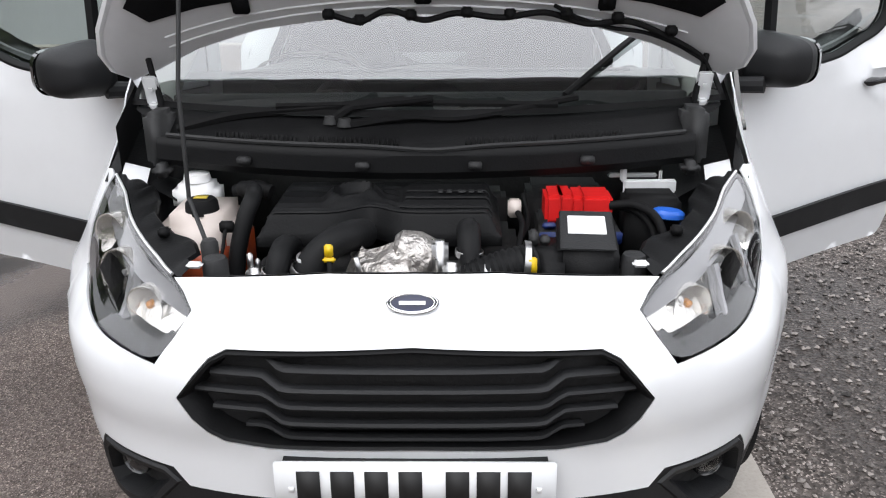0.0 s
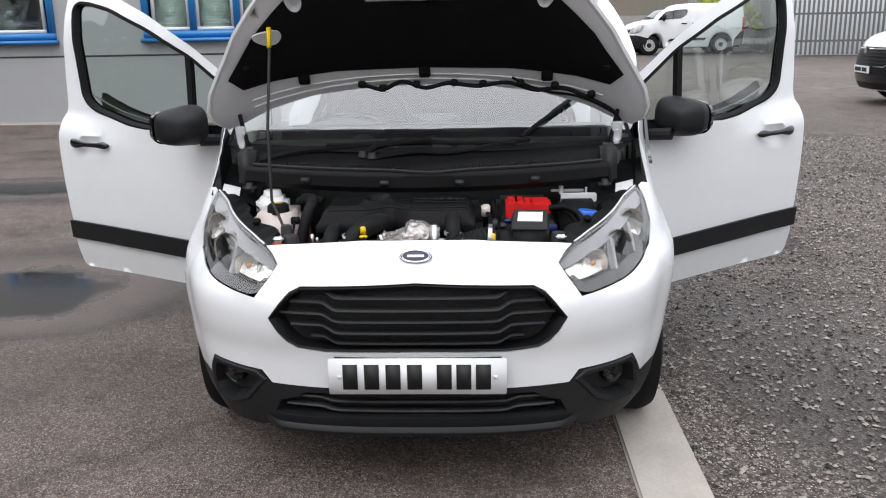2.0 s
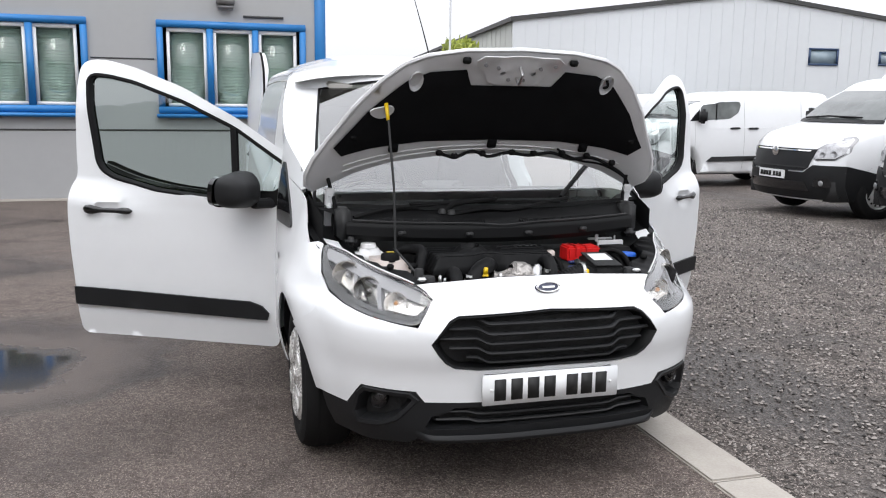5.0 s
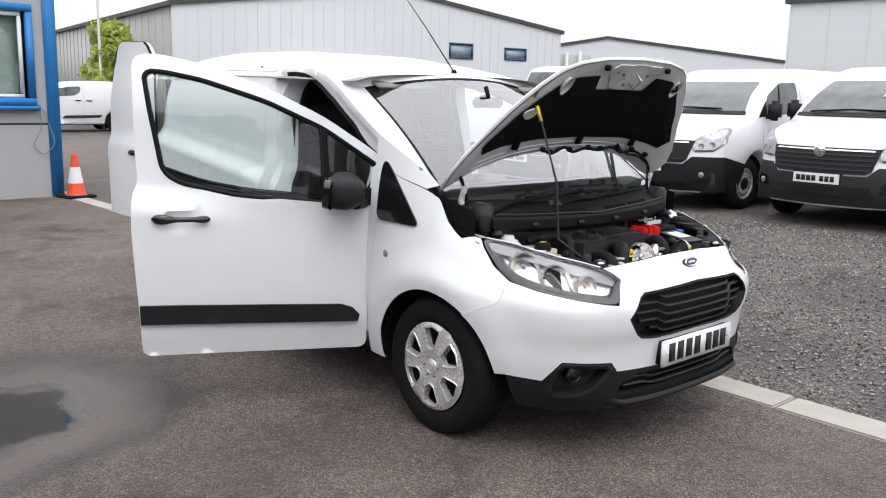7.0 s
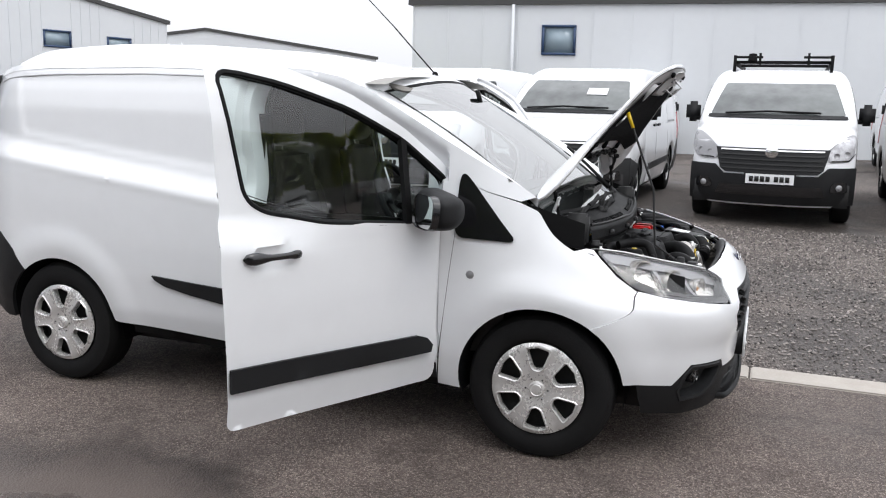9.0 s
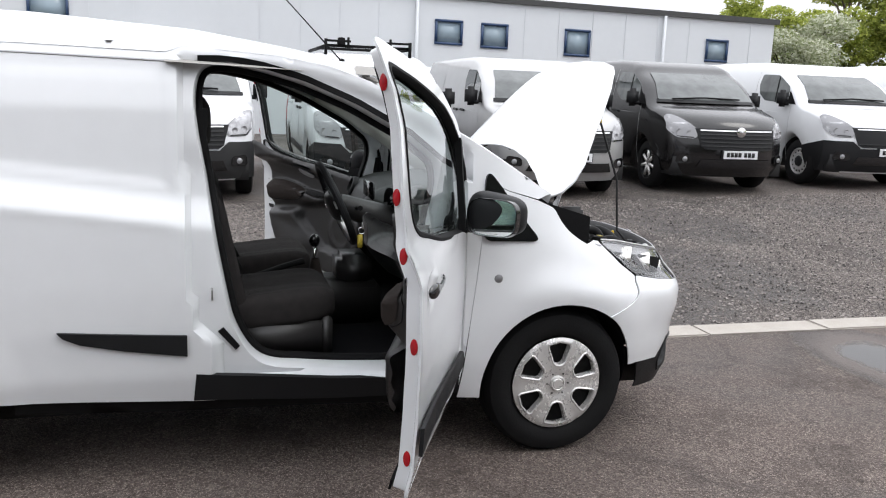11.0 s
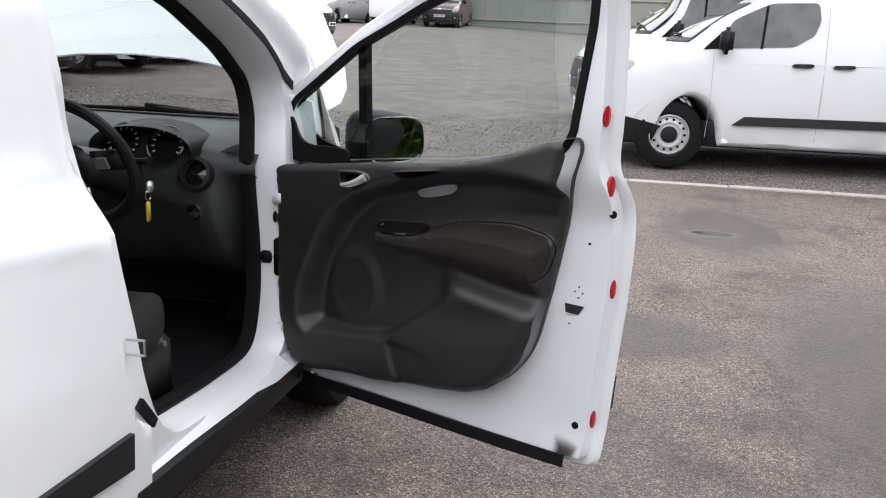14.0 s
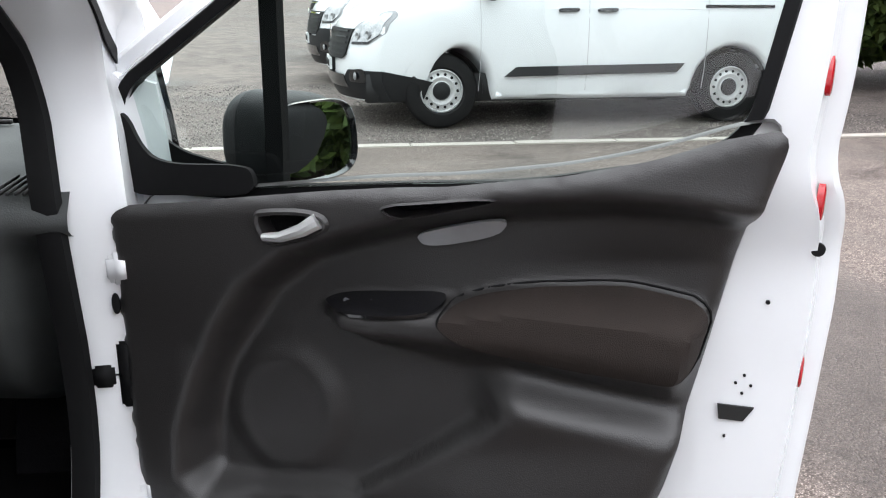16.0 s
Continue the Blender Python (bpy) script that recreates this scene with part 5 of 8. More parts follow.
# -- nose --
BLACKLINE = [(0.985, 0.365), (0.83, 0.357), (0.775, 0.405), (0.735, 0.443), (0.505, 0.434), (0.475, 0.394), (0.21, 0.39), (0, 0.385)]
half = lw([(0, 0.827), (0.17, 0.826), (0.32, 0.818), (0.42, 0.810), (0.474, 0.803), (0.442, 0.786), (0.414, 0.760), (0.438, 0.715), (0.475, 0.672), (0.63, 0.690), (0.79, 0.717), (0.87, 0.740)]) + [(1.06, 0.648)] + [(s_y(y), z) for y, z in arch(HUB_F, 0.345, 125, 172, 8)] + BLACKLINE
grille_half = [(1.02 * a, b + 0.004) for a, b in [(0, 0.722), (0.342, 0.706), (0.375, 0.690), (0.405, 0.66), (0.445, 0.613), (0.418, 0.571), (0.392, 0.541), (0.358, 0.520), (0.268, 0.510), (0, 0.513)]]
grille_out = both(grille_half)
bm = sheet(both(half), [grille_out], skin, 0.03, 0.006, flip=True)
part("front_bumper", bm, "paint", van, "white painted bumper and nose")
# upper grille: dark tray, surround and wavy bars
bm = ripple([dense(grille_out, 0.04), inset2(dense(grille_out, 0.04), 0.004), inset2(dense(grille_out, 0.04), 0.009), inset2(dense(grille_out, 0.04), 0.014)],
            lambda k, p: skin(p[0], p[1], (0.002, 0.008, 0.002, -0.05)[k]))
upper_grille = part("upper_grille", bm, "bay_plastic", van, "black upper grille")
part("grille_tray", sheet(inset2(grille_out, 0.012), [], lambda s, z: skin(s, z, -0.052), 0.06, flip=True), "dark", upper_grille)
for i in range(5):
    z0 = 0.552 + 0.0352 * i
    wid = 0.423 - 0.035 * abs(i - 2) ** 1.5

    def bar(u, v, z0=z0, wid=wid):
        s = (2 * u - 1) * wid
        k = smooth01((abs(s) - 0.235) / 0.055)
        a = 2 * math.pi * v
        return skin(s, z0 + 0.020 * k - 0.010 + 0.0075 * math.sin(a), -0.012 - 0.012 * k + 0.013 * math.cos(a))

    part("grille_bar", grid(bar, 44, 8), "plastic", upper_grille, "dark grey wavy grille bar")
# oval badge, plain
bm = lathe([(0.0, -0.010), (0.042, -0.009), (0.047, -0.004), (0.049, 0.004)], 40)
bmesh.ops.transform(bm, matrix=Matrix.Translation(skin(0, 0.797, 0.010)) @ pose(0, 0, 0, -24, 0, 0) @ pose(0, 0, 0, 0, 0, 90) @ Matrix.Diagonal((1, 1, 0.42, 1)), verts=bm.verts)
oval = part("badge", bm, "badge", van, "dark blue oval badge")
bm = bmesh.new()
for rr in (0.0455, 0.040):
    tube([Vector((rr * math.cos(a), -0.0105, 0.42 * rr * math.sin(a))) for a in np.linspace(0, 2 * math.pi, 37)], 0.0016, 5, bm)
box(bm, (-0.024, -0.0125, -0.0035), (0.024, -0.0105, 0.0035))
bmesh.ops.transform(bm, matrix=Matrix.Translation(skin(0, 0.797, 0.010)) @ pose(0, 0, 0, -24, 0, 0), verts=bm.verts)
part("badge_rim", bm, "chrome", oval)

# lower bumper, dark plastic
low_half = BLACKLINE[::-1] + [(0.975, 0.30), (0.955, 0.235), (0.75, 0.222), (0.56, 0.232), (0.50, 0.258), (0, 0.252)]
slot_half = [(0, 0.376), (0.36, 0.372), (0.40, 0.352), (0.455, 0.338), (0.485, 0.296), (0.46, 0.288), (0, 0.296)]
fog = [(0.80, 0.330), (0.757, 0.405), (0.722, 0.430), (0.53, 0.420), (0.505, 0.400), (0.590, 0.327), (0.67, 0.298), (0.785, 0.290)]
bm = sheet(both(low_half), [both(slot_half), fog, [(-a, b) for a, b in fog]], skin, 0.04, 0.006, flip=True)
lower = part("lower_bumper", bm, "plastic", van, "unpainted dark grey lower bumper")
so = dense(both(slot_half), 0.04)
bm = ripple([so, inset2(so, 0.006), inset2(so, 0.012)], lambda k, p: skin(p[0], p[1], (0.0, -0.02, -0.06)[k]))
part("lower_grille_frame", bm, "plastic", lower)
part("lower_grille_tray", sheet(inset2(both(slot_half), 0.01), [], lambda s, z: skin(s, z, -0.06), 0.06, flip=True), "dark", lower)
for z0, wid in ((0.312, 0.44), (0.342, 0.40)):
    def bar(u, v):
        s = (2 * u - 1) * wid
        k = smooth01((abs(s) - 0.27) / 0.05)
        a = 2 * math.pi * v
        return skin(s, z0 + 0.012 * k + 0.006 * math.sin(a), -0.014 + 0.012 * math.cos(a))

    part("lower_bar", grid(bar, 40, 8), "plastic_grey", lower)

def lip(u, v):
    s = (2 * u - 1) * 0.53
    k = smooth01((0.53 - abs(s)) / 0.07)
    a = -0.6 + 2.6 * v
    return skin(s, 0.262 - 0.026 * math.cos(a) * 0.9 + 0.012 * (1 - k), 0.004 + 0.030 * k * math.sin(a + 0.6))


part("bumper_lip", grid(lip, 40, 8, flip=True), "plastic", lower, "matt grey bumper lip")
for g in (-1, 1):
    fo = [(g * a, b) for a, b in fog]
    rim = dense(fo, 0.03)
    bm = ripple([inset2(rim, -0.012), inset2(rim, -0.004), inset2(rim, 0.010), inset2(rim, 0.022)], lambda k, p: skin(p[0], p[1], (0.0, 0.012, 0.008, -0.045)[k]))
    pod = part("fog_bezel", bm, "plastic", lower, "dark fog lamp surround")
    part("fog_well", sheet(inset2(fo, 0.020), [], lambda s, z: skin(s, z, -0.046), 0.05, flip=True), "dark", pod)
    c = skin(g * s_x(0.635), 0.385, -0.028)
    turn = Matrix.Translation(c) @ Vector((g * 0.35, -0.94, 0)).to_track_quat("X", "Z").to_matrix().to_4x4()
    bm = lathe([(0.0, -0.02), (0.02, -0.02), (0.038, 0.006), (0.043, 0.012), (0.046, 0.006), (0.046, -0.02)], 28, m=turn @ Matrix.Diagonal((1, 0.8, 0.8, 1)))
    fl = part("fog_lamp", bm, "gloss_black", pod, "round fog lamp in its dark recess")
    part("fog_glass", lathe([(0.0, 0.016), (0.02, 0.014), (0.034, 0.006)], 28, m=turn), "lens", pod)

# number plate with bars for its characters
bm = boxes(((-0.265, -0.050, 0.390), (0.265, -0.038, 0.503)), bevel=0.003)
plate = part("number_plate", bm, "plate", van, "white number plate")
part("plate_holder", boxes(((-0.25, -0.038, 0.396), (0.25, 0.03, 0.498))), "plastic", van)
for i in range(7):
    x = (-0.192, -0.128, -0.064, 0.0, 0.088, 0.146, 0.204)[i] - 0.008
    part("plate_bar", boxes(((x - 0.022, -0.0520, 0.407), (x + 0.022, -0.0502, 0.486))), "ink", plate, "black character bar")
for x in (-0.233, 0.233):
    part("plate_screw", boxes(((x - 0.005, -0.054, 0.442), (x + 0.005, -0.0502, 0.452))), "label", plate)
part("towing_eye_cover", tube([skin(-0.40 + 0.028 * math.cos(a), 0.452 + 0.028 * math.sin(a), 0.001) for a in np.linspace(0, 2 * math.pi, 25)], 0.0013, 4), "clad", van)

# -- headlamps --
LAMP = lw([(0.408, 0.757), (0.437, 0.712), (0.478, 0.677), (0.63, 0.695), (0.79, 0.722), (0.875, 0.748), (0.93, 0.80), (0.95, 0.86), (0.945, 0.893), (0.90, 0.897), (0.80, 0.880), (0.678, 0.852), (0.545, 0.822), (0.482, 0.805), (0.438, 0.783)])
for g in (-1, 1):
    lo = [(g * a, b) for a, b in LAMP]
    lo = rounded(lo, passes=1)
    rim = dense(lo, 0.03)
    bm = sheet(lo, [], lambda s, z: skin(s, z, 0.004), 0.04, 0.0, flip=g > 0)
    hl = part("headlamp", bm, "lens", van, "clear headlamp lens")
    bm = ripple([rim, inset2(rim, 0.006), inset2(rim, 0.012), inset2(rim, 0.02)], lambda k, p: skin(p[0], p[1], (0.001, 0.0025, -0.004, -0.046)[k]))
    part("lamp_housing", bm, "gloss_black", hl, "black housing rim")
    part("lamp_back", sheet(inset2(lo, 0.018), [], lambda s, z: skin(s, z, -0.045), 0.05, flip=True), "lamp_mirror", hl, "silvered reflector back")
    # long brow panel, chrome reflector bowls, indicator bulb
    brow = [(0.428, 0.752), (0.455, 0.782), (0.53, 0.805), (0.66, 0.838), (0.80, 0.866), (0.93, 0.885), (0.935, 0.850), (0.80, 0.826), (0.66, 0.795), (0.52, 0.756), (0.445, 0.735)]
    brow = lw(brow)
    bm = sheet([(g * a, b) for a, b in brow], [], lambda s, z: skin(s, z, -0.008 - 0.20 * max(0, 0.83 - z)), 0.04, 0.004, flip=g > 0)
    part("lamp_brow", bm, "lamp_brow", hl, "grey brow panel")
    for sx, z, r, dp in ((0.858, 0.802, 0.054, 0.05), (0.724, 0.765, 0.052, 0.05), (0.588, 0.735, 0.042, 0.045)):
        c = skin(g * sx, z, -0.020)
        d = (skin(g * sx, z, 1.0) - skin(g * sx, z, 0.0)) + Vector((0, -0.8, 0.05))
        turn = Matrix.Translation(c) @ d.to_track_quat("X", "Z").to_matrix().to_4x4()
        bm = lathe([(0.006, -dp), (r * 0.5, -dp * 0.85), (r * 0.8, -dp * 0.5), (r, 0.0), (r * 1.06, 0.001), (r * 1.06, -dp)], 28, m=turn)
        bowl = part("reflector", bm, "lamp_mirror", hl, "silvered reflector bowl")
        part("bulb", lathe([(0.0, -0.008), (0.008, -0.012), (0.010, -dp * 0.9)], 12, m=turn), "amber" if sx < 0.65 else "lamp_far", bowl)
    low = lw([(0.437, 0.716), (0.478, 0.681), (0.63, 0.698), (0.79, 0.725), (0.875, 0.751), (0.928, 0.802), (0.946, 0.86)])
    high = lw([(0.458, 0.722), (0.488, 0.700), (0.625, 0.719), (0.775, 0.747), (0.848, 0.775), (0.900, 0.815), (0.930, 0.86)])
    bm = sheet([(g * p, q) for p, q in low + high[::-1]], [], lambda s, z: skin(s, z, -0.006), 0.03, 0.006, flip=g > 0)
    part("lamp_bezel", bm, "gloss_black", hl, "black lower lamp bezel")
    for sx, z in ((0.785, 0.790), (0.655, 0.765)):
        bm = sheet([(g * (sx - 0.012), z - 0.055), (g * (sx + 0.004), z - 0.055), (g * (sx + 0.020), z + 0.025), (g * (sx + 0.002), z + 0.025)], [], lambda s, q: skin(s, q, -0.016), 0.03, 0.02, flip=g > 0)
        part("lamp_divider", bm, "lamp_brow", hl, "grey divider between the bowls")

# -- front wings --
for g in (-1, 1):
    A = [(s_y(y), z) for y, z in arch(HUB_F, 0.345, 125, -8, 22)]
    o = lw([(0.873, 0.7415)]) + [(1.06, 0.6495)] + A + [(s_y(1.125), 0.27), (s_y(1.188), 0.275), (s_y(1.155), 0.60), (s_y(1.118), 0.93), (s_y(1.105), 1.16), (s_y(1.0), 1.115), (s_y(0.86), 1.075), (s_y(0.79), 1.045), (1.26, 0.997), (1.20, 0.95), (1.15, 0.915)] + lw([(1.07, 0.892), (0.99, 0.902), (0.955, 0.897), (0.962, 0.86), (0.942, 0.80)])
    bm = sheet([(g * a, b) for a, b in o], [], skin, 0.028, 0.004, flip=g > 0)
    part("front_wing", bm, "paint", van, "white front wing")
    tri = [(s_y(0.855), 0.915), (s_y(1.116), 0.925), (s_y(1.108), 1.165), (s_y(1.092), 1.195), (s_y(1.06), 1.165), (s_y(0.93), 1.000)]
    bm = sheet(rounded([(g * a, b) for a, b in tri], passes=1), [], lambda s, z: skin(s, z, 0.010), 0.05, 0.012, flip=g > 0)
    part("mirror_sail", bm, "gloss_black", van, "black corner plate")
    part("repeater", lathe([(0.0, 0.004), (0.012, 0.003), (0.018, 0.0)], 20, m=Matrix.Translation(skin(g * s_y(1.045), 0.772, 0.001)) @ pose(0, 0, 0, 0, 0, 0 if g > 0 else 180)), "steel_wheel", van, "small round side repeater")
    for hub, y1 in ((HUB_F, 0), (HUB_R, 1)):
        bm = bmesh.new()
        pts = arch(hub, 0.35, -12, 192, 26)
        V = [[bm.verts.new((g * x, y, z)) for x in (abs(skin(s_y(y), z).x) - 0.025, abs(skin(s_y(y), z).x) - 0.16, 0.50)] for y, z in pts]
        for a, b in zip(V, V[1:]):
            for k in range(2):
                bm.faces.new((a[k], a[k + 1], b[k + 1], b[k]))
        part("wheel_arch_liner", bm, "felt", van)

# -- body sides with door openings --
TOPLINE = [(0.80, 1.10), (0.95, 1.19), (1.12, 1.288), (1.35, 1.415), (1.56, 1.523), (1.70, 1.572), (1.9, 1.608), (2.2, 1.628), (2.8, 1.638), (3.4, 1.628), (3.70, 1.608), (3.92, 1.56)]
APERTURE = [(1.300, 1.0), (1.262, 1.13), (1.275, 1.225), (1.40, 1.325), (1.607, 1.437), (1.80, 1.515), (1.95, 1.555), (2.07, 1.575), (2.150, 1.570), (2.192, 1.53), (2.207, 1.44), (2.195, 1.316), (2.168, 1.158), (2.135, 0.911), (2.105, 0.75), (2.078, 0.615), (2.035, 0.52), (1.985, 0.455), (1.92, 0.425), (1.65, 0.402), (1.45, 0.396), (1.375, 0.406), (1.328, 0.45), (1.306, 0.55), (1.298, 0.665), (1.302, 0.80), (1.306, 0.93)]
REAR_Y = 3.92


def post(y, z):
    """The recess in which the doors shut lies inside the outer skin."""
    back = 2.232 + 0.030 * smooth01((z - 0.98) / 0.35) - 0.022 * smooth01((0.76 - z) / 0.12) - 0.075 * smooth01((0.62 - z) / 0.09)
    if y < back and z < 1.62 and y > 1.18:
        d = min(smooth01((back - y) / 0.020), smooth01((y - 1.19) / 0.02 if z < 1.16 else 1), smooth01((z - 0.385) / 0.02) if y < 2.2 else 1)
        line = table(TOPLINE, y) - 0.016
        d = min(d, smooth01((line - z) / 0.07))
        return (0.055 - 0.022 * smooth01((z - 1.15) / 0.15)) * d
    return 0.0


for g in (-1, 1):
    A = arch(HUB_R, 0.335, 172, 50, 18)
    o = [(1.192, 0.305), (2.20, 0.318), (2.60, 0.340), (HUB_R - 0.345, 0.352)] + A + [(3.55, 0.665), (3.66, 0.745), (REAR_Y, 0.765)] + TOPLINE[::-1] + [(0.86, 1.08), (1.0, 1.118), (1.108, 1.163), (1.12, 0.93), (1.157, 0.60)]
    bm = sheet([(g * s_y(y), z) for y, z in o], [[(g * s_y(y), z) for y, z in rounded(APERTURE, passes=1)]], lambda s, z: skin(s, z, -post(abs(s) - S_END + NOSE_D, z)), 0.022, 0.0, flip=g > 0)
    side = part("body_side", bm, "paint", van, "white painted body side")
    # inner door ring and black seal round the opening
    ring = dense(rounded(APERTURE, passes=1), 0.05)
    bm = ripple([ring, inset2(ring, 0.006), inset2(ring, 0.012), inset2(ring, 0.014)], lambda k, p: skin(g * s_y(p[0]), p[1], -post(*p) * (1, 1, 0, 0)[k] - (0.0, 0.012, 0.150, 0.19)[k]))
    part("door_ring", bm, "paint", side, "white door opening flange")
    bm = ripple([inset2(ring, q) for q in (0.008, 0.010, 0.022, 0.034, 0.036, 0.030)], lambda k, p: skin(g * s_y(p[0]), p[1], (-0.152, -0.146, -0.142, -0.148, -0.162, -0.185)[k]))
    part("door_seal", bm, "seal", side, "black rubber door seal")
    crown = [(1.20, 1.19), (1.275, 1.228), (1.40, 1.328), (1.607, 1.440), (1.80, 1.518), (1.95, 1.558), (2.07, 1.578), (2.19, 1.572)]
    ys = np.linspace(1.20, 2.185, 26)
    low = [(y, table(crown, y) - 0.004) for y in ys]
    top = [(y, max(min(table(TOPLINE, y) - 0.026, table(crown, y) + 0.020), table(crown, y) + 0.008)) for y in ys]
    # one black sheet covers the weather strip and the shaded recess beside it
    bm = sheet([(g * s_y(y), z) for y, z in top + low[::-1]], [], lambda s, z: skin(s, z, 0.005 - post(abs(s) - S_END + NOSE_D, z)), 0.03, 0.004, flip=g > 0)
    part("roof_drip_strip", bm, "seal", side, "black weather strip over the door")
    bm = sheet([(g * s_y(y), z) for y, z in [(1.19, 0.300), (1.19, 0.372), (1.7, 0.388), (2.205, 0.430), (2.215, 0.322), (1.7, 0.300)]], [], lambda s, z: skin(s, z, 0.003), 0.06, 0.02, flip=g > 0)
    part("sill_cover", bm, "plastic", side, "dark plastic sill cover")
    bm = sheet([(g * s_y(y), z) for y, z in [(1.14, 0.255), (1.14, 0.296), (2.6, 0.337), (2.83, 0.345), (2.83, 0.30), (2.3, 0.27)]], [], lambda s, z: skin(s, z, -0.02), 0.1, 0.03, flip=g > 0)
    part("sill", bm, "seal", side)
    mould = [(2.235, 0.505), (2.235, 0.584), (2.50, 0.600), (2.674, 0.612), (2.655, 0.590), (2.60, 0.565), (2.45, 0.535)]
    bm = sheet([(g * s_y(y), z) for y, z in mould], [], lambda s, z: skin(s, z, 0.012), 0.05, 0.014, flip=g > 0)
    part("side_moulding", bm, "plastic", side, "dark plastic side moulding")
    # details of the shut post
    bm = bmesh.new()
    tube([skin(g * s_y(2.145), 0.745, -0.052), skin(g * s_y(2.145), 0.745, -0.012), skin(g * s_y(2.145), 0.712, -0.012), skin(g * s_y(2.145), 0.712, -0.052)], 0.0035, 8, bm)
    part("striker", bm, "steel", side, "steel door striker")
    bm = sheet([(g * s_y(y), z) for y, z in [(2.105, 0.595), (2.125, 0.580), (2.06, 0.505), (2.045, 0.520)]], [], lambda s, z: skin(s, z, -0.045), 0.04, 0.01, flip=g > 0)
    part("post_bumper", bm, "seal", side)
    part("sill_plug", lathe([(0.0, 0.004), (0.014, 0.003), (0.017, 0.0)], 16, m=Matrix.Translation(skin(g * s_y(2.165), 0.425, -0.045)) @ pose(0, 0, 0, 0, 0, 0 if g > 0 else 180)), "paint_in", side)
    # roof gutter groove
    bm = tube([skin(g * s_y(y), table(TOPLINE, y) - 0.062, 0.0005) for y in np.linspace(2.26, 3.80, 18)], 0.004, 5)
    part("gutter_line", bm, "clad", side)
    # rear bumper corner and tail lamp
    bm = sheet([(g * s_y(y), z) for y, z in arch(HUB_R, 0.337, 50, -2, 10) + [(3.66, 0.30), (3.94, 0.34), (3.94, 0.772), (3.66, 0.752), (3.55, 0.672)]], [], lambda s, z: skin(s, z, 0.006), 0.05, 0.02, flip=g > 0)
    part("rear_bumper_corner", bm, "plastic", van, "dark plastic rear bumper corner")
    bm = sheet([(g * s_y(y), z) for y, z in [(3.845, 0.90), (3.915, 0.90), (3.91, 1.13), (3.855, 1.13)]], [], lambda s, z: skin(s, z, 0.008), 0.05, 0.02, flip=g > 0)
    part("tail_lamp", bm, "red_lens", van, "red tail lamp")

# -- windscreen, pillars, roof --
def screen_side(t):
    return Vector((0.745 - 0.135 * t, 0.80 + 0.76 * t, 1.085 + 0.431 * t + 0.02 * math.sin(math.pi * t) - 0.028 * (1 - t) ** 4))


def screen(u, t, o=0.0):
    e = screen_side(t)
    c = Vector((0, 0.665 + 0.80 * t, 1.046 + 0.532 * t + 0.012 * math.sin(math.pi * t)))
    k = abs(u) ** 2.0
    q = Vector((u * e.x, c.y + (e.y - c.y) * k, c.z + (e.z - c.z) * k))
    return q + o * Vector((0.25 * u, -0.55, 0.80))


bm = grid(lambda u, v: screen(2 * u - 1, -0.055 + 1.055 * v), 28, 18, flip=False)
ws = part("windscreen", bm, "screen", van, "clear raked windscreen")
ws.visible_shadow = False
M["frit"] = mat("black_screen_border", (0.01, 0.01, 0.011), 0.25)
bm = bmesh.new()
for u0, u1, v0, v1 in ((-1, -0.982, -0.055, 1), (0.982, 1, -0.055, 1), (-0.982, 0.982, -0.055, -0.035), (-0.982, 0.982, 0.98, 1)):
    grid(lambda a, b: screen(u0 + (u1 - u0) * a, v0 + (v1 - v0) * b, 0.002), 14, 10, bm)
part("screen_border", bm, "seal", ws, "black screen border")
bm = grid(lambda a, b: screen(0.03 + 0.10 * (a - 0.5), 0.86 + 0.13 * b, -0.004), 4, 4)
part("sensor_patch", bm, "seal", ws)

for g in (-1, 1):
    def strip(u, v):
        y = 0.80 + 0.80 * v
        outer = skin(g * s_y(y), table(TOPLINE, y))
        inner = screen_side(v)
        inner.x *= g
        mid = (outer + inner) / 2 + (1 - v ** 4) * Vector((g * 0.012, -0.010, 0.020))
        return (1 - u) ** 2 * outer + 2 * u * (1 - u) * mid + u * u * inner

    part("windscreen_pillar", grid(strip, 8, 28, flip=g < 0), "paint", van, "white windscreen pillar")


def roof(u, v):
    w = 2 * u - 1
    y = 1.60 + (REAR_Y - 1.60) * v
    ze = table(TOPLINE, y)
    zc = table([(1.60, 1.612), (1.8, 1.655), (2.2, 1.715), (2.8, 1.750), (3.3, 1.755), (3.70, 1.73), (3.92, 1.67)], y)
    edge = smooth01((y - 2.26) / 0.04)      # the roof skin laps over the body side
    zc -= 0.003
    ze -= 0.005 + 0.024 * edge
    e = hw(y, ze) + 0.0015 + 0.0015 * edge
    return Vector((w * e, y, ze + (zc - ze) * (1 - abs(w) ** 3.2)))


def header(u, v):
    w = 2 * u - 1
    a, b = screen(max(-1, min(1, w)), 1.0), roof(u, 0)
    q = a.lerp(b, v)
    return q + Vector((0, 0, 0.012 * math.sin(math.pi * v) * (1 - abs(w) ** 6)))


bm = grid(roof, 28, 40)
part("roof", bm, "paint", van, "white panel roof")
part("roof_header", grid(header, 28, 5), "paint", van)
bm = lathe([(0.0, 0.026), (0.012, 0.022), (0.020, 0.0)], 16, m=pose(-0.015, 1.547, 1.600, 0, -90, 0))
aer = part("aerial", bm, "seal", van, "black roof aerial")
part("whip", tube([(-0.015, 1.550, 1.615), (-0.015, 1.78, 1.85), (-0.015, 1.99, 2.05)], [0.004, 0.003, 0.002], 6), "seal", aer)
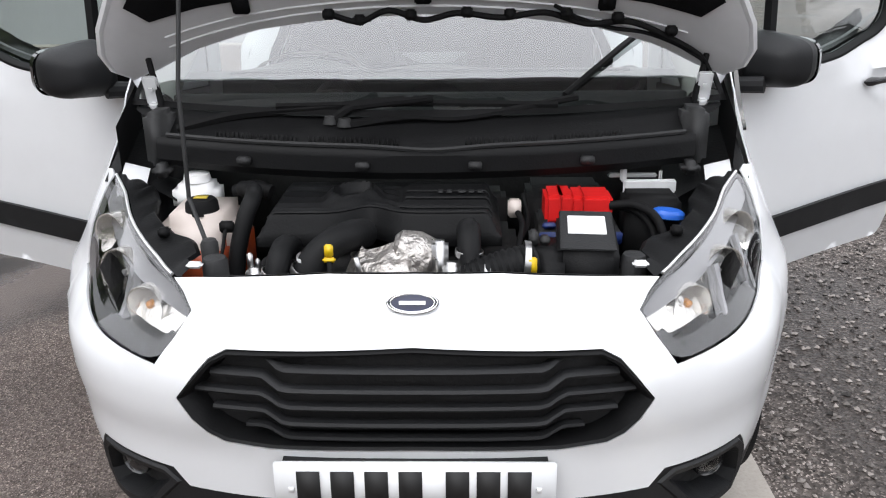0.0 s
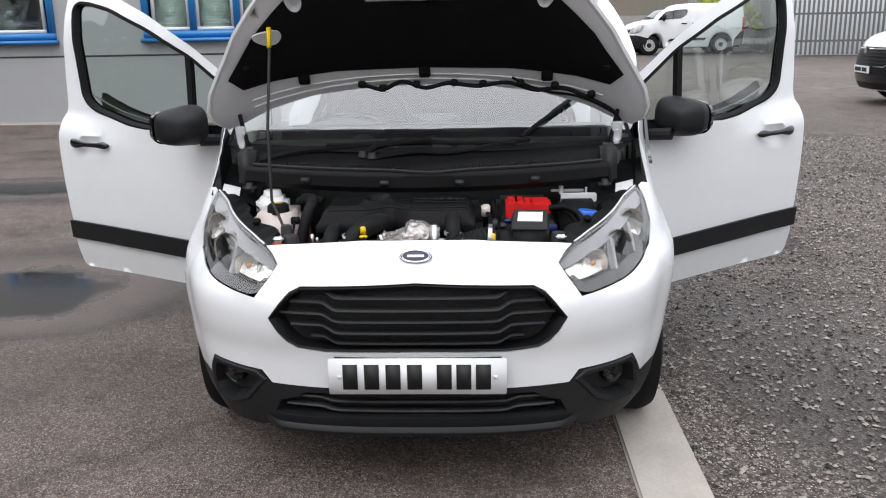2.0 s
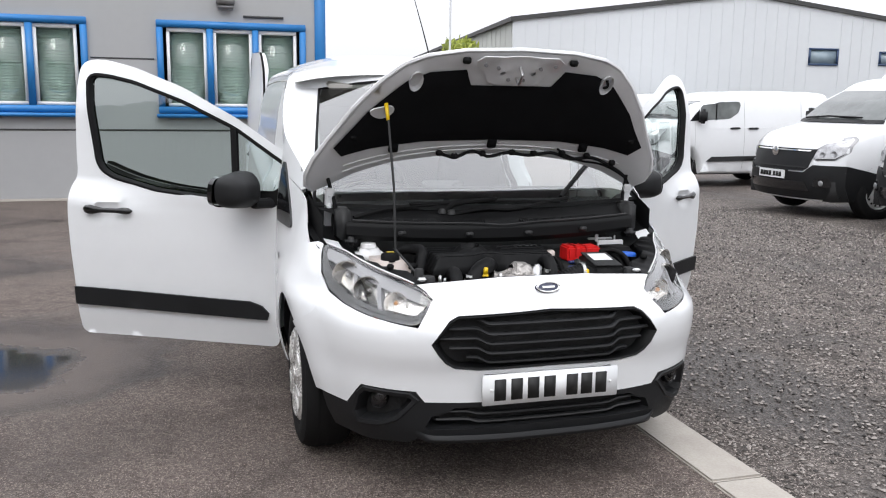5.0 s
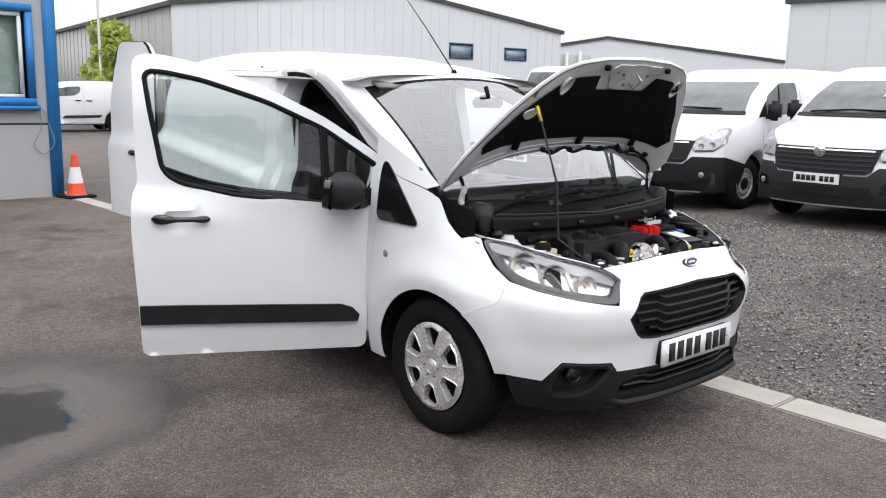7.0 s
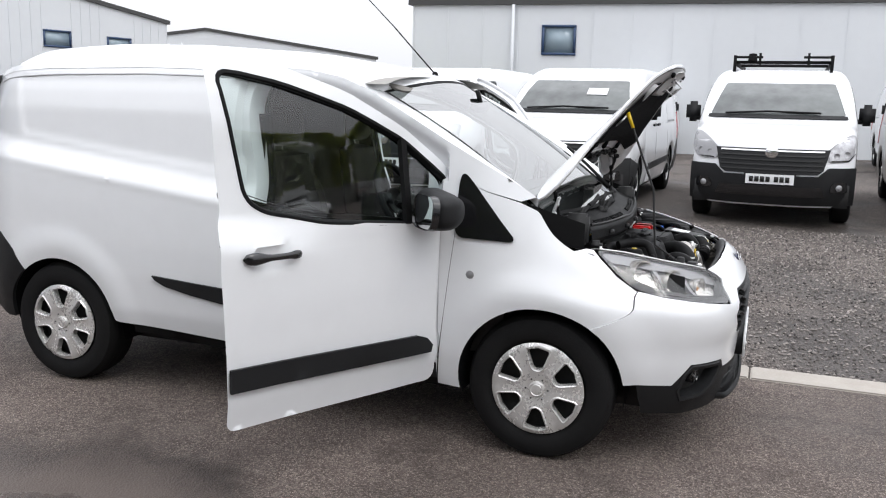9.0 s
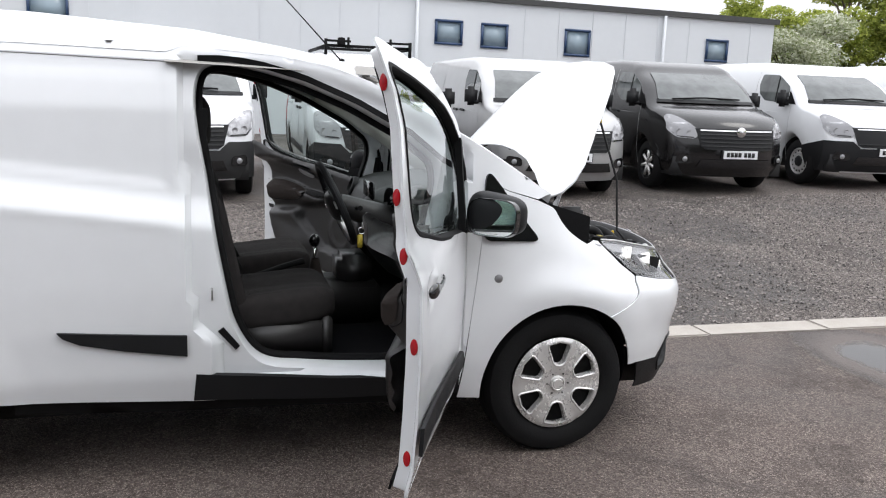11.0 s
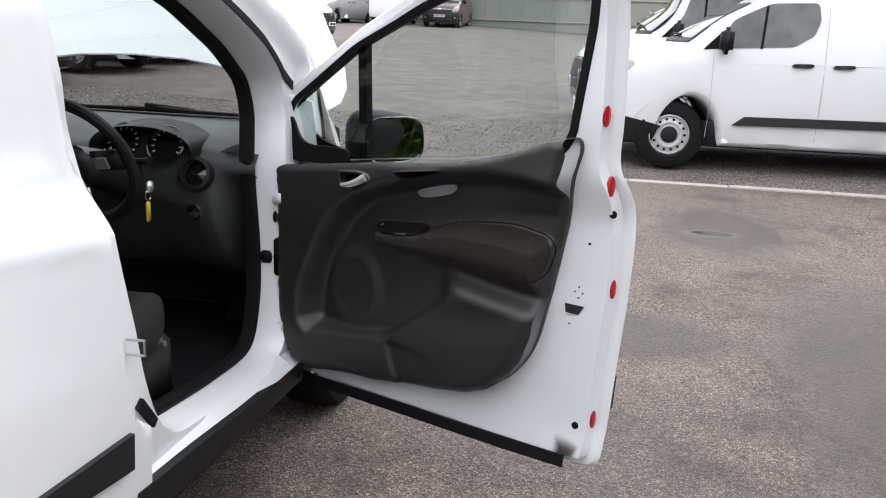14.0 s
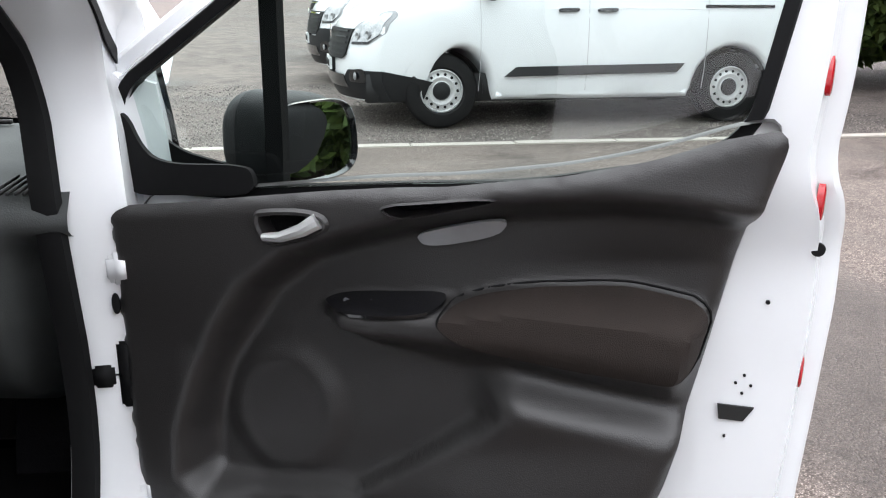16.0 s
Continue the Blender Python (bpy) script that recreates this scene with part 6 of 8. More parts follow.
part("rear_closing_panel", boxes(((-0.62, REAR_Y - 0.06, 0.35), (0.62, REAR_Y - 0.05, 1.56))), "dark", van)

# rear door, standing open
rd_m = pose(-0.71, 3.905, 0.02, 0, 0, 5.5)
ro = [(0, 0.55), (0.60, 0.55), (0.62, 1.0), (0.60, 1.38), (0.53, 1.75), (0.42, 1.80), (0.10, 1.79), (0.0, 1.66)]
bm = sheet(rounded(ro, passes=1), [], lambda u, z: Vector((-0.030 * math.sin(math.pi * min(1, u / 0.62)) - 0.03 * smooth01((1.15 - z) / 0.1) + 0.10 * smooth01((z - 1.35) / 0.4) * 0.4, u, z)), 0.05, 0.035, flip=True)
rdoor = part("rear_door", bm, "paint", van, "white rear door standing open")
rdoor.matrix_basis = rd_m
lp = dense(rounded(ro, passes=1), 0.06)
bm = tube([Vector((0.03, u, z)) for u, z in inset2(lp, 0.004)], 0.009, 6)
part("door_seal", bm, "seal", rdoor)
part("door_handle", boxes(((-0.075, 0.10, 1.000), (-0.052, 0.24, 1.035)), bevel=0.01), "plastic", rdoor, "black rear door handle")

# -- road wheels with six-spoke covers --
def cover_wheel(y, g):
    m = pose(g * 0.831, y, TYRE - 0.004) @ Matrix.Diagonal((g, 1, 1, 1))
    r, k, width = TYRE, 0.197, 0.195
    bm = lathe([(k, -width), (r * 0.92, -width), (r * 0.99, -width * 0.88), (r, -width * 0.7), (r, -width * 0.28), (r * 0.985, -0.030), (r * 0.94, -0.006), (r * 0.86, 0.004), (r * 0.78, 0.006), (k * 1.10, 0.0), (k * 1.04, -0.008), (k, -0.02)], 64, m=m)
    t = part("wheel", bm, "rubber", van, "black road tyre")
    bm = bmesh.new()
    for q in (0.055, 0.098, 0.14):
        lathe([(r + 0.0005, -q - 0.005), (r + 0.0012, -q), (r + 0.0005, -q + 0.005)], 64, bm, m)
    part("tread_groove", bm, "seal", t)
    part("rim_barrel", lathe([(k * 0.99, -0.012), (k * 0.95, -0.06), (k * 0.4, -0.07), (0, -0.07)], 32, m=m), "dark", t)
    # cover: six broad twin-edged spokes with trapezoid openings
    outer = [(k * math.cos(a), k * math.sin(a)) for a in np.linspace(0, 2 * math.pi, 97)[:-1]]
    holes = []
    for i in range(6):
        a = radians(60 * i + 30)
        pts = [(0.086, -0.17), (0.098, -0.235), (0.166, -0.305), (0.176, -0.27), (0.181, 0.0), (0.176, 0.27), (0.166, 0.305), (0.098, 0.235), (0.086, 0.17), (0.080, 0.0)]
        holes.append([(q * math.cos(a + d * (1.0 if q > 0.12 else 1.15)), q * math.sin(a + d * (1.0 if q > 0.12 else 1.15))) for q, d in pts])

    def dish(u, v):
        q = math.hypot(u, v)
        a = (math.degrees(math.atan2(v, u))) % 60
        a = min(a, 60 - a)
        x = 0.012 - 0.022 * smooth01((0.10 - q) / 0.08) * 0.6 + 0.004 * math.cos(q * 16)
        x -= 0.010 * smooth01((q - 0.175) / 0.02)
        x -= 0.005 * smooth01((6 - a) / 6) * smooth01((q - 0.06) / 0.04)
        return m @ Vector((x, u, v))

    c = part("wheel_cover", sheet(outer, holes, dish, 0.016, 0.010, flip=g < 0), "alloy", t, "silver six-spoke wheel cover")
    bm = bmesh.new()
    for h in holes:
        hh = dense(h, 0.014)
        ripple([inset2(hh, -0.006), inset2(hh, -0.002), inset2(hh, 0.003), inset2(hh, 0.004)], lambda kk, p: dish(*p) + Vector((g * (0.0005, 0.004, 0.001, -0.03)[kk], 0, 0)), bm)
    part("opening_rim", bm, "alloy", c)
    part("hub_cap", lathe([(0.0, 0.014), (0.020, 0.014), (0.024, 0.011), (0.027, 0.014), (0.031, 0.012), (0.034, 0.004), (0.036, -0.004)], 32, m=m), "alloy", c, "silver centre cap")
    for i in range(6):
        a = radians(60 * i)
        part("bolt_hole", lathe([(0.0, 0.0), (0.004, 0.0), (0.004, -0.004)], 8, m=m @ pose(0.0085, 0.047 * math.cos(a), 0.047 * math.sin(a))), "ink", c)


for y in (HUB_F, HUB_R):
    for g in (-1, 1):
        cover_wheel(y, g)
part("underbody", boxes(((-0.62, 0.25, 0.22), (0.62, 3.6, 0.34))), "dark", van)
part("front_axle", boxes(((-0.66, 0.72, 0.26), (0.66, 0.85, 0.34))), "dark", van)


# ---- front doors, swung open ----
DOOR = [(1.178, 0.292), (1.150, 0.60), (1.113, 0.93), (1.095, 1.08), (1.072, 1.150), (1.085, 1.180), (1.15, 1.232), (1.35, 1.372), (1.60, 1.508), (1.85, 1.600), (2.00, 1.636), (2.08, 1.638), (2.118, 1.608), (2.125, 1.40), (2.130, 1.20), (2.125, 1.09), (2.155, 1.03), (2.165, 0.90), (2.162, 0.70), (2.152, 0.45), (2.145, 0.315)]
PANE = [(2.075, 1.562), (2.06, 1.40), (2.025, 1.135), (1.965, 1.088), (1.735, 1.032), (1.32, 0.990), (1.15, 0.990), (1.108, 1.02), (1.120, 1.150), (1.36, 1.322), (1.60, 1.440), (1.85, 1.528), (2.0, 1.560)]
CARD = [(1.146, 0.980), (1.143, 0.812), (1.146, 0.53), (1.165, 0.448), (1.210, 0.398), (1.285, 0.383), (1.484, 0.398), (1.70, 0.432), (1.80, 0.452), (1.872, 0.482), (1.932, 0.545), (1.968, 0.615), (2.000, 0.803), (2.034, 1.035), (2.060, 1.150), (2.020, 1.150), (1.909, 1.105), (1.809, 1.076), (1.66, 1.048), (1.533, 1.035), (1.257, 0.994)]
SWEEP = [(1.246, 0.535), (1.249, 0.606), (1.281, 0.703), (1.317, 0.785), (1.368, 0.865), (1.437, 0.921), (1.513, 0.953), (1.605, 0.986), (1.731, 1.020), (1.866, 1.040), (1.952, 1.042), (2.08, 1.025)]
RECESS = SWEEP + [(2.06, 0.704), (1.844, 0.711), (1.735, 0.728), (1.726, 0.702), (1.705, 0.678), (1.541, 0.552), (1.516, 0.537), (1.352, 0.512), (1.268, 0.509)]
ARM = [(1.652, 0.834), (1.645, 0.858), (1.672, 0.878), (1.748, 0.903), (1.875, 0.921), (1.919, 0.920), (2.012, 0.903), (1.990, 0.790), (1.844, 0.793), (1.711, 0.807)]
ARM_TOP = [(1.455, 0.842), (1.475, 0.856), (1.66, 0.874), (1.748, 0.905), (1.875, 0.923), (1.92, 0.922), (2.03, 0.902)]
ARM_CREST = [(1.46, 0.828), (1.65, 0.852), (1.75, 0.872), (1.90, 0.874), (2.03, 0.860)]
ARM_LOW = [(1.455, 0.812), (1.539, 0.775), (1.714, 0.748), (1.84, 0.730), (2.03, 0.712)]


def seg_dist(p, line):
    best = 9.0
    for (x1, y1), (x2, y2) in zip(line, line[1:]):
        dx, dy = x2 - x1, y2 - y1
        t = max(0, min(1, ((p[0] - x1) * dx + (p[1] - y1) * dy) / (dx * dx + dy * dy)))
        best = min(best, math.hypot(p[0] - x1 - t * dx, p[1] - y1 - t * dy))
    return best


def relief(y, z):
    """How far the moulded door card stands off the door's inner steel."""
    e = seg_dist((y, z), CARD + CARD[:1])
    h = 0.018 + 0.016 * math.sqrt(max(0.0, 1 - (1 - min(1.0, e / 0.02)) ** 2))
    sd = seg_dist((y, z), RECESS + RECESS[:1]) * (1 if inside((y, z), RECESS) else -1)
    up = max(smooth01((z - 0.60) / 0.2), smooth01((1.38 - y) / 0.14))
    proud = smooth01(0.5 - sd / (0.020 + 0.034 * up))
    fill = smooth01((y - 1.68) / 0.09) * smooth01((table(ARM_LOW, y) + 0.035 - z) / 0.06)       # behind the recess's tip the card runs on below the armrest
    h += (0.040 + 0.034 * up) * max(proud, fill)
    # armrest: sloping top, upright face, hollow beneath
    if y > 1.44:
        zt, zc, zl = table(ARM_TOP, y), table(ARM_CREST, y), table(ARM_LOW, y)
        zs = zc - 0.25 * (zc - zl)
        k = smooth01((zt - z) / max(0.008, zt - zc)) if z > zc else (1.0 if z > zs else smooth01((z - zl) / (zs - zl)))
        h += 0.062 * k * smooth01((y - 1.45) / 0.06) * smooth01(e / 0.035)
    q = math.hypot((y - 1.388) / 1.0, (z - 0.645) / 1.18)
    h += 0.012 * smooth01((0.115 - q) / 0.045) - 0.004 * smooth01((0.076 - q) / 0.014)
    if z < 0.73:
        h += 0.016 * smooth01((0.72 - 0.2 * (1.98 - y) - z) / 0.10) * smooth01((y - 1.56) / 0.15) * smooth01(e / 0.03) * (0 if sd > 0 else 1)
    if z < 0.54:
        h -= 0.009 * smooth01((y - (1.525 + 0.42 * (0.53 - z))) / 0.010) * smooth01((0.535 - z) / 0.02) * smooth01((1.75 - y) / 0.2)
    return h


def front_door(g, angle):
    rot = Matrix.Translation((g * 0.901, 1.196, 0)) @ pose(0, 0, 0, 0, 0, -g * angle) @ Matrix.Translation((-g * 0.878, -1.212, 0))

    def depth(y, z):
        return 0.036 + 0.014 * smooth01((1.12 - z) / 0.14)

    def sk(y, z, o=0.0):
        lean = max(0.0, z - 0.62) / 0.9
        return skin(g * s_y(1.212 + (1.035 + 0.030 * lean) * (y - 1.212)), z, o + 0.035 * lean)

    out = dense(rounded(DOOR, passes=1), 0.04)
    hole = rounded(PANE, passes=1)
    cup = [(1.97 + 0.082 * math.cos(a), 0.928 + 0.030 * math.sin(a)) for a in np.linspace(0, 2 * math.pi, 28)[:-1]]

    def outer(y, z):
        d = math.hypot((y - 1.968) / 0.085, (z - 0.932) / 0.036)
        crease = 0.006 * smooth01(1 - abs(z - (0.985 + 0.05 * (y - 1.2))) / 0.03)
        return sk(y, z, -0.020 * smooth01((1.0 - d) / 0.4) + crease * smooth01((2.2 - y) / 0.1))

    f = g > 0
    bm = sheet(out, [hole], outer, 0.03, 0.0, flip=f)
    ring, wr = out, dense(hole, 0.04)
    door = part("front_door", bm, "paint", van, "white front door swung wide open")
    door.matrix_basis = rot
    bm = ripple([ring, inset2(ring, 0.003), inset2(ring, 0.008), inset2(ring, 0.026), inset2(ring, 0.036)], lambda k, p: sk(p[0], p[1], (0, -0.004, -0.009, -0.012, -depth(*p))[k]))
    part("door_hem", bm, "paint", door, "white folded door edge")
    # inner steel
    bm = sheet(inset2(out, 0.036), [hole], lambda y, z: sk(y, z, -depth(y, z)), 0.045, 0.0, flip=not f)
    part("inner_steel", bm, "paint", door, "white inner door steel")
    # black window surround outside, run channel, glass
    bm = ripple([inset2(wr, q) for q in (-0.012, -0.009, 0.0, 0.006, 0.008)], lambda k, p: sk(p[0], p[1], (0.0005, 0.004, 0.004, -0.004, -0.028)[k]))
    part("window_seal", bm, "seal", door, "black window surround")
    bm = ripple([inset2(wr, q) for q in (-0.009, -0.006, 0.010)], lambda k, p: sk(p[0], p[1], -depth(*p) - (0.0, 0.006, 0.004)[k]))
    part("inner_window_seal", bm, "seal", door)
    gl = part("door_glass", sheet(hole, [], lambda y, z: sk(y, z, -0.020), 0.08), "glass", door, "clear door glass")
    gl.visible_shadow = False
    bm = sheet([(1.338, 0.992), (1.366, 0.992), (1.378, 1.335), (1.350, 1.322)], [], lambda y, z: sk(y, z, -0.012), 0.08, 0.024, flip=f)
    part("quarter_bar", bm, "seal", door, "black quarter-light bar")
    # outside mouldings and handle
    bm = sheet(rounded([(2.150, 0.470), (2.152, 0.556), (1.30, 0.520), (1.245, 0.500), (1.212, 0.465), (1.22, 0.434)], passes=0), [], lambda y, z: sk(y, z, 0.010), 0.05, 0.012, flip=f)
    part("side_moulding", bm, "plastic", door, "dark plastic door moulding")

    def grip(u, v):
        y = 1.848 + 0.236 * u
        a = 2 * math.pi * v
        r = 0.010 + 0.010 * smooth01((u - 0.55) / 0.3) + 0.005 * smooth01((0.3 - u) / 0.2)
        r *= math.sqrt(max(0.02, 1 - (2 * u - 1) ** 8))
        return sk(y, 0.930 + 0.004 * u + 1.15 * r * math.sin(a), 0.008 + 0.018 * math.sin(math.pi * min(1, u * 1.02)) ** 0.6 + 0.6 * r * math.cos(a))

    h = part("door_handle", grid(grip, 24, 12), "gloss_black", door, "black pull handle")
    c = sk(2.045, 0.936, 0.022)
    part("key_lock", lathe([(0.0, 0.004), (0.010, 0.004), (0.013, -0.002)], 16, m=Matrix.Translation(c) @ pose(0, 0, 0, 0, 0, 0 if g > 0 else 180)), "chrome", h)
    # mirror
    cx, cy, cz = g * 1.000 - (0.07 if g > 0 else 0.0), 1.270 + (0.05 if g > 0 else 0.033), 1.052

    swing = Matrix.Translation((cx, cy, cz)) @ pose(0, 0, 0, 0, 0, g * 15)

    def housing(u, v):
        a, b = 2 * math.pi * u, math.pi * (v - 0.5)
        ex = lambda t, p: math.copysign(abs(t) ** p, t)
        x, y, z = ex(math.cos(b), 0.5) * ex(math.cos(a), 0.55), ex(math.cos(b), 0.5) * ex(math.sin(a), 0.6), ex(math.sin(b), 0.65)
        k = 1 - 0.30 * smooth01(-y)
        return swing @ Vector((0.112 * x * k, (0.085 if y < 0 else 0.078) * y, (0.092 * (1 - 0.20 * smooth01(0.5 + 0.5 * x * g)) if z > 0 else 0.076) * z * k * (1 - 0.06 * x * g) + 0.004 * x * g))

    mirror = part("door_mirror", grid(housing, 32, 18, flip=True), "plastic", door, "black door mirror housing")
    face = [(0.094 * (abs(math.cos(a)) ** 0.55) * (1 if math.cos(a) > 0 else -1), 0.064 * (abs(math.sin(a)) ** 0.6) * (1 if math.sin(a) > 0 else -1)) for a in np.linspace(0, 2 * math.pi, 41)[:-1]]
    tilt = swing @ Matrix.Translation((0, 0.074, 0)) @ pose(0, 0, 0, 6, 0, g * 8)
    bm = sheet(face, [], lambda x, z: tilt @ Vector((x, 0, z)), 0.03, 0.003, flip=True)
    bmesh.ops.recalc_face_normals(bm, faces=bm.faces)
    part("mirror_glass", bm, "mirror", mirror, "clear mirror glass")
    bm = ripple([[(x * q, z * q) for x, z in face] for q in (1.0, 1.05, 1.08, 1.10)], lambda k, p: tilt @ Vector((p[0], (0.001, 0.010, 0.008, -0.02)[k], p[1])))
    part("mirror_bezel", bm, "gloss_black", mirror)
    bm = bmesh.new()
    tube([(g * 0.850, 1.18, 0.990), (g * 0.90, 1.215, 0.990), (g * 0.96, 1.250, 0.996)], [0.028, 0.024, 0.026], 10, bm)
    part("mirror_foot", bm, "plastic", mirror)
    bm = sheet(rounded([(1.135, 0.980), (1.345, 0.994), (1.345, 1.028), (1.325, 1.040), (1.195, 1.034), (1.155, 1.055), (1.132, 1.120), (1.108, 1.10), (1.118, 1.02)], passes=1), [], lambda y, z: sk(y, z, -depth(y, z) - 0.010), 0.04, 0.012, flip=not f)
    part("inner_sail", bm, "seal", door)
    bm = sheet(rounded([(1.076, 1.152), (1.094, 1.06), (1.112, 0.978), (1.33, 0.978), (1.30, 1.015), (1.17, 1.045), (1.125, 1.10), (1.112, 1.172)], passes=1), [], lambda y, z: sk(y, z, 0.006), 0.04, 0.008, flip=f)
    part("outer_sail", bm, "seal", door, "black mirror corner plate")
    # moulded card
    bez = rounded([(1.380, 0.992), (1.402, 1.001), (1.482, 1.006), (1.503, 0.985), (1.488, 0.966), (1.418, 0.941), (1.392, 0.951)], passes=1)
    slot = rounded([(1.560, 1.018), (1.586, 0.998), (1.610, 0.997), (1.738, 1.036), (1.718, 1.044), (1.64, 1.030)], passes=1)
    edge = dense(rounded(CARD, passes=1), 0.012 if g < 0 else 0.03)
    bm = sheet(edge, [inset2(dense(bez, 0.012), 0.009), inset2(dense(slot, 0.012), 0.004)], lambda y, z: sk(y, z, -depth(y, z) + 0.002 - relief(y, z)), 0.0095 if g < 0 else 0.013, 0.0, flip=not f)
    ripple([edge, inset2(edge, -0.002), inset2(edge, -0.002)], lambda k, p: sk(p[0], p[1], -depth(*p) + 0.002 - (0.018, 0.012, 0.0)[k]), bm)
    card = part("door_card", bm, "trimpl", door, "dark grey moulded door card", sharp=80)
    cd = lambda y, z, o: sk(y, z, -depth(y, z) - relief(y, z) - o)
    bm = sheet(inset2(rounded(ARM, passes=1), 0.004), [], lambda y, z: cd(y, z, 0.009), 0.0095 if g < 0 else 0.02, 0.0, flip=not f)
    part("armrest_pad", bm, "cloth", card, "brown-black cloth armrest pad")
    al = dense(rounded(ARM, passes=1), 0.03)
    part("armrest_seam", tube([cd(y, z, 0.0) for y, z in al + al[:1]], 0.0018, 5), "seal", card)
    bl = dense(bez, 0.02)
    bm = ripple([bl, inset2(bl, 0.004), inset2(bl, 0.009), inset2(bl, 0.012)], lambda k, p: cd(p[0], p[1], (0.0, 0.006, 0.004, -0.030)[k]))
    hb = part("handle_bezel", bm, "trimpl", card)
    part("handle_well", sheet(inset2(bez, 0.011), [], lambda y, z: cd(y, z, -0.028), 0.03, flip=not f), "felt", hb)
    bm = bmesh.new()
    tube([cd(1.400, 0.958, 0.004), cd(1.430, 0.963, 0.012), cd(1.462, 0.976, 0.012), cd(1.484, 0.990, 0.006)], [0.006, 0.008, 0.010, 0.012], 10, bm)
    part("inner_handle", bm, "satin", hb, "satin silver inner handle")
    sl = dense(slot, 0.02)
    bm = ripple([sl, inset2(sl, 0.003), inset2(sl, 0.006)], lambda k, p: cd(p[0], p[1], (0.001, 0.003, -0.040)[k]))
    gp = part("grab_pocket", bm, "trimpl", card)
    part("pocket_floor", sheet(inset2(slot, 0.005), [], lambda y, z: cd(y, z, -0.036), 0.03, flip=not f), "felt", gp)
    bm = sheet(rounded([(1.605, 0.958), (1.612, 0.968), (1.660, 0.985), (1.728, 1.003), (1.732, 0.990), (1.715, 0.972), (1.620, 0.945)], passes=1), [], lambda y, z: cd(y, z, 0.004), 0.03, 0.006, flip=not f)
    part("courtesy_lens", bm, "steel_wheel", card, "grey map lamp lens")
    bm = sheet(rounded([(1.462, 0.838), (1.475, 0.850), (1.510, 0.858), (1.655, 0.874), (1.644, 0.856), (1.55, 0.842)], passes=1), [], lambda y, z: cd(y, z, 0.004), 0.03, 0.006, flip=not f)
    sw = part("switch_plate", bm, "gloss_black", card)
    for yy in (1.508, 1.550):
        part("window_switch", box(bmesh.new(), (-0.008, -0.012, -0.004), (0.008, 0.012, 0.004), 0.002, Matrix.Translation(cd(yy, 0.852 + (yy - 1.508) * 0.1, 0.008))), "steel_wheel", sw)
    # shut face: reflectors, latch, plugs
    for y, z in ((2.092, 1.517), (2.101, 1.206), (2.119, 1.044), (2.135, 0.789), (2.123, 0.447)):
        m = Matrix.Translation(sk(y, z, -0.026)) @ pose(0, 0, 0, 0, 0, 90 + g * 14) @ Matrix.Diagonal((1, 1.1, 2.3, 1))
        part("door_reflector", lathe([(0.0, 0.002), (0.0085, 0.0015), (0.0105, 0.0), (0.0105, -0.008)], 20, m=m), "red_lens", door, "red door edge reflector")
    for y, z, r in ((2.124, 0.977, 0.009), (2.088, 0.429, 0.009), (2.075, 0.897, 0.003)):
        bm = lathe([(0.0, 0.002), (r, 0.0015), (r * 1.1, -0.002)], 14, None, Matrix.Translation(sk(y, z, -depth(y, z) - 0.001)) @ pose(0, 0, 0, 0, 0, 180 if g > 0 else 0))
        part("door_plug", bm, "seal", door)
    for y, z, r in ((2.060, 0.785, 0.002), (2.050, 0.772, 0.002), (2.070, 0.770, 0.002), (2.060, 0.757, 0.002), (2.045, 0.688, 0.002)):
        bm = lathe([(0.0, 0.002), (r, 0.0015), (r * 1.1, -0.002)], 10, None, Matrix.Translation(sk(y, z, -depth(y, z) - 0.001)) @ pose(0, 0, 0, 0, 0, 180 if g > 0 else 0))
        part("latch_screw", bm, "seal", door)
    bm = sheet([(2.030, 0.738), (2.034, 0.716), (2.066, 0.716), (2.078, 0.738)], [], lambda y, z: sk(y, z, -depth(y, z) - 0.002), 0.02, 0.004, flip=not f)
    part("door_latch", bm, "ink", door, "black door latch slot")
    bm = sheet([(1.19, 0.298), (2.075, 0.322), (2.075, 0.352), (1.19, 0.326)], [], lambda y, z: sk(y, z, -depth(y, z) - 0.006), 0.08, 0.008, flip=not f)
    part("bottom_seal", bm, "seal", door, "black lower door seal")
    # hinges and check strap between door and post
    for z in (0.862, 0.450):
        bm = boxes(((-0.022, -0.03, -0.026), (0.020, 0.03, 0.024)), ((-0.010, -0.05, -0.034), (0.026, 0.012, 0.030)), bevel=0.010)
        bmesh.ops.transform(bm, matrix=pose(g * (0.782 if z > 0.6 else 0.794), 1.300, z + (0.022 if z > 0.6 else 0.04), 0, 0, -g * 25), verts=bm.verts)
        part("hinge", bm, "paint", van, "white door hinge")
    bm = boxes(((-0.016, -0.022, -0.058), (0.016, 0.010, 0.058)), ((-0.060, -0.006, -0.006), (0.0, 0.006, 0.006)), ((-0.056, -0.016, -0.020), (-0.022, 0.014, 0.018)), bevel=0.005)
    bmesh.ops.transform(bm, matrix=Matrix.Translation((g * 0.783, 1.305, 0.700)) @ Matrix.Diagonal((g, 1, 1, 1)), verts=bm.verts)
    bmesh.ops.recalc_face_normals(bm, faces=bm.faces)
    part("check_strap", bm, "seal", van, "black door check strap")
    part("post_plug", lathe([(0.0, 0.002), (0.012, 0.0015), (0.014, -0.002)], 14, m=pose(g * 0.776, 1.318, 0.825, 0, 0, 90) @ Matrix.Diagonal((1, 0.5, 1.3, 1))), "seal", van)
    return door


front_door(-1, 67.2)
front_door(1, 58.0)


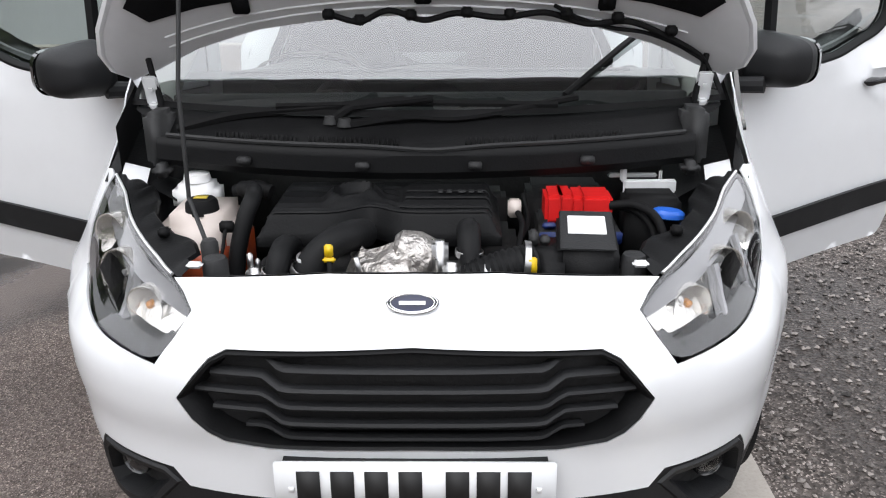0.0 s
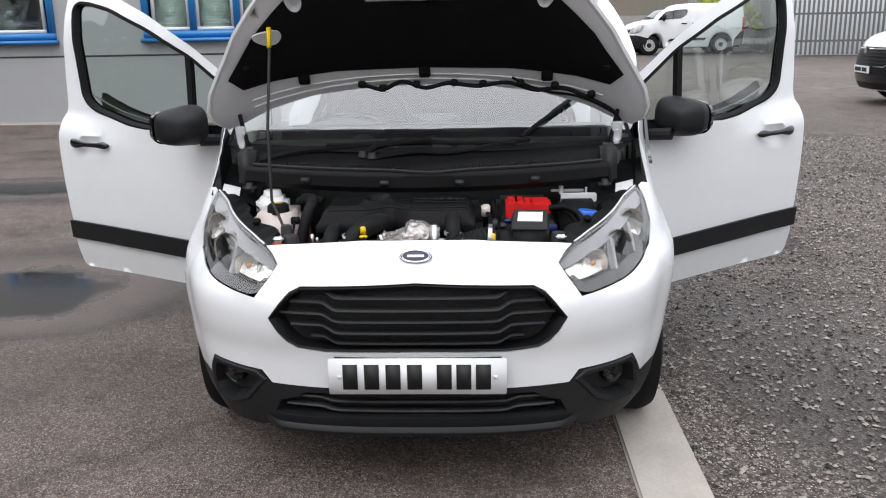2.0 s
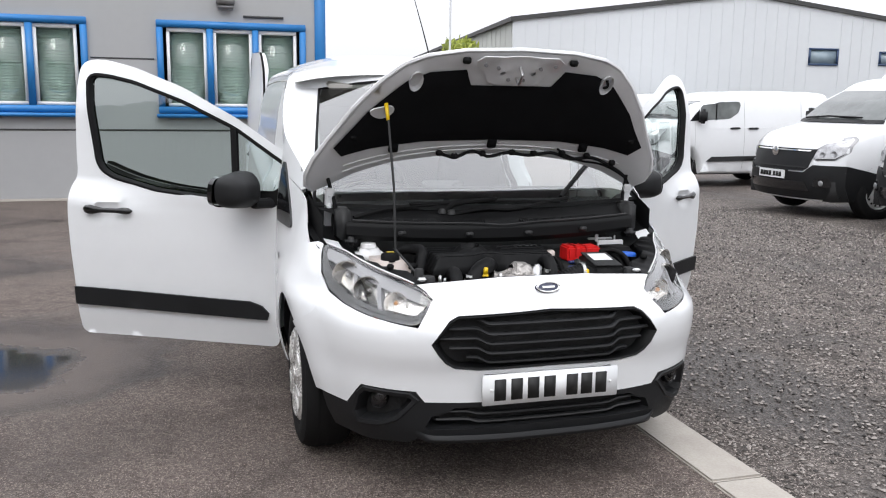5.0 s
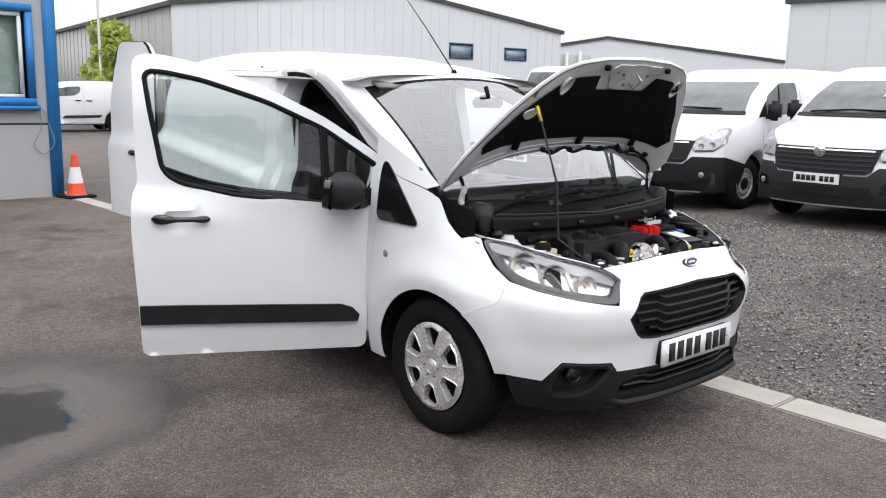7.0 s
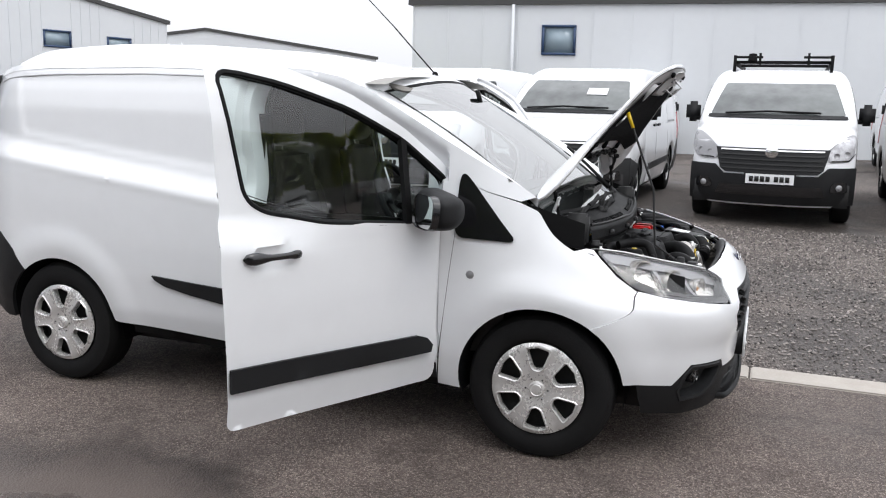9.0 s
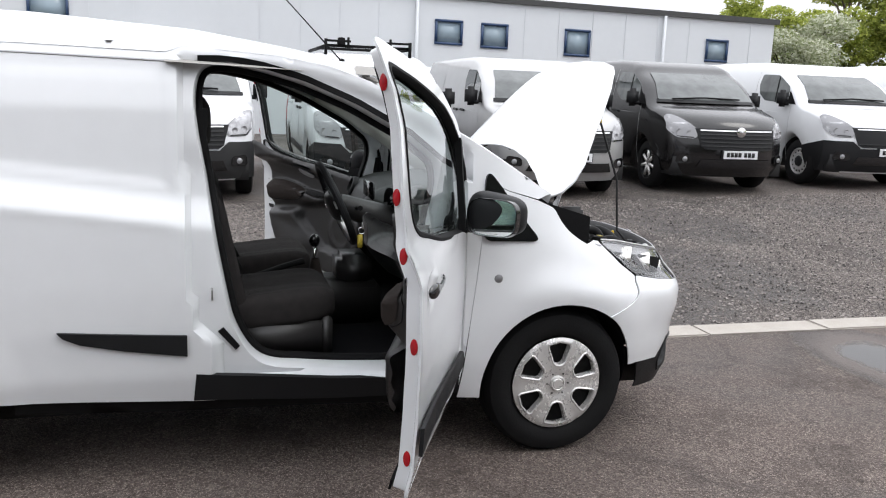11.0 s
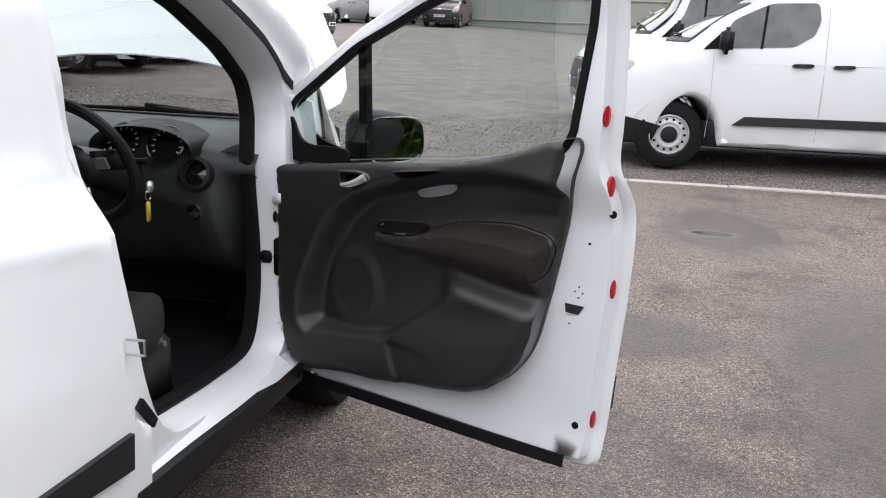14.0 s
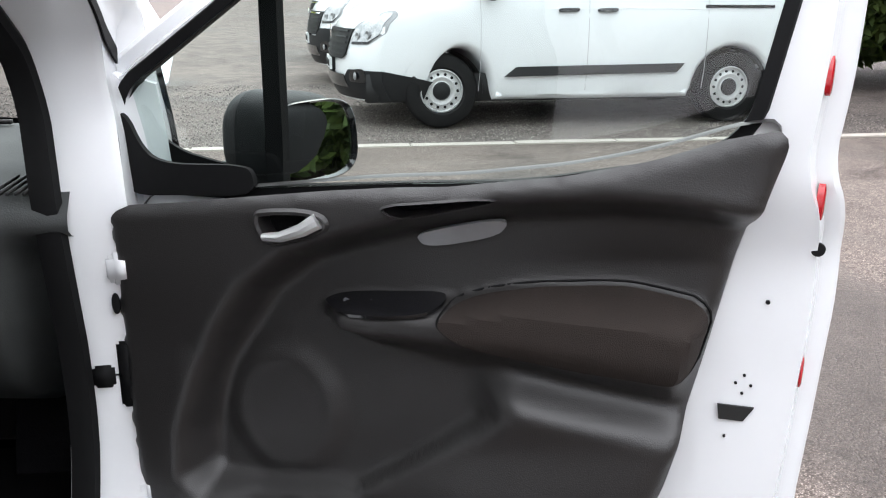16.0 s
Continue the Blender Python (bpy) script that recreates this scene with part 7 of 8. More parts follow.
# ---- open bonnet ----
def bz(x, y):
    """The closed bonnet's height."""
    return 0.842 + 0.30 * (y - 0.10) - 0.05 * (1 - smooth01((y - 0.08) / 0.10)) * 0.3 - 0.062 * (abs(x) / 0.72) ** 4


B_HALF = [(0, 0.095), (0.22, 0.108), (0.36, 0.145), (0.44, 0.190), (0.52, 0.270), (0.62, 0.39), (0.70, 0.52), (0.755, 0.62), (0.778, 0.70), (0.772, 0.765), (0.735, 0.81), (0.66, 0.785), (0.56, 0.735), (0.40, 0.682), (0.20, 0.650), (0, 0.640)]
b_out = both(B_HALF)
HINGE = Vector((0, 0.8925, 1.036))
swing = Matrix.Translation(HINGE) @ pose(0, 0, 0, -63.3, 0, 0) @ Matrix.Translation(-HINGE)


def bn(x, y, o=0.0):
    x, y = 1.025 * x, y - 0.030 * smooth01((0.5 - y) / 0.25) + 0.012 * smooth01((0.16 - y) / 0.08)
    dzdx = (bz(x + 0.01, y) - bz(x - 0.01, y)) / 0.02
    return Vector((x, y, bz(x, y))) + o * Vector((-dzdx, -0.30, 1)).normalized()


bm = sheet(b_out, [], bn, 0.04, 0.0)
ring = dense(b_out, 0.04)
ripple([ring, inset2(ring, -0.002), inset2(ring, 0.004), inset2(ring, 0.022)], lambda k, p: bn(p[0], p[1], (0, -0.006, -0.014, -0.012)[k]), bm)
bonnet = part("bonnet", bm, "paint", van, "white bonnet propped open")
bonnet.matrix_basis = swing
felt_half = [(0, 0.275), (0.165, 0.275), (0.185, 0.235), (0.20, 0.200), (0.34, 0.215), (0.42, 0.255), (0.56, 0.39), (0.678, 0.551), (0.638, 0.606), (0.52, 0.577), (0.30, 0.547), (0, 0.537)]
felt_out = both(felt_half)
bm = sheet(inset2(b_out, 0.012), [], lambda x, y: bn(x, y, -0.016 - 0.010 * smooth01(seg_dist((x, y), b_out + b_out[:1]) / 0.06)), 0.03, flip=True)
part("bonnet_frame", bm, "frame", bonnet, "bare silver-white inner frame")


def notch(cx, cy, w, h):
    return [(cx + w * math.cos(a), cy + h * math.sin(a)) for a in np.linspace(0, 2 * math.pi, 21)[:-1]]


holes = [notch(g * 0.392, 0.250, 0.026, 0.044) for g in (-1, 1)]
bm = sheet(felt_out, holes, lambda x, y: bn(x, y, -0.030 - 0.012 * smooth01(seg_dist((x, y), felt_out + felt_out[:1]) / 0.05)), 0.03, 0.0, flip=True)
part("sound_pad", bm, "felt", bonnet, "black felt sound pad")
for g in (-1, 1):
    bm = ripple([notch(g * 0.392, 0.250, 0.027 * q, 0.045 * q) for q in (1.0, 0.93, 0.80)], lambda k, p: bn(p[0], p[1], -(0.044, 0.042, 0.026)[k]))
    part("pad_opening", bm, "frame", bonnet)
bm = tube(curve([bn(0.390, 0.232, -0.032), bn(0.396, 0.25, -0.045), bn(0.391, 0.272, -0.032)]), 0.006, 6)
part("prop_socket", bm, "seal", bonnet)
# striker plate at the front
pl_out = both([(0, 0.115), (0.15, 0.125), (0.175, 0.150), (0.165, 0.185), (0.13, 0.205), (0.105, 0.255), (0, 0.262)])
bm = sheet(pl_out, [notch(g * 0.062, 0.200, 0.010, 0.010) for g in (-1, 1)], lambda x, y: bn(x, y, -0.034 - 0.012 * smooth01((0.10 - abs(x)) / 0.03) * smooth01((y - 0.15) / 0.03) + 0.006 * math.sin(abs(x) * 60) * 0.4), 0.02, 0.003, flip=True)
sp = part("striker_plate", bm, "frame", bonnet, "pressed silver striker plate")
part("bonnet_striker", tube([bn(0.0, 0.170, -0.045), bn(0.0, 0.172, -0.085), bn(0.0, 0.222, -0.085), bn(0.0, 0.224, -0.045)], 0.0055, 8), "steel", sp)
for x, y in ((-0.085, 0.175), (0.085, 0.175), (-0.14, 0.160), (0.14, 0.160), (-0.03, 0.232), (0.03, 0.232)):
    part("plate_bolt", lathe([(0, 0.004), (0.007, 0.003), (0.008, -0.004)], 10, m=Matrix.Translation(bn(x, y, -0.047)) @ pose(0, 0, 0, 0, 90, 0)), "steel_wheel", sp)
for x, y in ((-0.215, 0.150), (0.215, 0.150), (-0.60, 0.50), (0.615, 0.52)):
    part("rubber_stop", boxes(((-0.016, -0.012, -0.012), (0.016, 0.012, 0.004)), bevel=0.004), "seal", bonnet, "black rubber stop").matrix_basis = Matrix.Translation(bn(x, y, -0.030))
for x in (-0.42, 0.0, 0.42):
    part("pad_tab", boxes(((-0.020, -0.024, -0.010), (0.020, 0.024, 0.006)), bevel=0.004), "felt", bonnet).matrix_basis = Matrix.Translation(bn(x, 0.552 + 0.05 * abs(x), -0.030))
for k, (y0, y1) in enumerate(((0.572, 0.665), (0.595, 0.700))):
    bm = tube([bn(x, y0 + (y1 - y0) * (abs(x) / 0.62) ** 2, -0.026) for x in np.linspace(-0.62, 0.62, 25)], 0.004, 5)
    part("frame_rib", bm, "frame", bonnet)
# rod bracket, washer hose along the rear edge
bm = sheet(rounded([(-0.570, 0.372), (-0.452, 0.352), (-0.462, 0.402), (-0.52, 0.415)], passes=1), [], lambda x, y: bn(x, y, -0.044), 0.03, 0.006, flip=True)
part("rod_bracket", bm, "frame", bonnet, "silver stay bracket")
rr = random.Random(5)
hp = [(x, y + 0.022 + 0.03 * max(0, x)) for x, y in [(-0.22, 0.580), (-0.15, 0.600), (-0.08, 0.570), (0.0, 0.596), (0.08, 0.578), (0.18, 0.585), (0.28, 0.572), (0.38, 0.598), (0.48, 0.590), (0.58, 0.625), (0.66, 0.675), (0.70, 0.72)]]
part("washer_hose", tube(curve([bn(x, y, -0.042 - 0.006 * (i % 2)) for i, (x, y) in enumerate(hp)]), 0.0075, 7), "seal", bonnet, "black washer hose")
hp2 = [(x, y + 0.03) for x, y in [(0.30, 0.545), (0.36, 0.585), (0.44, 0.615), (0.52, 0.625), (0.60, 0.655), (0.68, 0.70)]]
part("washer_hose", tube(curve([bn(x, y, -0.046) for x, y in hp2]), 0.005, 6), "seal", bonnet)
for x, y in ((-0.22, 0.58), (-0.15, 0.60), (-0.03, 0.585), (0.10, 0.578), (0.20, 0.585), (0.33, 0.582), (0.45, 0.592), (0.58, 0.625)):
    part("hose_clip", boxes(((-0.014, -0.011, -0.014), (0.014, 0.011, 0.008)), bevel=0.004), "seal", bonnet).matrix_basis = Matrix.Translation(bn(x, y + 0.022, -0.040))
# stay rod, hinge arms
foot, head = Vector((-0.428, 0.240, 0.815)), Vector((-0.500, 0.490, 1.450))
part("rod_foot", lathe([(0.0, 0.03), (0.014, 0.028), (0.018, 0.02), (0.019, -0.07)], 16, m=Matrix.Translation(foot) @ pose(0, 0, 0, 0, -90, 0)), "plastic_grey", van, "black rubber foot of the stay")
part("stay_rod", tube([foot, foot + Vector((-0.066, 0.105, 0.085)), foot.lerp(head, 0.5) + Vector((-0.032, 0.0, 0)), head.lerp(foot, 0.06)], 0.0048, 8), "plastic_grey", van, "thin black bonnet stay")
part("rod_grip", tube([head.lerp(foot, 0.10) + Vector((-0.004, 0, 0)), head], [0.007, 0.0085], 8), "yellow", van, "yellow rod grip")
for g in (-1, 1):
    bm = boxes(((-0.020, -0.005, -0.10), (0.020, 0.005, 0.075)), ((-0.012, -0.016, -0.02), (0.012, 0.010, 0.006)), ((-0.010, -0.010, 0.03), (0.010, 0.0, 0.05)), bevel=0.005)
    bmesh.ops.transform(bm, matrix=pose(g * 0.685, 0.745, 1.030, 18, 0, 0), verts=bm.verts)
    part("bonnet_hinge", bm, "paint", van, "white bonnet hinge")
    bm = boxes(((g * 0.655 - 0.005, 0.690, 0.90), (g * 0.655 + 0.005, 0.705, 1.00)), ((g * 0.660 - 0.010, 0.688, 0.955), (g * 0.660 + 0.010, 0.70, 0.975)), bevel=0.003)
    part("hinge_bracket", bm, "paint", van)
    bm = tube(curve([(g * 0.665, 0.70, 0.90), (g * 0.675, 0.715, 0.96), (g * 0.665, 0.73, 1.03), (g * 0.680, 0.74, 1.10), (g * 0.69, 0.75, 1.14)]), 0.008, 7)
    part("hinge_wire", bm, "seal", van)

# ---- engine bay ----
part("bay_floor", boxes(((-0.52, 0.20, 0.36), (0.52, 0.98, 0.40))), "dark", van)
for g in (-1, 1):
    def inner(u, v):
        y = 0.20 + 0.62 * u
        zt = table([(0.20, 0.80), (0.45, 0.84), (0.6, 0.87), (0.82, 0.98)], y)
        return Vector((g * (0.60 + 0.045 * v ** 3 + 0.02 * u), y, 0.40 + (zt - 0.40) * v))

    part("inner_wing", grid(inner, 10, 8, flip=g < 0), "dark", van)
    bm = grid(lambda u, v: Vector((g * (0.575 + 0.185 * u + 0.03 * v), 0.55 + 0.27 * v, 0.845 + 0.075 * v + 0.035 * u - 0.03 * smooth01((0.3 - u) / 0.3))), 6, 6, flip=g < 0)
    part("wing_ledge", bm, "bay_plastic", van, "black inner wing ledge")
    bm = grid(lambda u, v: Vector((g * (0.660 + 0.060 * u + 0.01 * v), 0.550 + 0.065 * v, 0.872 + 0.022 * v + 0.015 * u)), 4, 4, flip=g < 0)
    part("wing_flange", bm, "paint", van, "white wing flange")
    bm = grid(lambda u, v: Vector((g * (0.735 + 0.025 * u), 0.60 + 0.24 * u, 0.86 + 0.02 * u + (0.14 + 0.05 * u) * v)), 5, 5, flip=g < 0)
    part("wing_gusset", bm, "seal", van)
    # ragged plastic cover behind the lamp, and satin tubes for the lens's top-edge shine
    ragged = [(0.0, 0.440, 0.165), (0.07, 0.458, 0.195), (0.10, 0.446, 0.235), (0.22, 0.479, 0.300), (0.25, 0.520, 0.312), (0.40, 0.560, 0.350), (0.42, 0.592, 0.405), (0.56, 0.600, 0.470), (0.60, 0.635, 0.553), (0.75, 0.655, 0.560), (0.80, 0.700, 0.600), (1.0, 0.745, 0.630)]

    def lamp_edge(u, o=0.0):
        s = 0.47 + 0.465 * u
        (s, z), = lw([(s, table([(0.47, 0.803), (0.545, 0.824), (0.678, 0.854), (0.80, 0.882), (0.935, 0.899)], s))])
        return skin(g * s, z, o)

    def shroud(u, v):
        a = lamp_edge(u, -0.004)
        b = Vector((g * table([(p, q) for p, q, r in ragged], u), table([(p, r) for p, q, r in ragged], u), 0.818 + 0.075 * u + 0.004 * math.sin(50 * u)))
        return a.lerp(b, v) - Vector((0, 0, 0.010 * smooth01((v - 0.96) / 0.04)))

    part("lamp_shroud", grid(shroud, 60, 8, flip=g > 0), "bay_plastic", van, "dark plastic cover behind the lamp")
    part("lamp_edge_strip", tube([lamp_edge(u, 0.002) + Vector((0, 0, 0.003)) for u in np.linspace(0.03, 0.97, 24)], 0.0035, 6), "satin", van)
    part("shroud_stud", boxes(((g * 0.53 - 0.012, 0.262, 0.838), (g * 0.53 + 0.012, 0.284, 0.858)), bevel=0.004), "seal", van)


def slam(u, v):
    s = (2 * u - 1) * 0.45
    q = skin(s, 0.800)
    zt = table([(0, 0.828), (0.17, 0.827), (0.32, 0.819), (0.42, 0.811), (0.46, 0.805)], abs(s))
    p = skin(s, zt)
    return p + Vector((0, 0.002 + 0.035 * v, 0.004 - 0.05 * v * v))


part("slam_panel", grid(slam, 40, 6), "plastic_grey", van, "black rubber strip along the slam panel")
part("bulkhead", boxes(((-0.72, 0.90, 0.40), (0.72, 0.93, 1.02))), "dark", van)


def scuttle(u, v):
    x = (2 * u - 1) * (0.64 + 0.095 * smooth01((v - 0.45) / 0.5))
    k = (abs(x) / 0.735) ** 2
    prof = [(0.0, 0.885, 0.535), (0.10, 0.905, 0.520), (0.30, 0.945, 0.520), (0.36, 0.962, 0.530), (0.42, 0.958, 0.545), (0.60, 0.978, 0.585), (0.85, 1.000, 0.622), (1.0, 1.010, 0.640)]
    z, y = table([(a, b) for a, b, c in prof], v), table([(a, c) for a, b, c in prof], v)
    return Vector((x, y + 0.115 * k * v + 0.085 * k * (1 - v), z + (0.030 - 0.020 * v) * k - 0.01 * math.exp(-((x - 0.02) / 0.10) ** 2) * smooth01(1 - abs(v - 0.38) / 0.08)))


bm = grid(scuttle, 44, 30)
sc = part("scuttle_panel", bm, "bay_plastic", van, "black plastic scuttle panel below the windscreen")
part("scuttle_lip", tube([scuttle(u, 0.37) + Vector((0, -0.002, 0.004)) for u in np.linspace(0.02, 0.98, 40)], 0.006, 6), "plastic_grey", sc)
bm = bmesh.new()
for x0, x1 in ((-0.50, -0.30), (-0.27, -0.06), (0.10, 0.27), (0.30, 0.47)):
    for x in np.arange(x0, x1, 0.011):
        u = (x / 0.645 + 1) / 2
        tube([scuttle(u, 0.44) + Vector((0, 0, 0.004)), scuttle(u, 0.52) + Vector((0, 0, 0.006))], 0.003, 4, bm)
for g in (-1, 1):
    part("scuttle_end", boxes(((g * 0.625 - 0.022, 0.545, 0.885), (g * 0.625 + 0.022, 0.60, 0.918)), ((g * 0.645 - 0.028, 0.60, 0.90), (g * 0.645 + 0.028, 0.70, 1.03)), bevel=0.012), "plastic_grey", sc)
ob = part("scuttle_vent", bm, "seal", sc, "fine vent slats")
ob["kind"] = "stuff"
for x in (-0.42, -0.14, 0.12, 0.38):
    part("scuttle_clip", boxes(((-0.016, -0.010, -0.008), (0.016, 0.010, 0.010)), bevel=0.003), "plastic_grey", sc).matrix_basis = Matrix.Translation(scuttle((x / 0.64 + 1) / 2, 0.16) + Vector((0, -0.008, 0.004)))
for piv, mid, end, blade in (((-0.225, 0.632, 0.998), (-0.14, 0.635, 1.040), (0.02, 0.650, 1.054), ((-0.36, 0.660, 1.034), (0.32, 0.660, 1.034))), ((-0.19, 0.618, 0.995), (0.10, 0.625, 1.012), (0.37, 0.685, 1.048), ((0.34, 0.690, 1.052), (0.66, 0.99, 1.235)))):
    p, q, e = Vector(piv), Vector(mid), Vector(end)
    w = part("wiper_arm", tube(curve([p, p.lerp(q, 0.5) + Vector((0, 0, 0.012)), q, e]), [0.012] * 7 + [0.009] * 12, 7), "seal", van, "black wiper arm")
    part("wiper_pivot", lathe([(0, 0.02), (0.014, 0.018), (0.020, 0.0)], 14, m=Matrix.Translation(p) @ pose(0, 0, 0, 0, -90, 0)), "plastic_grey", w)
    a, b = Vector(blade[0]), Vector(blade[1])
    part("wiper_blade", tube([a, a.lerp(b, 0.5) + Vector((0, 0, 0.006)), b], 0.009, 6), "seal", w)
part("wiper_linkage", tube(curve([(-0.60, 0.64, 0.985), (-0.45, 0.665, 1.015), (-0.25, 0.66, 1.03), (-0.05, 0.68, 1.045)]), 0.012, 6), "seal", van)


# engine cover
def cover(u, v):
    x, y = -0.350 + 0.525 * u, 0.318 + 0.30 * v
    e = min(smooth01(u / 0.06), smooth01((1 - u) / 0.06), smooth01(v / 0.07), smooth01((1 - v) / 0.05))
    z = 0.818 + 0.046 * e - 0.004 * v
    if x < -0.02:
        z += 0.004 * (1 if math.sin(y * 140) > 0.2 else 0) * smooth01((0.13 - abs(y - 0.47)) / 0.02) * smooth01((-0.05 - x) / 0.02)
    d = math.hypot(x + 0.155, (y - 0.45) * 0.8)
    z += 0.022 * smooth01((0.075 - d) / 0.03) - 0.022 * smooth01((0.045 - d) / 0.01)
    z += 0.010 * smooth01((x + 0.05) / 0.02) * smooth01((y - 0.40) / 0.02) * smooth01((0.56 - y) / 0.02) * smooth01((0.16 - x) / 0.02)
    notchd = 0.05 * math.exp(-((x + 0.11) / 0.05) ** 2)
    return Vector((x, y + notchd * (1 - v), z))


bm = grid(cover, 70, 44)
r = bmesh.ops.extrude_edge_only(bm, edges=[e for e in bm.edges if len(e.link_faces) == 1])
for v in r["geom"]:
    if isinstance(v, bmesh.types.BMVert):
        v.co.z -= 0.022
        v.co.y += 0.004
engine = part("engine_cover", bm, "bay_plastic", van, "black ribbed plastic engine cover", sharp=50)
bm = lathe([(0.0, 0.018), (0.030, 0.016), (0.036, 0.010), (0.038, -0.02)], 24, m=pose(-0.155, 0.45, 0.853, 0, -90, 0))
part("oil_cap", bm, "bay_plastic", engine, "black oil filler cap")
for v0, u0, u1 in ((0.20, 0.58, 0.96), (0.34, 0.60, 0.96), (0.52, 0.60, 0.96), (0.09, 0.04, 0.96)):
    part("cover_rib", tube([cover(q, v0) + Vector((0, 0, 0.002)) for q in np.linspace(u0, u1, 30)], 0.0035, 6), "bay_plastic", engine)
part("cap_mark", boxes(((-0.170, 0.440, 0.8715), (-0.140, 0.452, 0.8735)), bevel=0.001), "plastic_grey", engine)
for i, (x, w) in enumerate(((0.035, 0.012), (0.055, 0.012), (0.080, 0.018), (0.105, 0.012), (0.125, 0.012))):
    part("cover_bar", boxes(((x, 0.452, 0.876), (x + w, 0.476, 0.8785))), "plastic_grey", engine)
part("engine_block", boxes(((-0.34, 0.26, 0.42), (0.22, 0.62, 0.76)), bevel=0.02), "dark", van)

# coolant tank with cap and level, washer neck
bm = boxes(((-0.590, 0.365, 0.70), (-0.410, 0.560, 0.846)), bevel=0.03)
tank = part("coolant_tank", bm, "tank", van, "cloudy plastic coolant tank")
part("coolant", boxes(((-0.592, 0.362, 0.62), (-0.408, 0.562, 0.802)), bevel=0.03), "coolant", tank, "orange coolant level")
part("tank_cap", lathe([(0, 0.030), (0.030, 0.028), (0.036, 0.020), (0.038, -0.004)], 24, m=pose(-0.495, 0.430, 0.845, 0, -90, 0)), "seal", tank, "black screw cap")
part("cap_mark", boxes(((-0.510, 0.420, 0.8755), (-0.480, 0.440, 0.877))), "yellow_tag", tank)
part("brake_reservoir", boxes(((-0.605, 0.545, 0.80), (-0.495, 0.630, 0.868)), bevel=0.015), "label", van, "white brake fluid reservoir")
part("reservoir_neck", lathe([(0, 0.02), (0.03, 0.018), (0.034, 0.0)], 18, m=pose(-0.55, 0.59, 0.870, 0, -90, 0)), "label", van)
part("filler_neck", lathe([(0, 0.03), (0.024, 0.028), (0.028, 0.01), (0.022, -0.03)], 16, m=pose(-0.60, 0.615, 0.905, 0, -70, 0)), "seal", van)
part("filler_cap_mark", boxes(((-0.615, 0.600, 0.930), (-0.575, 0.625, 0.938)), bevel=0.003), "yellow_tag", van, "yellow marked filler cap")
part("sensor_plug", boxes(((-0.438, 0.350, 0.818), (-0.408, 0.368, 0.842)), bevel=0.003), "seal", tank)


def hose(name, pts, r, material="seal", label="", parent=van, ribs=False):
    c = curve(pts, 8)
    rs = [r * (1 + 0.10 * (i % 2)) for i in range(len(c))] if ribs else r
    return part(name, tube(c, rs, 12), material, parent, label)


hose("coolant_hose", [(-0.42, 0.51, 0.872), (-0.385, 0.47, 0.880), (-0.372, 0.40, 0.880), (-0.384, 0.37, 0.846), (-0.400, 0.35, 0.78), (-0.410, 0.33, 0.70)], 0.019, "bay_plastic", "thick black coolant hose")
hose("coolant_hose", [(-0.45, 0.56, 0.850), (-0.40, 0.545, 0.865), (-0.36, 0.535, 0.855)], 0.018)
hose("bay_cable", [(-0.425, 0.352, 0.825), (-0.428, 0.33, 0.79), (-0.41, 0.24, 0.775), (-0.33, 0.20, 0.76)], 0.004)
hose("turbo_hose", [(-0.275, 0.31, 0.80), (-0.280, 0.27, 0.815), (-0.285, 0.225, 0.80), (-0.290, 0.20, 0.745), (-0.29, 0.19, 0.68)], 0.025, "bay_plastic", "black turbo hose")
hose("turbo_hose", [(-0.12, 0.33, 0.825), (-0.145, 0.28, 0.835), (-0.185, 0.245, 0.825), (-0.220, 0.215, 0.785), (-0.225, 0.20, 0.72)], 0.033, "bay_plastic", "black turbo hose")
for x, y, z, r, tilt in ((-0.289, 0.208, 0.776, 0.030, -70), (-0.291, 0.205, 0.760, 0.029, -70), (-0.222, 0.212, 0.778, 0.038, -65), (-0.226, 0.207, 0.757, 0.038, -75), (0.104, 0.232, 0.815, 0.028, -85), (0.138, 0.185, 0.785, 0.034, 5), (0.218, 0.205, 0.805, 0.042, 5)):
    part("hose_clamp", lathe([(r, -0.007), (r * 1.04, -0.006), (r * 1.04, 0.006), (r, 0.007)], 24, m=pose(x, y, z, 0, tilt, 0)), "steel", van, "steel hose clamp")
part("hose_label", grid(lambda u, v: Vector((-0.212 + 0.0345 * math.cos(2.2 + 1.5 * u), 0.222 - 0.0345 * math.sin(2.2 + 1.5 * u), 0.792 + 0.024 * v)), 6, 2), "label", van, "white hose label")
part("dipstick", boxes(((-0.186, 0.196, 0.818), (-0.168, 0.204, 0.846)), ((-0.190, 0.194, 0.808), (-0.164, 0.206, 0.818)), bevel=0.003), "yellow", van, "yellow dipstick handle")
part("dipstick_tube", tube([(-0.177, 0.20, 0.81), (-0.177, 0.21, 0.70)], 0.006, 8), "bay_plastic", van)
part("dipstick", boxes(((0.217, 0.165, 0.790), (0.237, 0.176, 0.828)), bevel=0.003), "yellow", van, "yellow dipstick handle")
part("starter_bolt", boxes(((-0.352, 0.23, 0.775), (-0.340, 0.242, 0.815)), ((-0.334, 0.225, 0.78), (-0.324, 0.235, 0.805)), bevel=0.003), "steel", van)


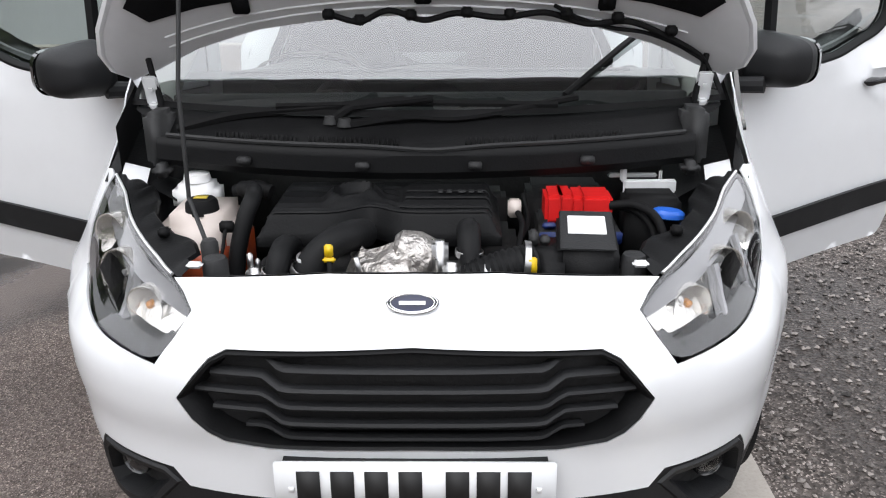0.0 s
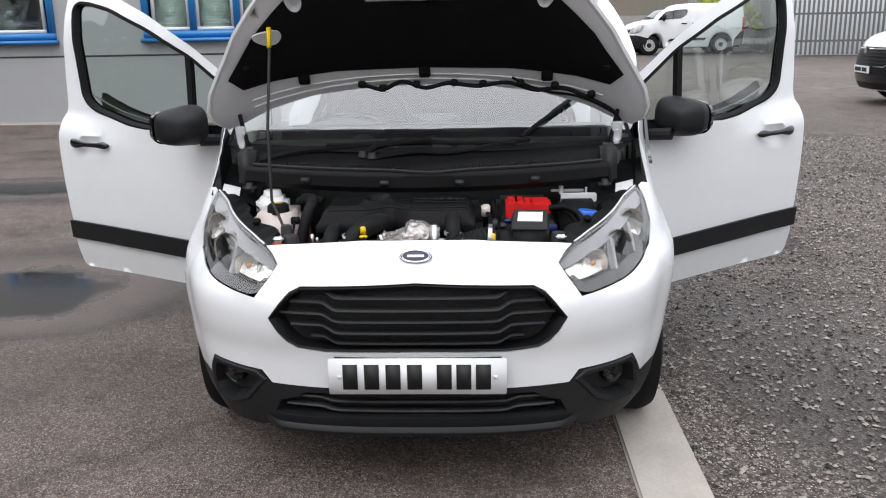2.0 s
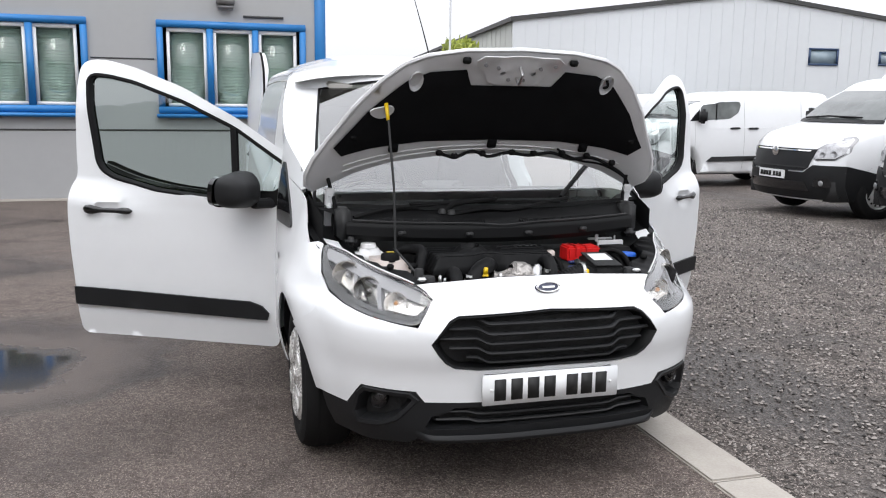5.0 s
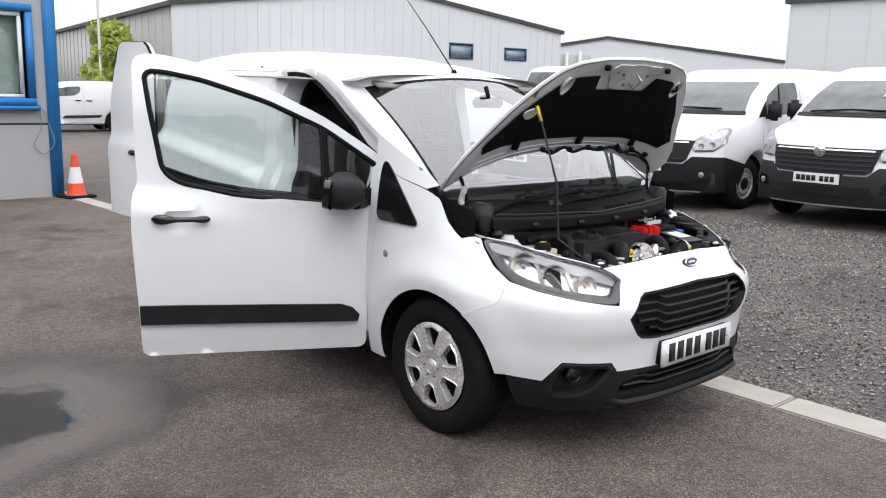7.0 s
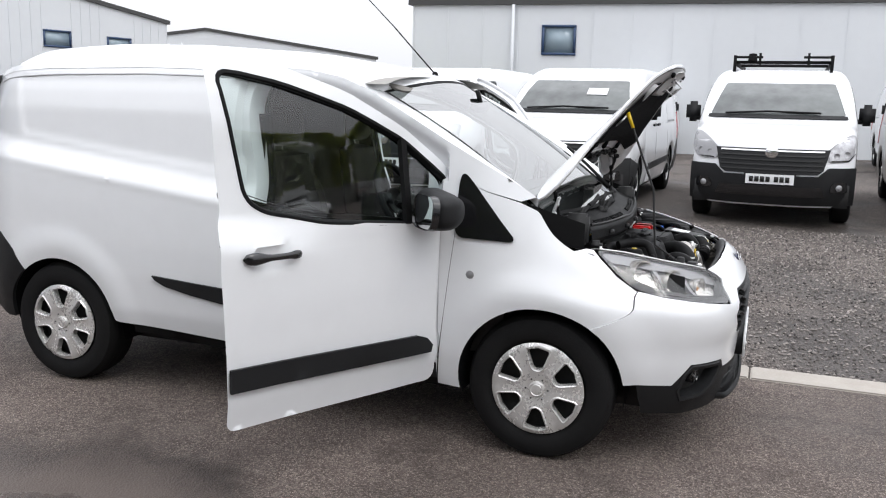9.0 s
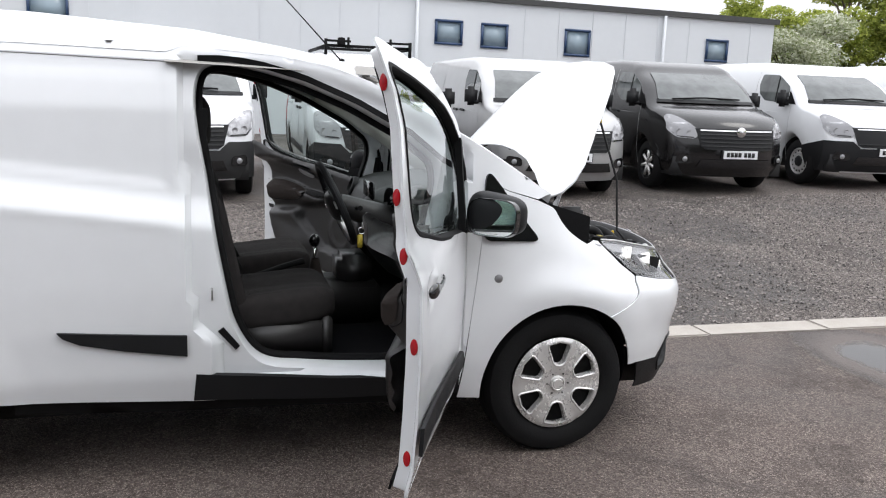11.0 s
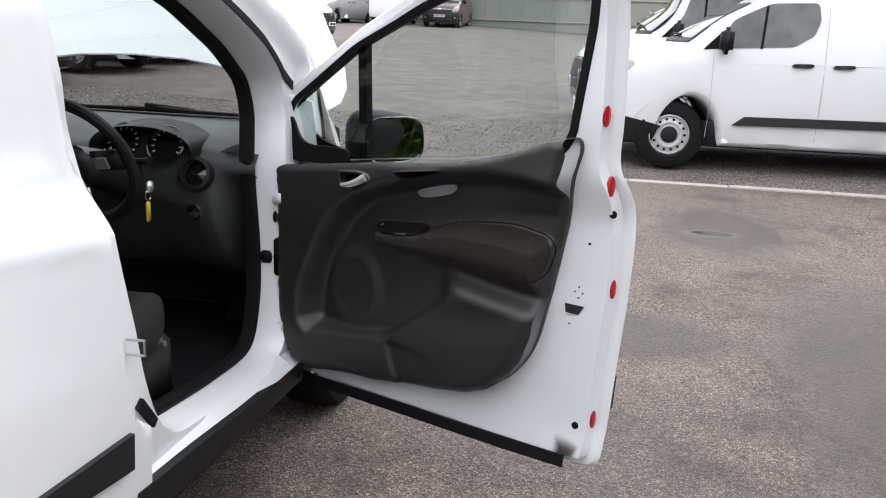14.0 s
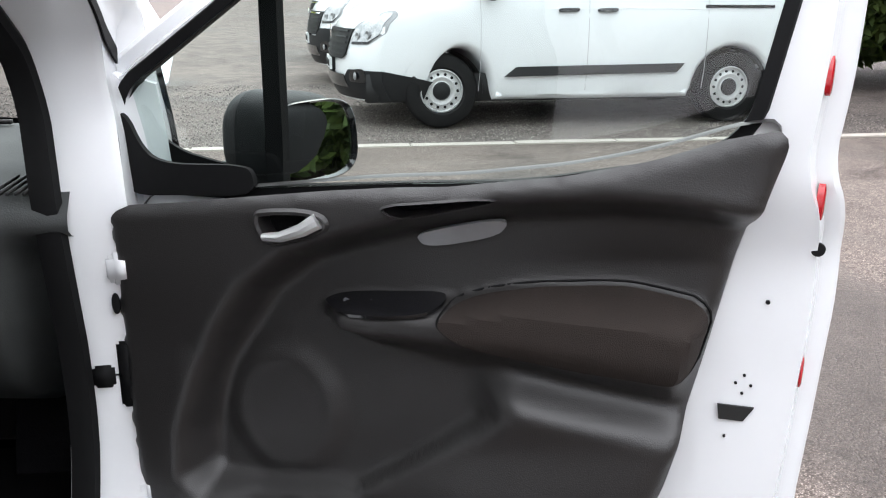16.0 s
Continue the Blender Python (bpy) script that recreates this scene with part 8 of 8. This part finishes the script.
def shield(u, v):
    x, y = -0.150 + 0.165 * u, 0.160 + 0.130 * v
    n1 = noise.noise(Vector((x * 16, y * 16, 2))) + 0.5 * noise.noise(Vector((x * 40, y * 40, 5)))
    e = min(u, 1 - u, v, 1 - v)
    d = math.hypot(x + 0.115, y - 0.195)
    return Vector((x + 0.02 * n1, y, 0.735 + 0.045 * smooth01(e / 0.25) + 0.055 * v + 0.022 * n1 - 0.03 * smooth01((0.025 - d) / 0.008)))


part("heat_shield", grid(shield, 26, 18), "foil", van, "crumpled silver heat shield")
part("shield_stud", tube([(-0.112, 0.20, 0.76), (-0.122, 0.19, 0.822)], [0.008, 0.006], 8), "steel", van)
part("turbo_housing", lathe([(0.0, 0.05), (0.03, 0.05), (0.05, 0.03), (0.055, 0.0), (0.045, -0.04), (0.03, -0.05)], 22, m=pose(-0.01, 0.265, 0.795, 0, 20, 0)), "foil", van, "cast turbo housing")
part("turbo_bracket", boxes(((0.028, 0.215, 0.72), (0.062, 0.25, 0.842)), ((0.05, 0.205, 0.70), (0.092, 0.235, 0.800)), bevel=0.008), "steel", van)
part("starter_bracket", boxes(((-0.355, 0.215, 0.68), (-0.318, 0.255, 0.785)), ((-0.350, 0.20, 0.72), (-0.325, 0.22, 0.765)), bevel=0.008), "steel", van)
hose("intake_hose", [(0.104, 0.31, 0.835), (0.104, 0.27, 0.850), (0.104, 0.235, 0.83), (0.108, 0.205, 0.77), (0.11, 0.19, 0.72)], 0.025, "bay_plastic", "black intake hose")
hose("intake_bellows", [(0.10, 0.19, 0.765), (0.14, 0.188, 0.785), (0.185, 0.195, 0.798), (0.235, 0.21, 0.805)], 0.036, "bay_plastic", "ribbed black intake bellows", ribs=True)
# air box with label, battery, red cover
bm = boxes(((0.225, 0.20, 0.68), (0.31, 0.33, 0.818)), bevel=0.014)
box(bm, (-0.062, -0.10, -0.12), (0.062, 0.10, 0.0), 0.012, pose(0.350, 0.295, 0.838, 7, 0, -5))
air = part("air_box", bm, "bay_plastic", van, "black plastic air filter box")
bm = bmesh.new()
box(bm, (-0.057, -0.092, 0.001), (0.057, 0.092, 0.005), 0.002, pose(0.350, 0.295, 0.838, 7, 0, -5))
part("lid_rim", bm, "plastic_grey", air)
bm = bmesh.new()
box(bm, (-0.040, -0.025, 0.0055), (0.040, 0.062, 0.0075), 0.001, pose(0.350, 0.295, 0.838, 7, 0, -5))
part("label", bm, "label", air, "white sticker")
part("air_box_clip", boxes(((0.228, 0.255, 0.818), (0.246, 0.290, 0.848)), ((0.250, 0.262, 0.818), (0.272, 0.29, 0.835)), bevel=0.004), "plastic_grey", air)
bat = part("battery", boxes(((0.265, 0.42, 0.60), (0.445, 0.580, 0.800)), bevel=0.008), "ink", van, "black battery")
part("battery_edge", boxes(((0.262, 0.412, 0.765), (0.448, 0.419, 0.795)), ((0.27, 0.421, 0.80), (0.30, 0.44, 0.812)), bevel=0.003), "blue_dark", bat)
part("terminal_cover", boxes(((0.278, 0.458, 0.80), (0.345, 0.55, 0.866)), ((0.335, 0.463, 0.812), (0.432, 0.552, 0.862)), ((0.310, 0.453, 0.82), (0.318, 0.552, 0.870)), ((0.362, 0.459, 0.82), (0.368, 0.554, 0.866)), bevel=0.008), "red", van, "bright red battery terminal cover")
hose("battery_cable", [(0.425, 0.47, 0.840), (0.48, 0.455, 0.845), (0.525, 0.42, 0.82), (0.545, 0.37, 0.74), (0.54, 0.32, 0.70)], 0.010)
hose("battery_cable", [(0.425, 0.485, 0.830), (0.475, 0.47, 0.832), (0.515, 0.44, 0.80), (0.53, 0.40, 0.73)], 0.009)
hose("bay_cable", [(0.20, 0.52, 0.84), (0.225, 0.44, 0.81), (0.215, 0.37, 0.78), (0.22, 0.30, 0.74)], 0.007)
hose("bay_cable", [(0.235, 0.56, 0.84), (0.242, 0.49, 0.80), (0.222, 0.40, 0.79)], 0.006)
part("connector", boxes(((0.195, 0.47, 0.81), (0.225, 0.50, 0.850)), bevel=0.004), "tank", van, "pale grey connector")
part("fuse_box", boxes(((0.465, 0.47, 0.66), (0.590, 0.575, 0.852)), bevel=0.01), "seal", van, "black fuse box")
part("bracket", boxes(((0.475, 0.578, 0.80), (0.60, 0.592, 0.868)), ((0.44, 0.60, 0.868), (0.56, 0.62, 0.876)), ((0.468, 0.59, 0.86), (0.484, 0.60, 0.895)), ((0.56, 0.59, 0.86), (0.568, 0.60, 0.89)), bevel=0.004), "paint_in", van, "pale steel bracket")
part("washer_cap", lathe([(0, 0.02), (0.035, 0.018), (0.045, 0.008), (0.046, -0.006)], 20, m=pose(0.552, 0.445, 0.825, 0, -84, 0) @ Matrix.Diagonal((0.7, 0.55, 0.85, 1))), "blue_cap", van, "blue washer filler cap")
part("post_cap", lathe([(0, 0.03), (0.022, 0.028), (0.026, 0.02), (0.026, -0.06)], 18, m=pose(-0.405, 0.190, 0.795, 0, -90, 0)), "plastic_grey", van, "black rubber cap")
part("post_cap", lathe([(0, 0.03), (0.022, 0.028), (0.026, 0.02), (0.026, -0.06)], 18, m=pose(0.435, 0.215, 0.79, 0, -90, 0)), "plastic_grey", van, "black rubber cap")
for g in (-1, 1):
    part("panel_clip", boxes(((g * 0.437 - 0.016, 0.150, 0.812), (g * 0.437 + 0.016, 0.172, 0.824)), bevel=0.005), "label", van)
bm = boxes(((0.06, 0.60, 0.70), (0.20, 0.72, 0.82)), ((-0.30, 0.64, 0.66), (0.0, 0.78, 0.80)), ((0.25, 0.60, 0.70), (0.44, 0.76, 0.83)), bevel=0.015)
part("bay_equipment", bm, "dark", van)
rr = random.Random(9)
for i in range(16):
    x, y, z = rr.uniform(-0.33, 0.5), rr.uniform(0.20, 0.33), rr.uniform(0.70, 0.77)
    hose("bay_cable", [(x, y, z), (x + rr.uniform(-0.06, 0.06), y + 0.04, z + 0.02), (x + rr.uniform(-0.1, 0.1), y + 0.02, z + 0.01), (x + rr.uniform(-0.12, 0.12), y - 0.01, z - 0.03)], rr.choice((0.004, 0.006, 0.009)), rr.choice(("seal", "plastic_grey", "steel_wheel")))


# ---- cabin ----
part("cabin_floor", boxes(((-0.70, 0.94, 0.36), (0.70, 2.30, 0.40))), "felt", van, "black rubber floor mat")
part("cabin_bulkhead", boxes(((-0.64, 2.285, 0.36), (0.64, 2.30, 1.56))), "trimpl", van, "dark bulkhead behind the seats")
bm = grid(lambda u, v: Vector(((2 * u - 1) * 0.72, 1.50 + 0.80 * v, 1.545 + 0.045 * (1 - (2 * u - 1) ** 4) + 0.02 * v)), 16, 10, flip=True)
part("headliner", bm, "headliner", van, "grey cloth headliner")
for g in (-1, 1):
    def trim(u, v):
        p = screen_side(0.02 + 0.90 * v)
        q = Vector((g * (hw(max(1.0, p.y), p.z) - 0.13), p.y + 0.10, p.z - 0.085 + 0.02 * v))
        return Vector((g * (p.x - 0.012), p.y + 0.012, p.z - 0.012)).lerp(q, u) + Vector((-g * 0.02 * math.sin(math.pi * u), 0.01 * math.sin(math.pi * u), 0))

    part("pillar_trim", grid(trim, 6, 16, flip=g > 0), "pillar_trim", van, "pale grey inner pillar trim")
    bm = sheet([(0.94, 0.40), (1.30, 0.40), (1.30, 0.98), (0.94, 1.02)], [], lambda y, z: Vector((g * 0.705, y, z)), 0.2, 0.01)
    part("kick_panel", bm, "trimpl", van)
    bm = sheet([(2.15, 0.45), (2.27, 0.45), (2.28, 1.55), (2.215, 1.55)], [], lambda y, z: Vector((g * (hw(2.2, z) - 0.15), y, z)), 0.2, 0.01)
    part("b_post_trim", bm, "trimpl", van)

PROF = [(0.93, 1.052), (1.00, 1.058), (1.12, 1.050), (1.24, 1.030), (1.315, 1.005), (1.350, 0.975), (1.365, 0.93), (1.372, 0.86), (1.360, 0.80), (1.325, 0.74), (1.28, 0.68), (1.22, 0.62), (1.10, 0.56)]


def dash(u, v):
    x = (2 * u - 1) * 0.725
    y, z = table([(i / 12, p[0]) for i, p in enumerate(PROF)], v), table([(i / 12, p[1]) for i, p in enumerate(PROF)], v)
    f = smooth01((v - 0.20) / 0.3)
    y += (0.085 * smooth01(1 - abs(x) / 0.22) - 0.015 * (abs(x) / 0.725) ** 2 + 0.03 * smooth01((x - 0.15) / 0.1)) * f
    y -= 0.10 * smooth01((-0.60 - x) / 0.06) * smooth01((v - 0.45) / 0.1) + 0.06 * smooth01(1 - abs(x + 0.38) / 0.2) * smooth01((v - 0.55) / 0.15)
    z += 0.045 * smooth01(1 - abs(x + 0.385) / 0.24) * smooth01(1 - abs(v - 0.30) / 0.16) + 0.015 * smooth01(1 - abs(x) / 0.20) * smooth01(1 - abs(v - 0.28) / 0.2)
    z += 0.03 * (1 - (abs(x) / 0.725) ** 2) * (1 - v) * 0.2
    return Vector((x, y, z))


bm = grid(dash, 80, 48)
dashb = part("dashboard", bm, "dash", van, "dark grey moulded dashboard", sharp=70)
for x, y, z, r in ((-0.553, 1.352, 0.940, 0.050), (0.620, 1.360, 0.965, 0.052)):
    m = pose(x, y, z, 0, 0, 90) @ pose(0, 0, 0, 0, -20, 0)
    vt = part("air_vent", lathe([(r * 0.72, 0.014), (r * 0.8, 0.030), (r, 0.026), (r * 1.05, 0.0)], 28, m=m), "plastic", dashb, "round air vent")
    part("vent_vane", lathe([(0.0, 0.010), (r * 0.3, 0.014), (r * 0.72, 0.006)], 24, m=m), "gloss_black", vt)
bm = bmesh.new()
for k in range(5):
    tube([(-0.690 + 0.012 * k, 1.270, 1.024), (-0.665 + 0.012 * k, 1.330, 1.008)], 0.003, 4, bm)
part("demist_vent", bm, "ink", dashb)
part("screen_demister", boxes(((-0.55, 0.985, 1.063), (0.55, 1.000, 1.070))), "ink", dashb)
# instrument binnacle
for x in (-0.455, -0.315):
    m = pose(x, 1.345, 1.020, 0, 0, 90) @ pose(0, 0, 0, 0, -28, 0)
    dl = part("dial", lathe([(0.0, 0.0), (0.050, 0.0), (0.055, 0.012), (0.060, 0.010)], 28, m=m), "gloss_black", dashb, "round instrument dial")
    bm = bmesh.new()
    for k in range(11):
        a = radians(-30 + 24 * k)
        box(bm, (0.001, 0.040, -0.002), (0.003, 0.048, 0.002), 0, m @ pose(0, 0, 0, math.degrees(a), 0, 0))
    part("dial_tick", bm, "label", dl)


def hood(u, v):
    a = math.pi * u
    x = -0.385 + 0.165 * math.cos(a)
    return Vector((x, 1.24 + 0.14 * v, 1.000 + 0.085 * math.sin(a) ** 0.7 - 0.01 * v))


bm = grid(hood, 24, 6)
bmesh.ops.solidify(bm, geom=bm.faces[:], thickness=0.012)
part("binnacle_hood", bm, "trimpl", dashb)
part("radio_display", boxes(((-0.11, 1.398, 0.985), (0.11, 1.412, 1.065)), bevel=0.006), "gloss_black", dashb, "dark radio display")
part("radio_panel", boxes(((-0.10, 1.425, 0.86), (0.10, 1.445, 0.965)), bevel=0.006), "plastic", dashb)
for x, z in ((-0.06, 0.94), (-0.02, 0.94), (0.02, 0.94), (0.06, 0.94), (-0.06, 0.89), (0.06, 0.89)):
    part("radio_button", boxes(((x - 0.014, 1.444, z - 0.008), (x + 0.014, 1.450, z + 0.008)), bevel=0.002), "plastic_grey", dashb)
part("glovebox", boxes(((0.20, 1.385, 0.70), (0.58, 1.400, 0.86)), bevel=0.01), "trimpl", dashb)
part("light_switch", lathe([(0, 0.020), (0.020, 0.018), (0.026, 0.004), (0.030, 0.0)], 20, m=pose(-0.540, 1.345, 0.832, 0, 0, 90)), "chrome", dashb, "chrome ringed light switch")
# steering wheel
hubc = Vector((-0.318, 1.612, 1.000))
wm = Matrix.Translation(hubc) @ pose(0, 0, 0, -24, 0, 0)
bm = tube([wm @ Vector((0.183 * math.cos(a), 0, 0.183 * math.sin(a))) for a in np.linspace(0, 2 * math.pi, 49)], 0.0155, 10)
sw = part("steering_wheel", bm, "plastic", van, "black leather steering wheel")


def boss(u, v):
    a, r = 2 * math.pi * u, v
    w = 0.082 * (1 + 0.12 * math.cos(2 * a) - 0.10 * math.sin(a))
    return wm @ Vector((w * r * math.cos(a), 0.012 + 0.030 * math.sqrt(max(0, 1 - r ** 3)), w * r * math.sin(a) * 0.95))


part("wheel_boss", grid(boss, 28, 8), "trimpl", sw, "dark airbag boss")
part("boss_badge", lathe([(0, 0.004), (0.018, 0.003), (0.020, 0.0)], 20, m=wm @ pose(0, 0.042, 0.006, 0, 0, 90) @ Matrix.Diagonal((1, 1, 0.45, 1))), "chrome", sw, "small oval badge")
for a, w in ((8, 0.03), (172, 0.03)):
    bm = box(bmesh.new(), (0.07, -0.008, -w), (0.175, 0.012, w), 0.008, wm @ pose(0, 0, 0, 0, -a, 0))
    sp = part("spoke", bm, "plastic", sw)
    part("spoke_switch", box(bmesh.new(), (0.085, 0.011, -0.018), (0.130, 0.018, 0.020), 0.004, wm @ pose(0, 0, 0, 0, -a, 0)), "satin", sw, "silver switch bezel")
for dx in (-1, 1):
    part("spoke", tube([wm @ Vector((dx * 0.028, 0.012, -0.075)), wm @ Vector((dx * 0.020, 0.008, -0.172))], [0.012, 0.008], 8), "satin", sw, "silver lower spoke")
part("column", tube([hubc + Vector((0, -0.01, 0)), (hubc.x, 1.30, 0.90)], [0.045, 0.075], 14), "trimpl", van, "dark steering column shroud")
for dx in (-1, 1):
    part("stalk", tube([(hubc.x + dx * 0.05, 1.53, 0.985), (hubc.x + dx * 0.14, 1.53, 1.00), (hubc.x + dx * 0.19, 1.54, 1.005)], [0.008, 0.007, 0.011], 8), "seal", van)
# keys in the lock
key = part("ignition_key", boxes(((-0.500, 1.505, 0.915), (-0.488, 1.530, 0.945)), bevel=0.003), "satin", van, "key in the ignition")
part("key_ring", tube([Vector((-0.495, 1.530 + 0.014 * math.cos(a), 0.908 + 0.014 * math.sin(a))) for a in np.linspace(0, 2 * math.pi, 21)], 0.0015, 5), "chrome", key)
part("key_tag", boxes(((-0.500, 1.525, 0.835), (-0.494, 1.548, 0.893)), bevel=0.003), "yellow_tag", key, "worn yellow key tag")
# gear lever and tunnel
part("centre_console", boxes(((-0.14, 1.36, 0.40), (0.14, 2.05, 0.60)), ((-0.12, 1.40, 0.58), (0.12, 1.56, 0.72)), bevel=0.025), "trimpl", van, "dark centre console")
part("gaiter", lathe([(0.045, 0.0), (0.036, 0.03), (0.028, 0.05), (0.018, 0.10)], 16, m=pose(-0.03, 1.66, 0.60, 0, -90, 0)), "cloth", van)
lev = part("gear_lever", tube([(-0.03, 1.66, 0.66), (-0.03, 1.665, 0.76)], [0.008, 0.007], 8), "chrome", van, "gear lever with black knob")
bm = bmesh.new()
bmesh.ops.create_uvsphere(bm, u_segments=16, v_segments=10, radius=0.026, matrix=pose(-0.03, 1.665, 0.785) @ Matrix.Diagonal((0.9, 1, 1.2, 1)))
part("gear_knob", bm, "gloss_black", lev)
part("handbrake", tube([(-0.09, 1.98, 0.62), (-0.09, 1.80, 0.68), (-0.09, 1.72, 0.70)], [0.014, 0.014, 0.016], 10), "seal", van)
part("interior_mirror", boxes(((-0.09, 1.295, 1.425), (0.13, 1.330, 1.480)), bevel=0.014), "seal", van, "black interior mirror")
part("mirror_stem", tube([(0.02, 1.31, 1.475), (0.02, 1.33, 1.535)], 0.012, 8), "seal", van)
for g in (-1, 1):
    part("sun_visor", box(bmesh.new(), (g * 0.38 - 0.19, -0.08, -0.010), (g * 0.38 + 0.19, 0.08, 0.010), 0.008, pose(0, 1.56, 1.545, 18, 0, 0)), "headliner", van, "grey sun visor")


# ---- seats ----
def seat(x0):
    s = part("seat", boxes(((x0 - 0.19, 1.70, 0.40), (x0 + 0.19, 2.10, 0.50)), bevel=0.02), "trimpl", van, "dark seat base")

    def cushion(u, v):
        a, b = 2 * math.pi * u, math.pi * (v - 0.5)
        ex = lambda t, p: math.copysign(abs(t) ** p, t)
        x, y, z = ex(math.cos(b), 0.45) * ex(math.cos(a), 0.45), ex(math.cos(b), 0.45) * ex(math.sin(a), 0.45), ex(math.sin(b), 0.55)
        dz = 0.018 * smooth01((abs(x) - 0.55) / 0.3) - 0.014 * smooth01(1 - abs(x) / 0.5) * smooth01(z)
        return Vector((x0 + 0.245 * x, 1.905 + 0.265 * y, 0.585 + 0.085 * z - 0.03 * y + dz))

    part("cushion", grid(cushion, 40, 24), "seatcloth", s, "black and brown cloth cushion")
    part("cushion_skirt", boxes(((x0 - 0.225, 1.665, 0.40), (x0 + 0.225, 1.72, 0.57)), ((x0 - 0.235, 1.70, 0.42), (x0 - 0.21, 2.10, 0.56)), ((x0 + 0.21, 1.70, 0.42), (x0 + 0.235, 2.10, 0.56)), bevel=0.012), "trimpl", s)

    def backrest(u, v):
        a = 2 * math.pi * u
        t = v
        w = 0.235 - 0.055 * t ** 2
        if t > 0.97:
            w *= math.sqrt(max(0.0, 1 - ((t - 0.97) / 0.03) ** 2)) * 0.98 + 0.02
        if t < 0.04:
            w *= math.sqrt(max(0.02, t / 0.04))
        ex = lambda q, p: math.copysign(abs(q) ** p, q)
        d = 0.065 - 0.02 * t
        if t > 0.97:
            d *= math.sqrt(max(0.0, 1 - ((t - 0.97) / 0.03) ** 2)) * 0.9 + 0.1
        bolster = 0.035 * smooth01((abs(math.cos(a)) - 0.6) / 0.3) * (1 if math.sin(a) < 0 else 0) * smooth01((0.85 - t) / 0.2)
        return Vector((x0 + w * ex(math.cos(a), 0.6), 2.075 + 0.12 * t + d * ex(math.sin(a), 0.6) - bolster, 0.60 + 0.62 * t))

    part("backrest", grid(backrest, 36, 24), "seatcloth", s, "black cloth backrest")

    def headrest(u, v):
        a, b = 2 * math.pi * u, math.pi * (v - 0.5)
        ex = lambda t, p: math.copysign(abs(t) ** p, t)
        return Vector((x0 + 0.125 * ex(math.cos(b), 0.6) * ex(math.cos(a), 0.6), 2.185 + 0.050 * ex(math.cos(b), 0.6) * ex(math.sin(a), 0.6), 1.335 + 0.095 * ex(math.sin(b), 0.6)))

    hr = part("headrest", grid(headrest, 24, 14), "seatcloth", s, "black cloth headrest")
    part("headrest_post", tube([(x0 - 0.05, 2.185, 1.20), (x0 - 0.05, 2.185, 1.27)], 0.006, 8), "chrome", hr)
    part("seat_seam", tube([Vector((x0 - 0.15, 1.645 + 0.01, 0.655)), Vector((x0 - 0.15, 1.80, 0.668)), Vector((x0 - 0.15, 2.0, 0.66))], 0.002, 5), "seal", s)
    part("belt_buckle", box(bmesh.new(), (-0.012, -0.02, -0.03), (0.012, 0.02, 0.03), 0.004, pose(x0 + (0.25 if x0 < 0 else -0.25), 2.03, 0.70, -25, 0, 0)), "seal", s, "black belt buckle")


seat(-0.40)
seat(0.40)
part("seat_belt", sheet([(1.0, 0.0), (1.0, 0.045), (0.0, 0.045), (0.0, 0.0)], [], lambda u, v: Vector((-0.66 + 0.02 * u, 2.20 + v - 0.05 * u, 0.55 + 0.85 * u)), 0.1, 0.003), "seal", van, "black seat belt")
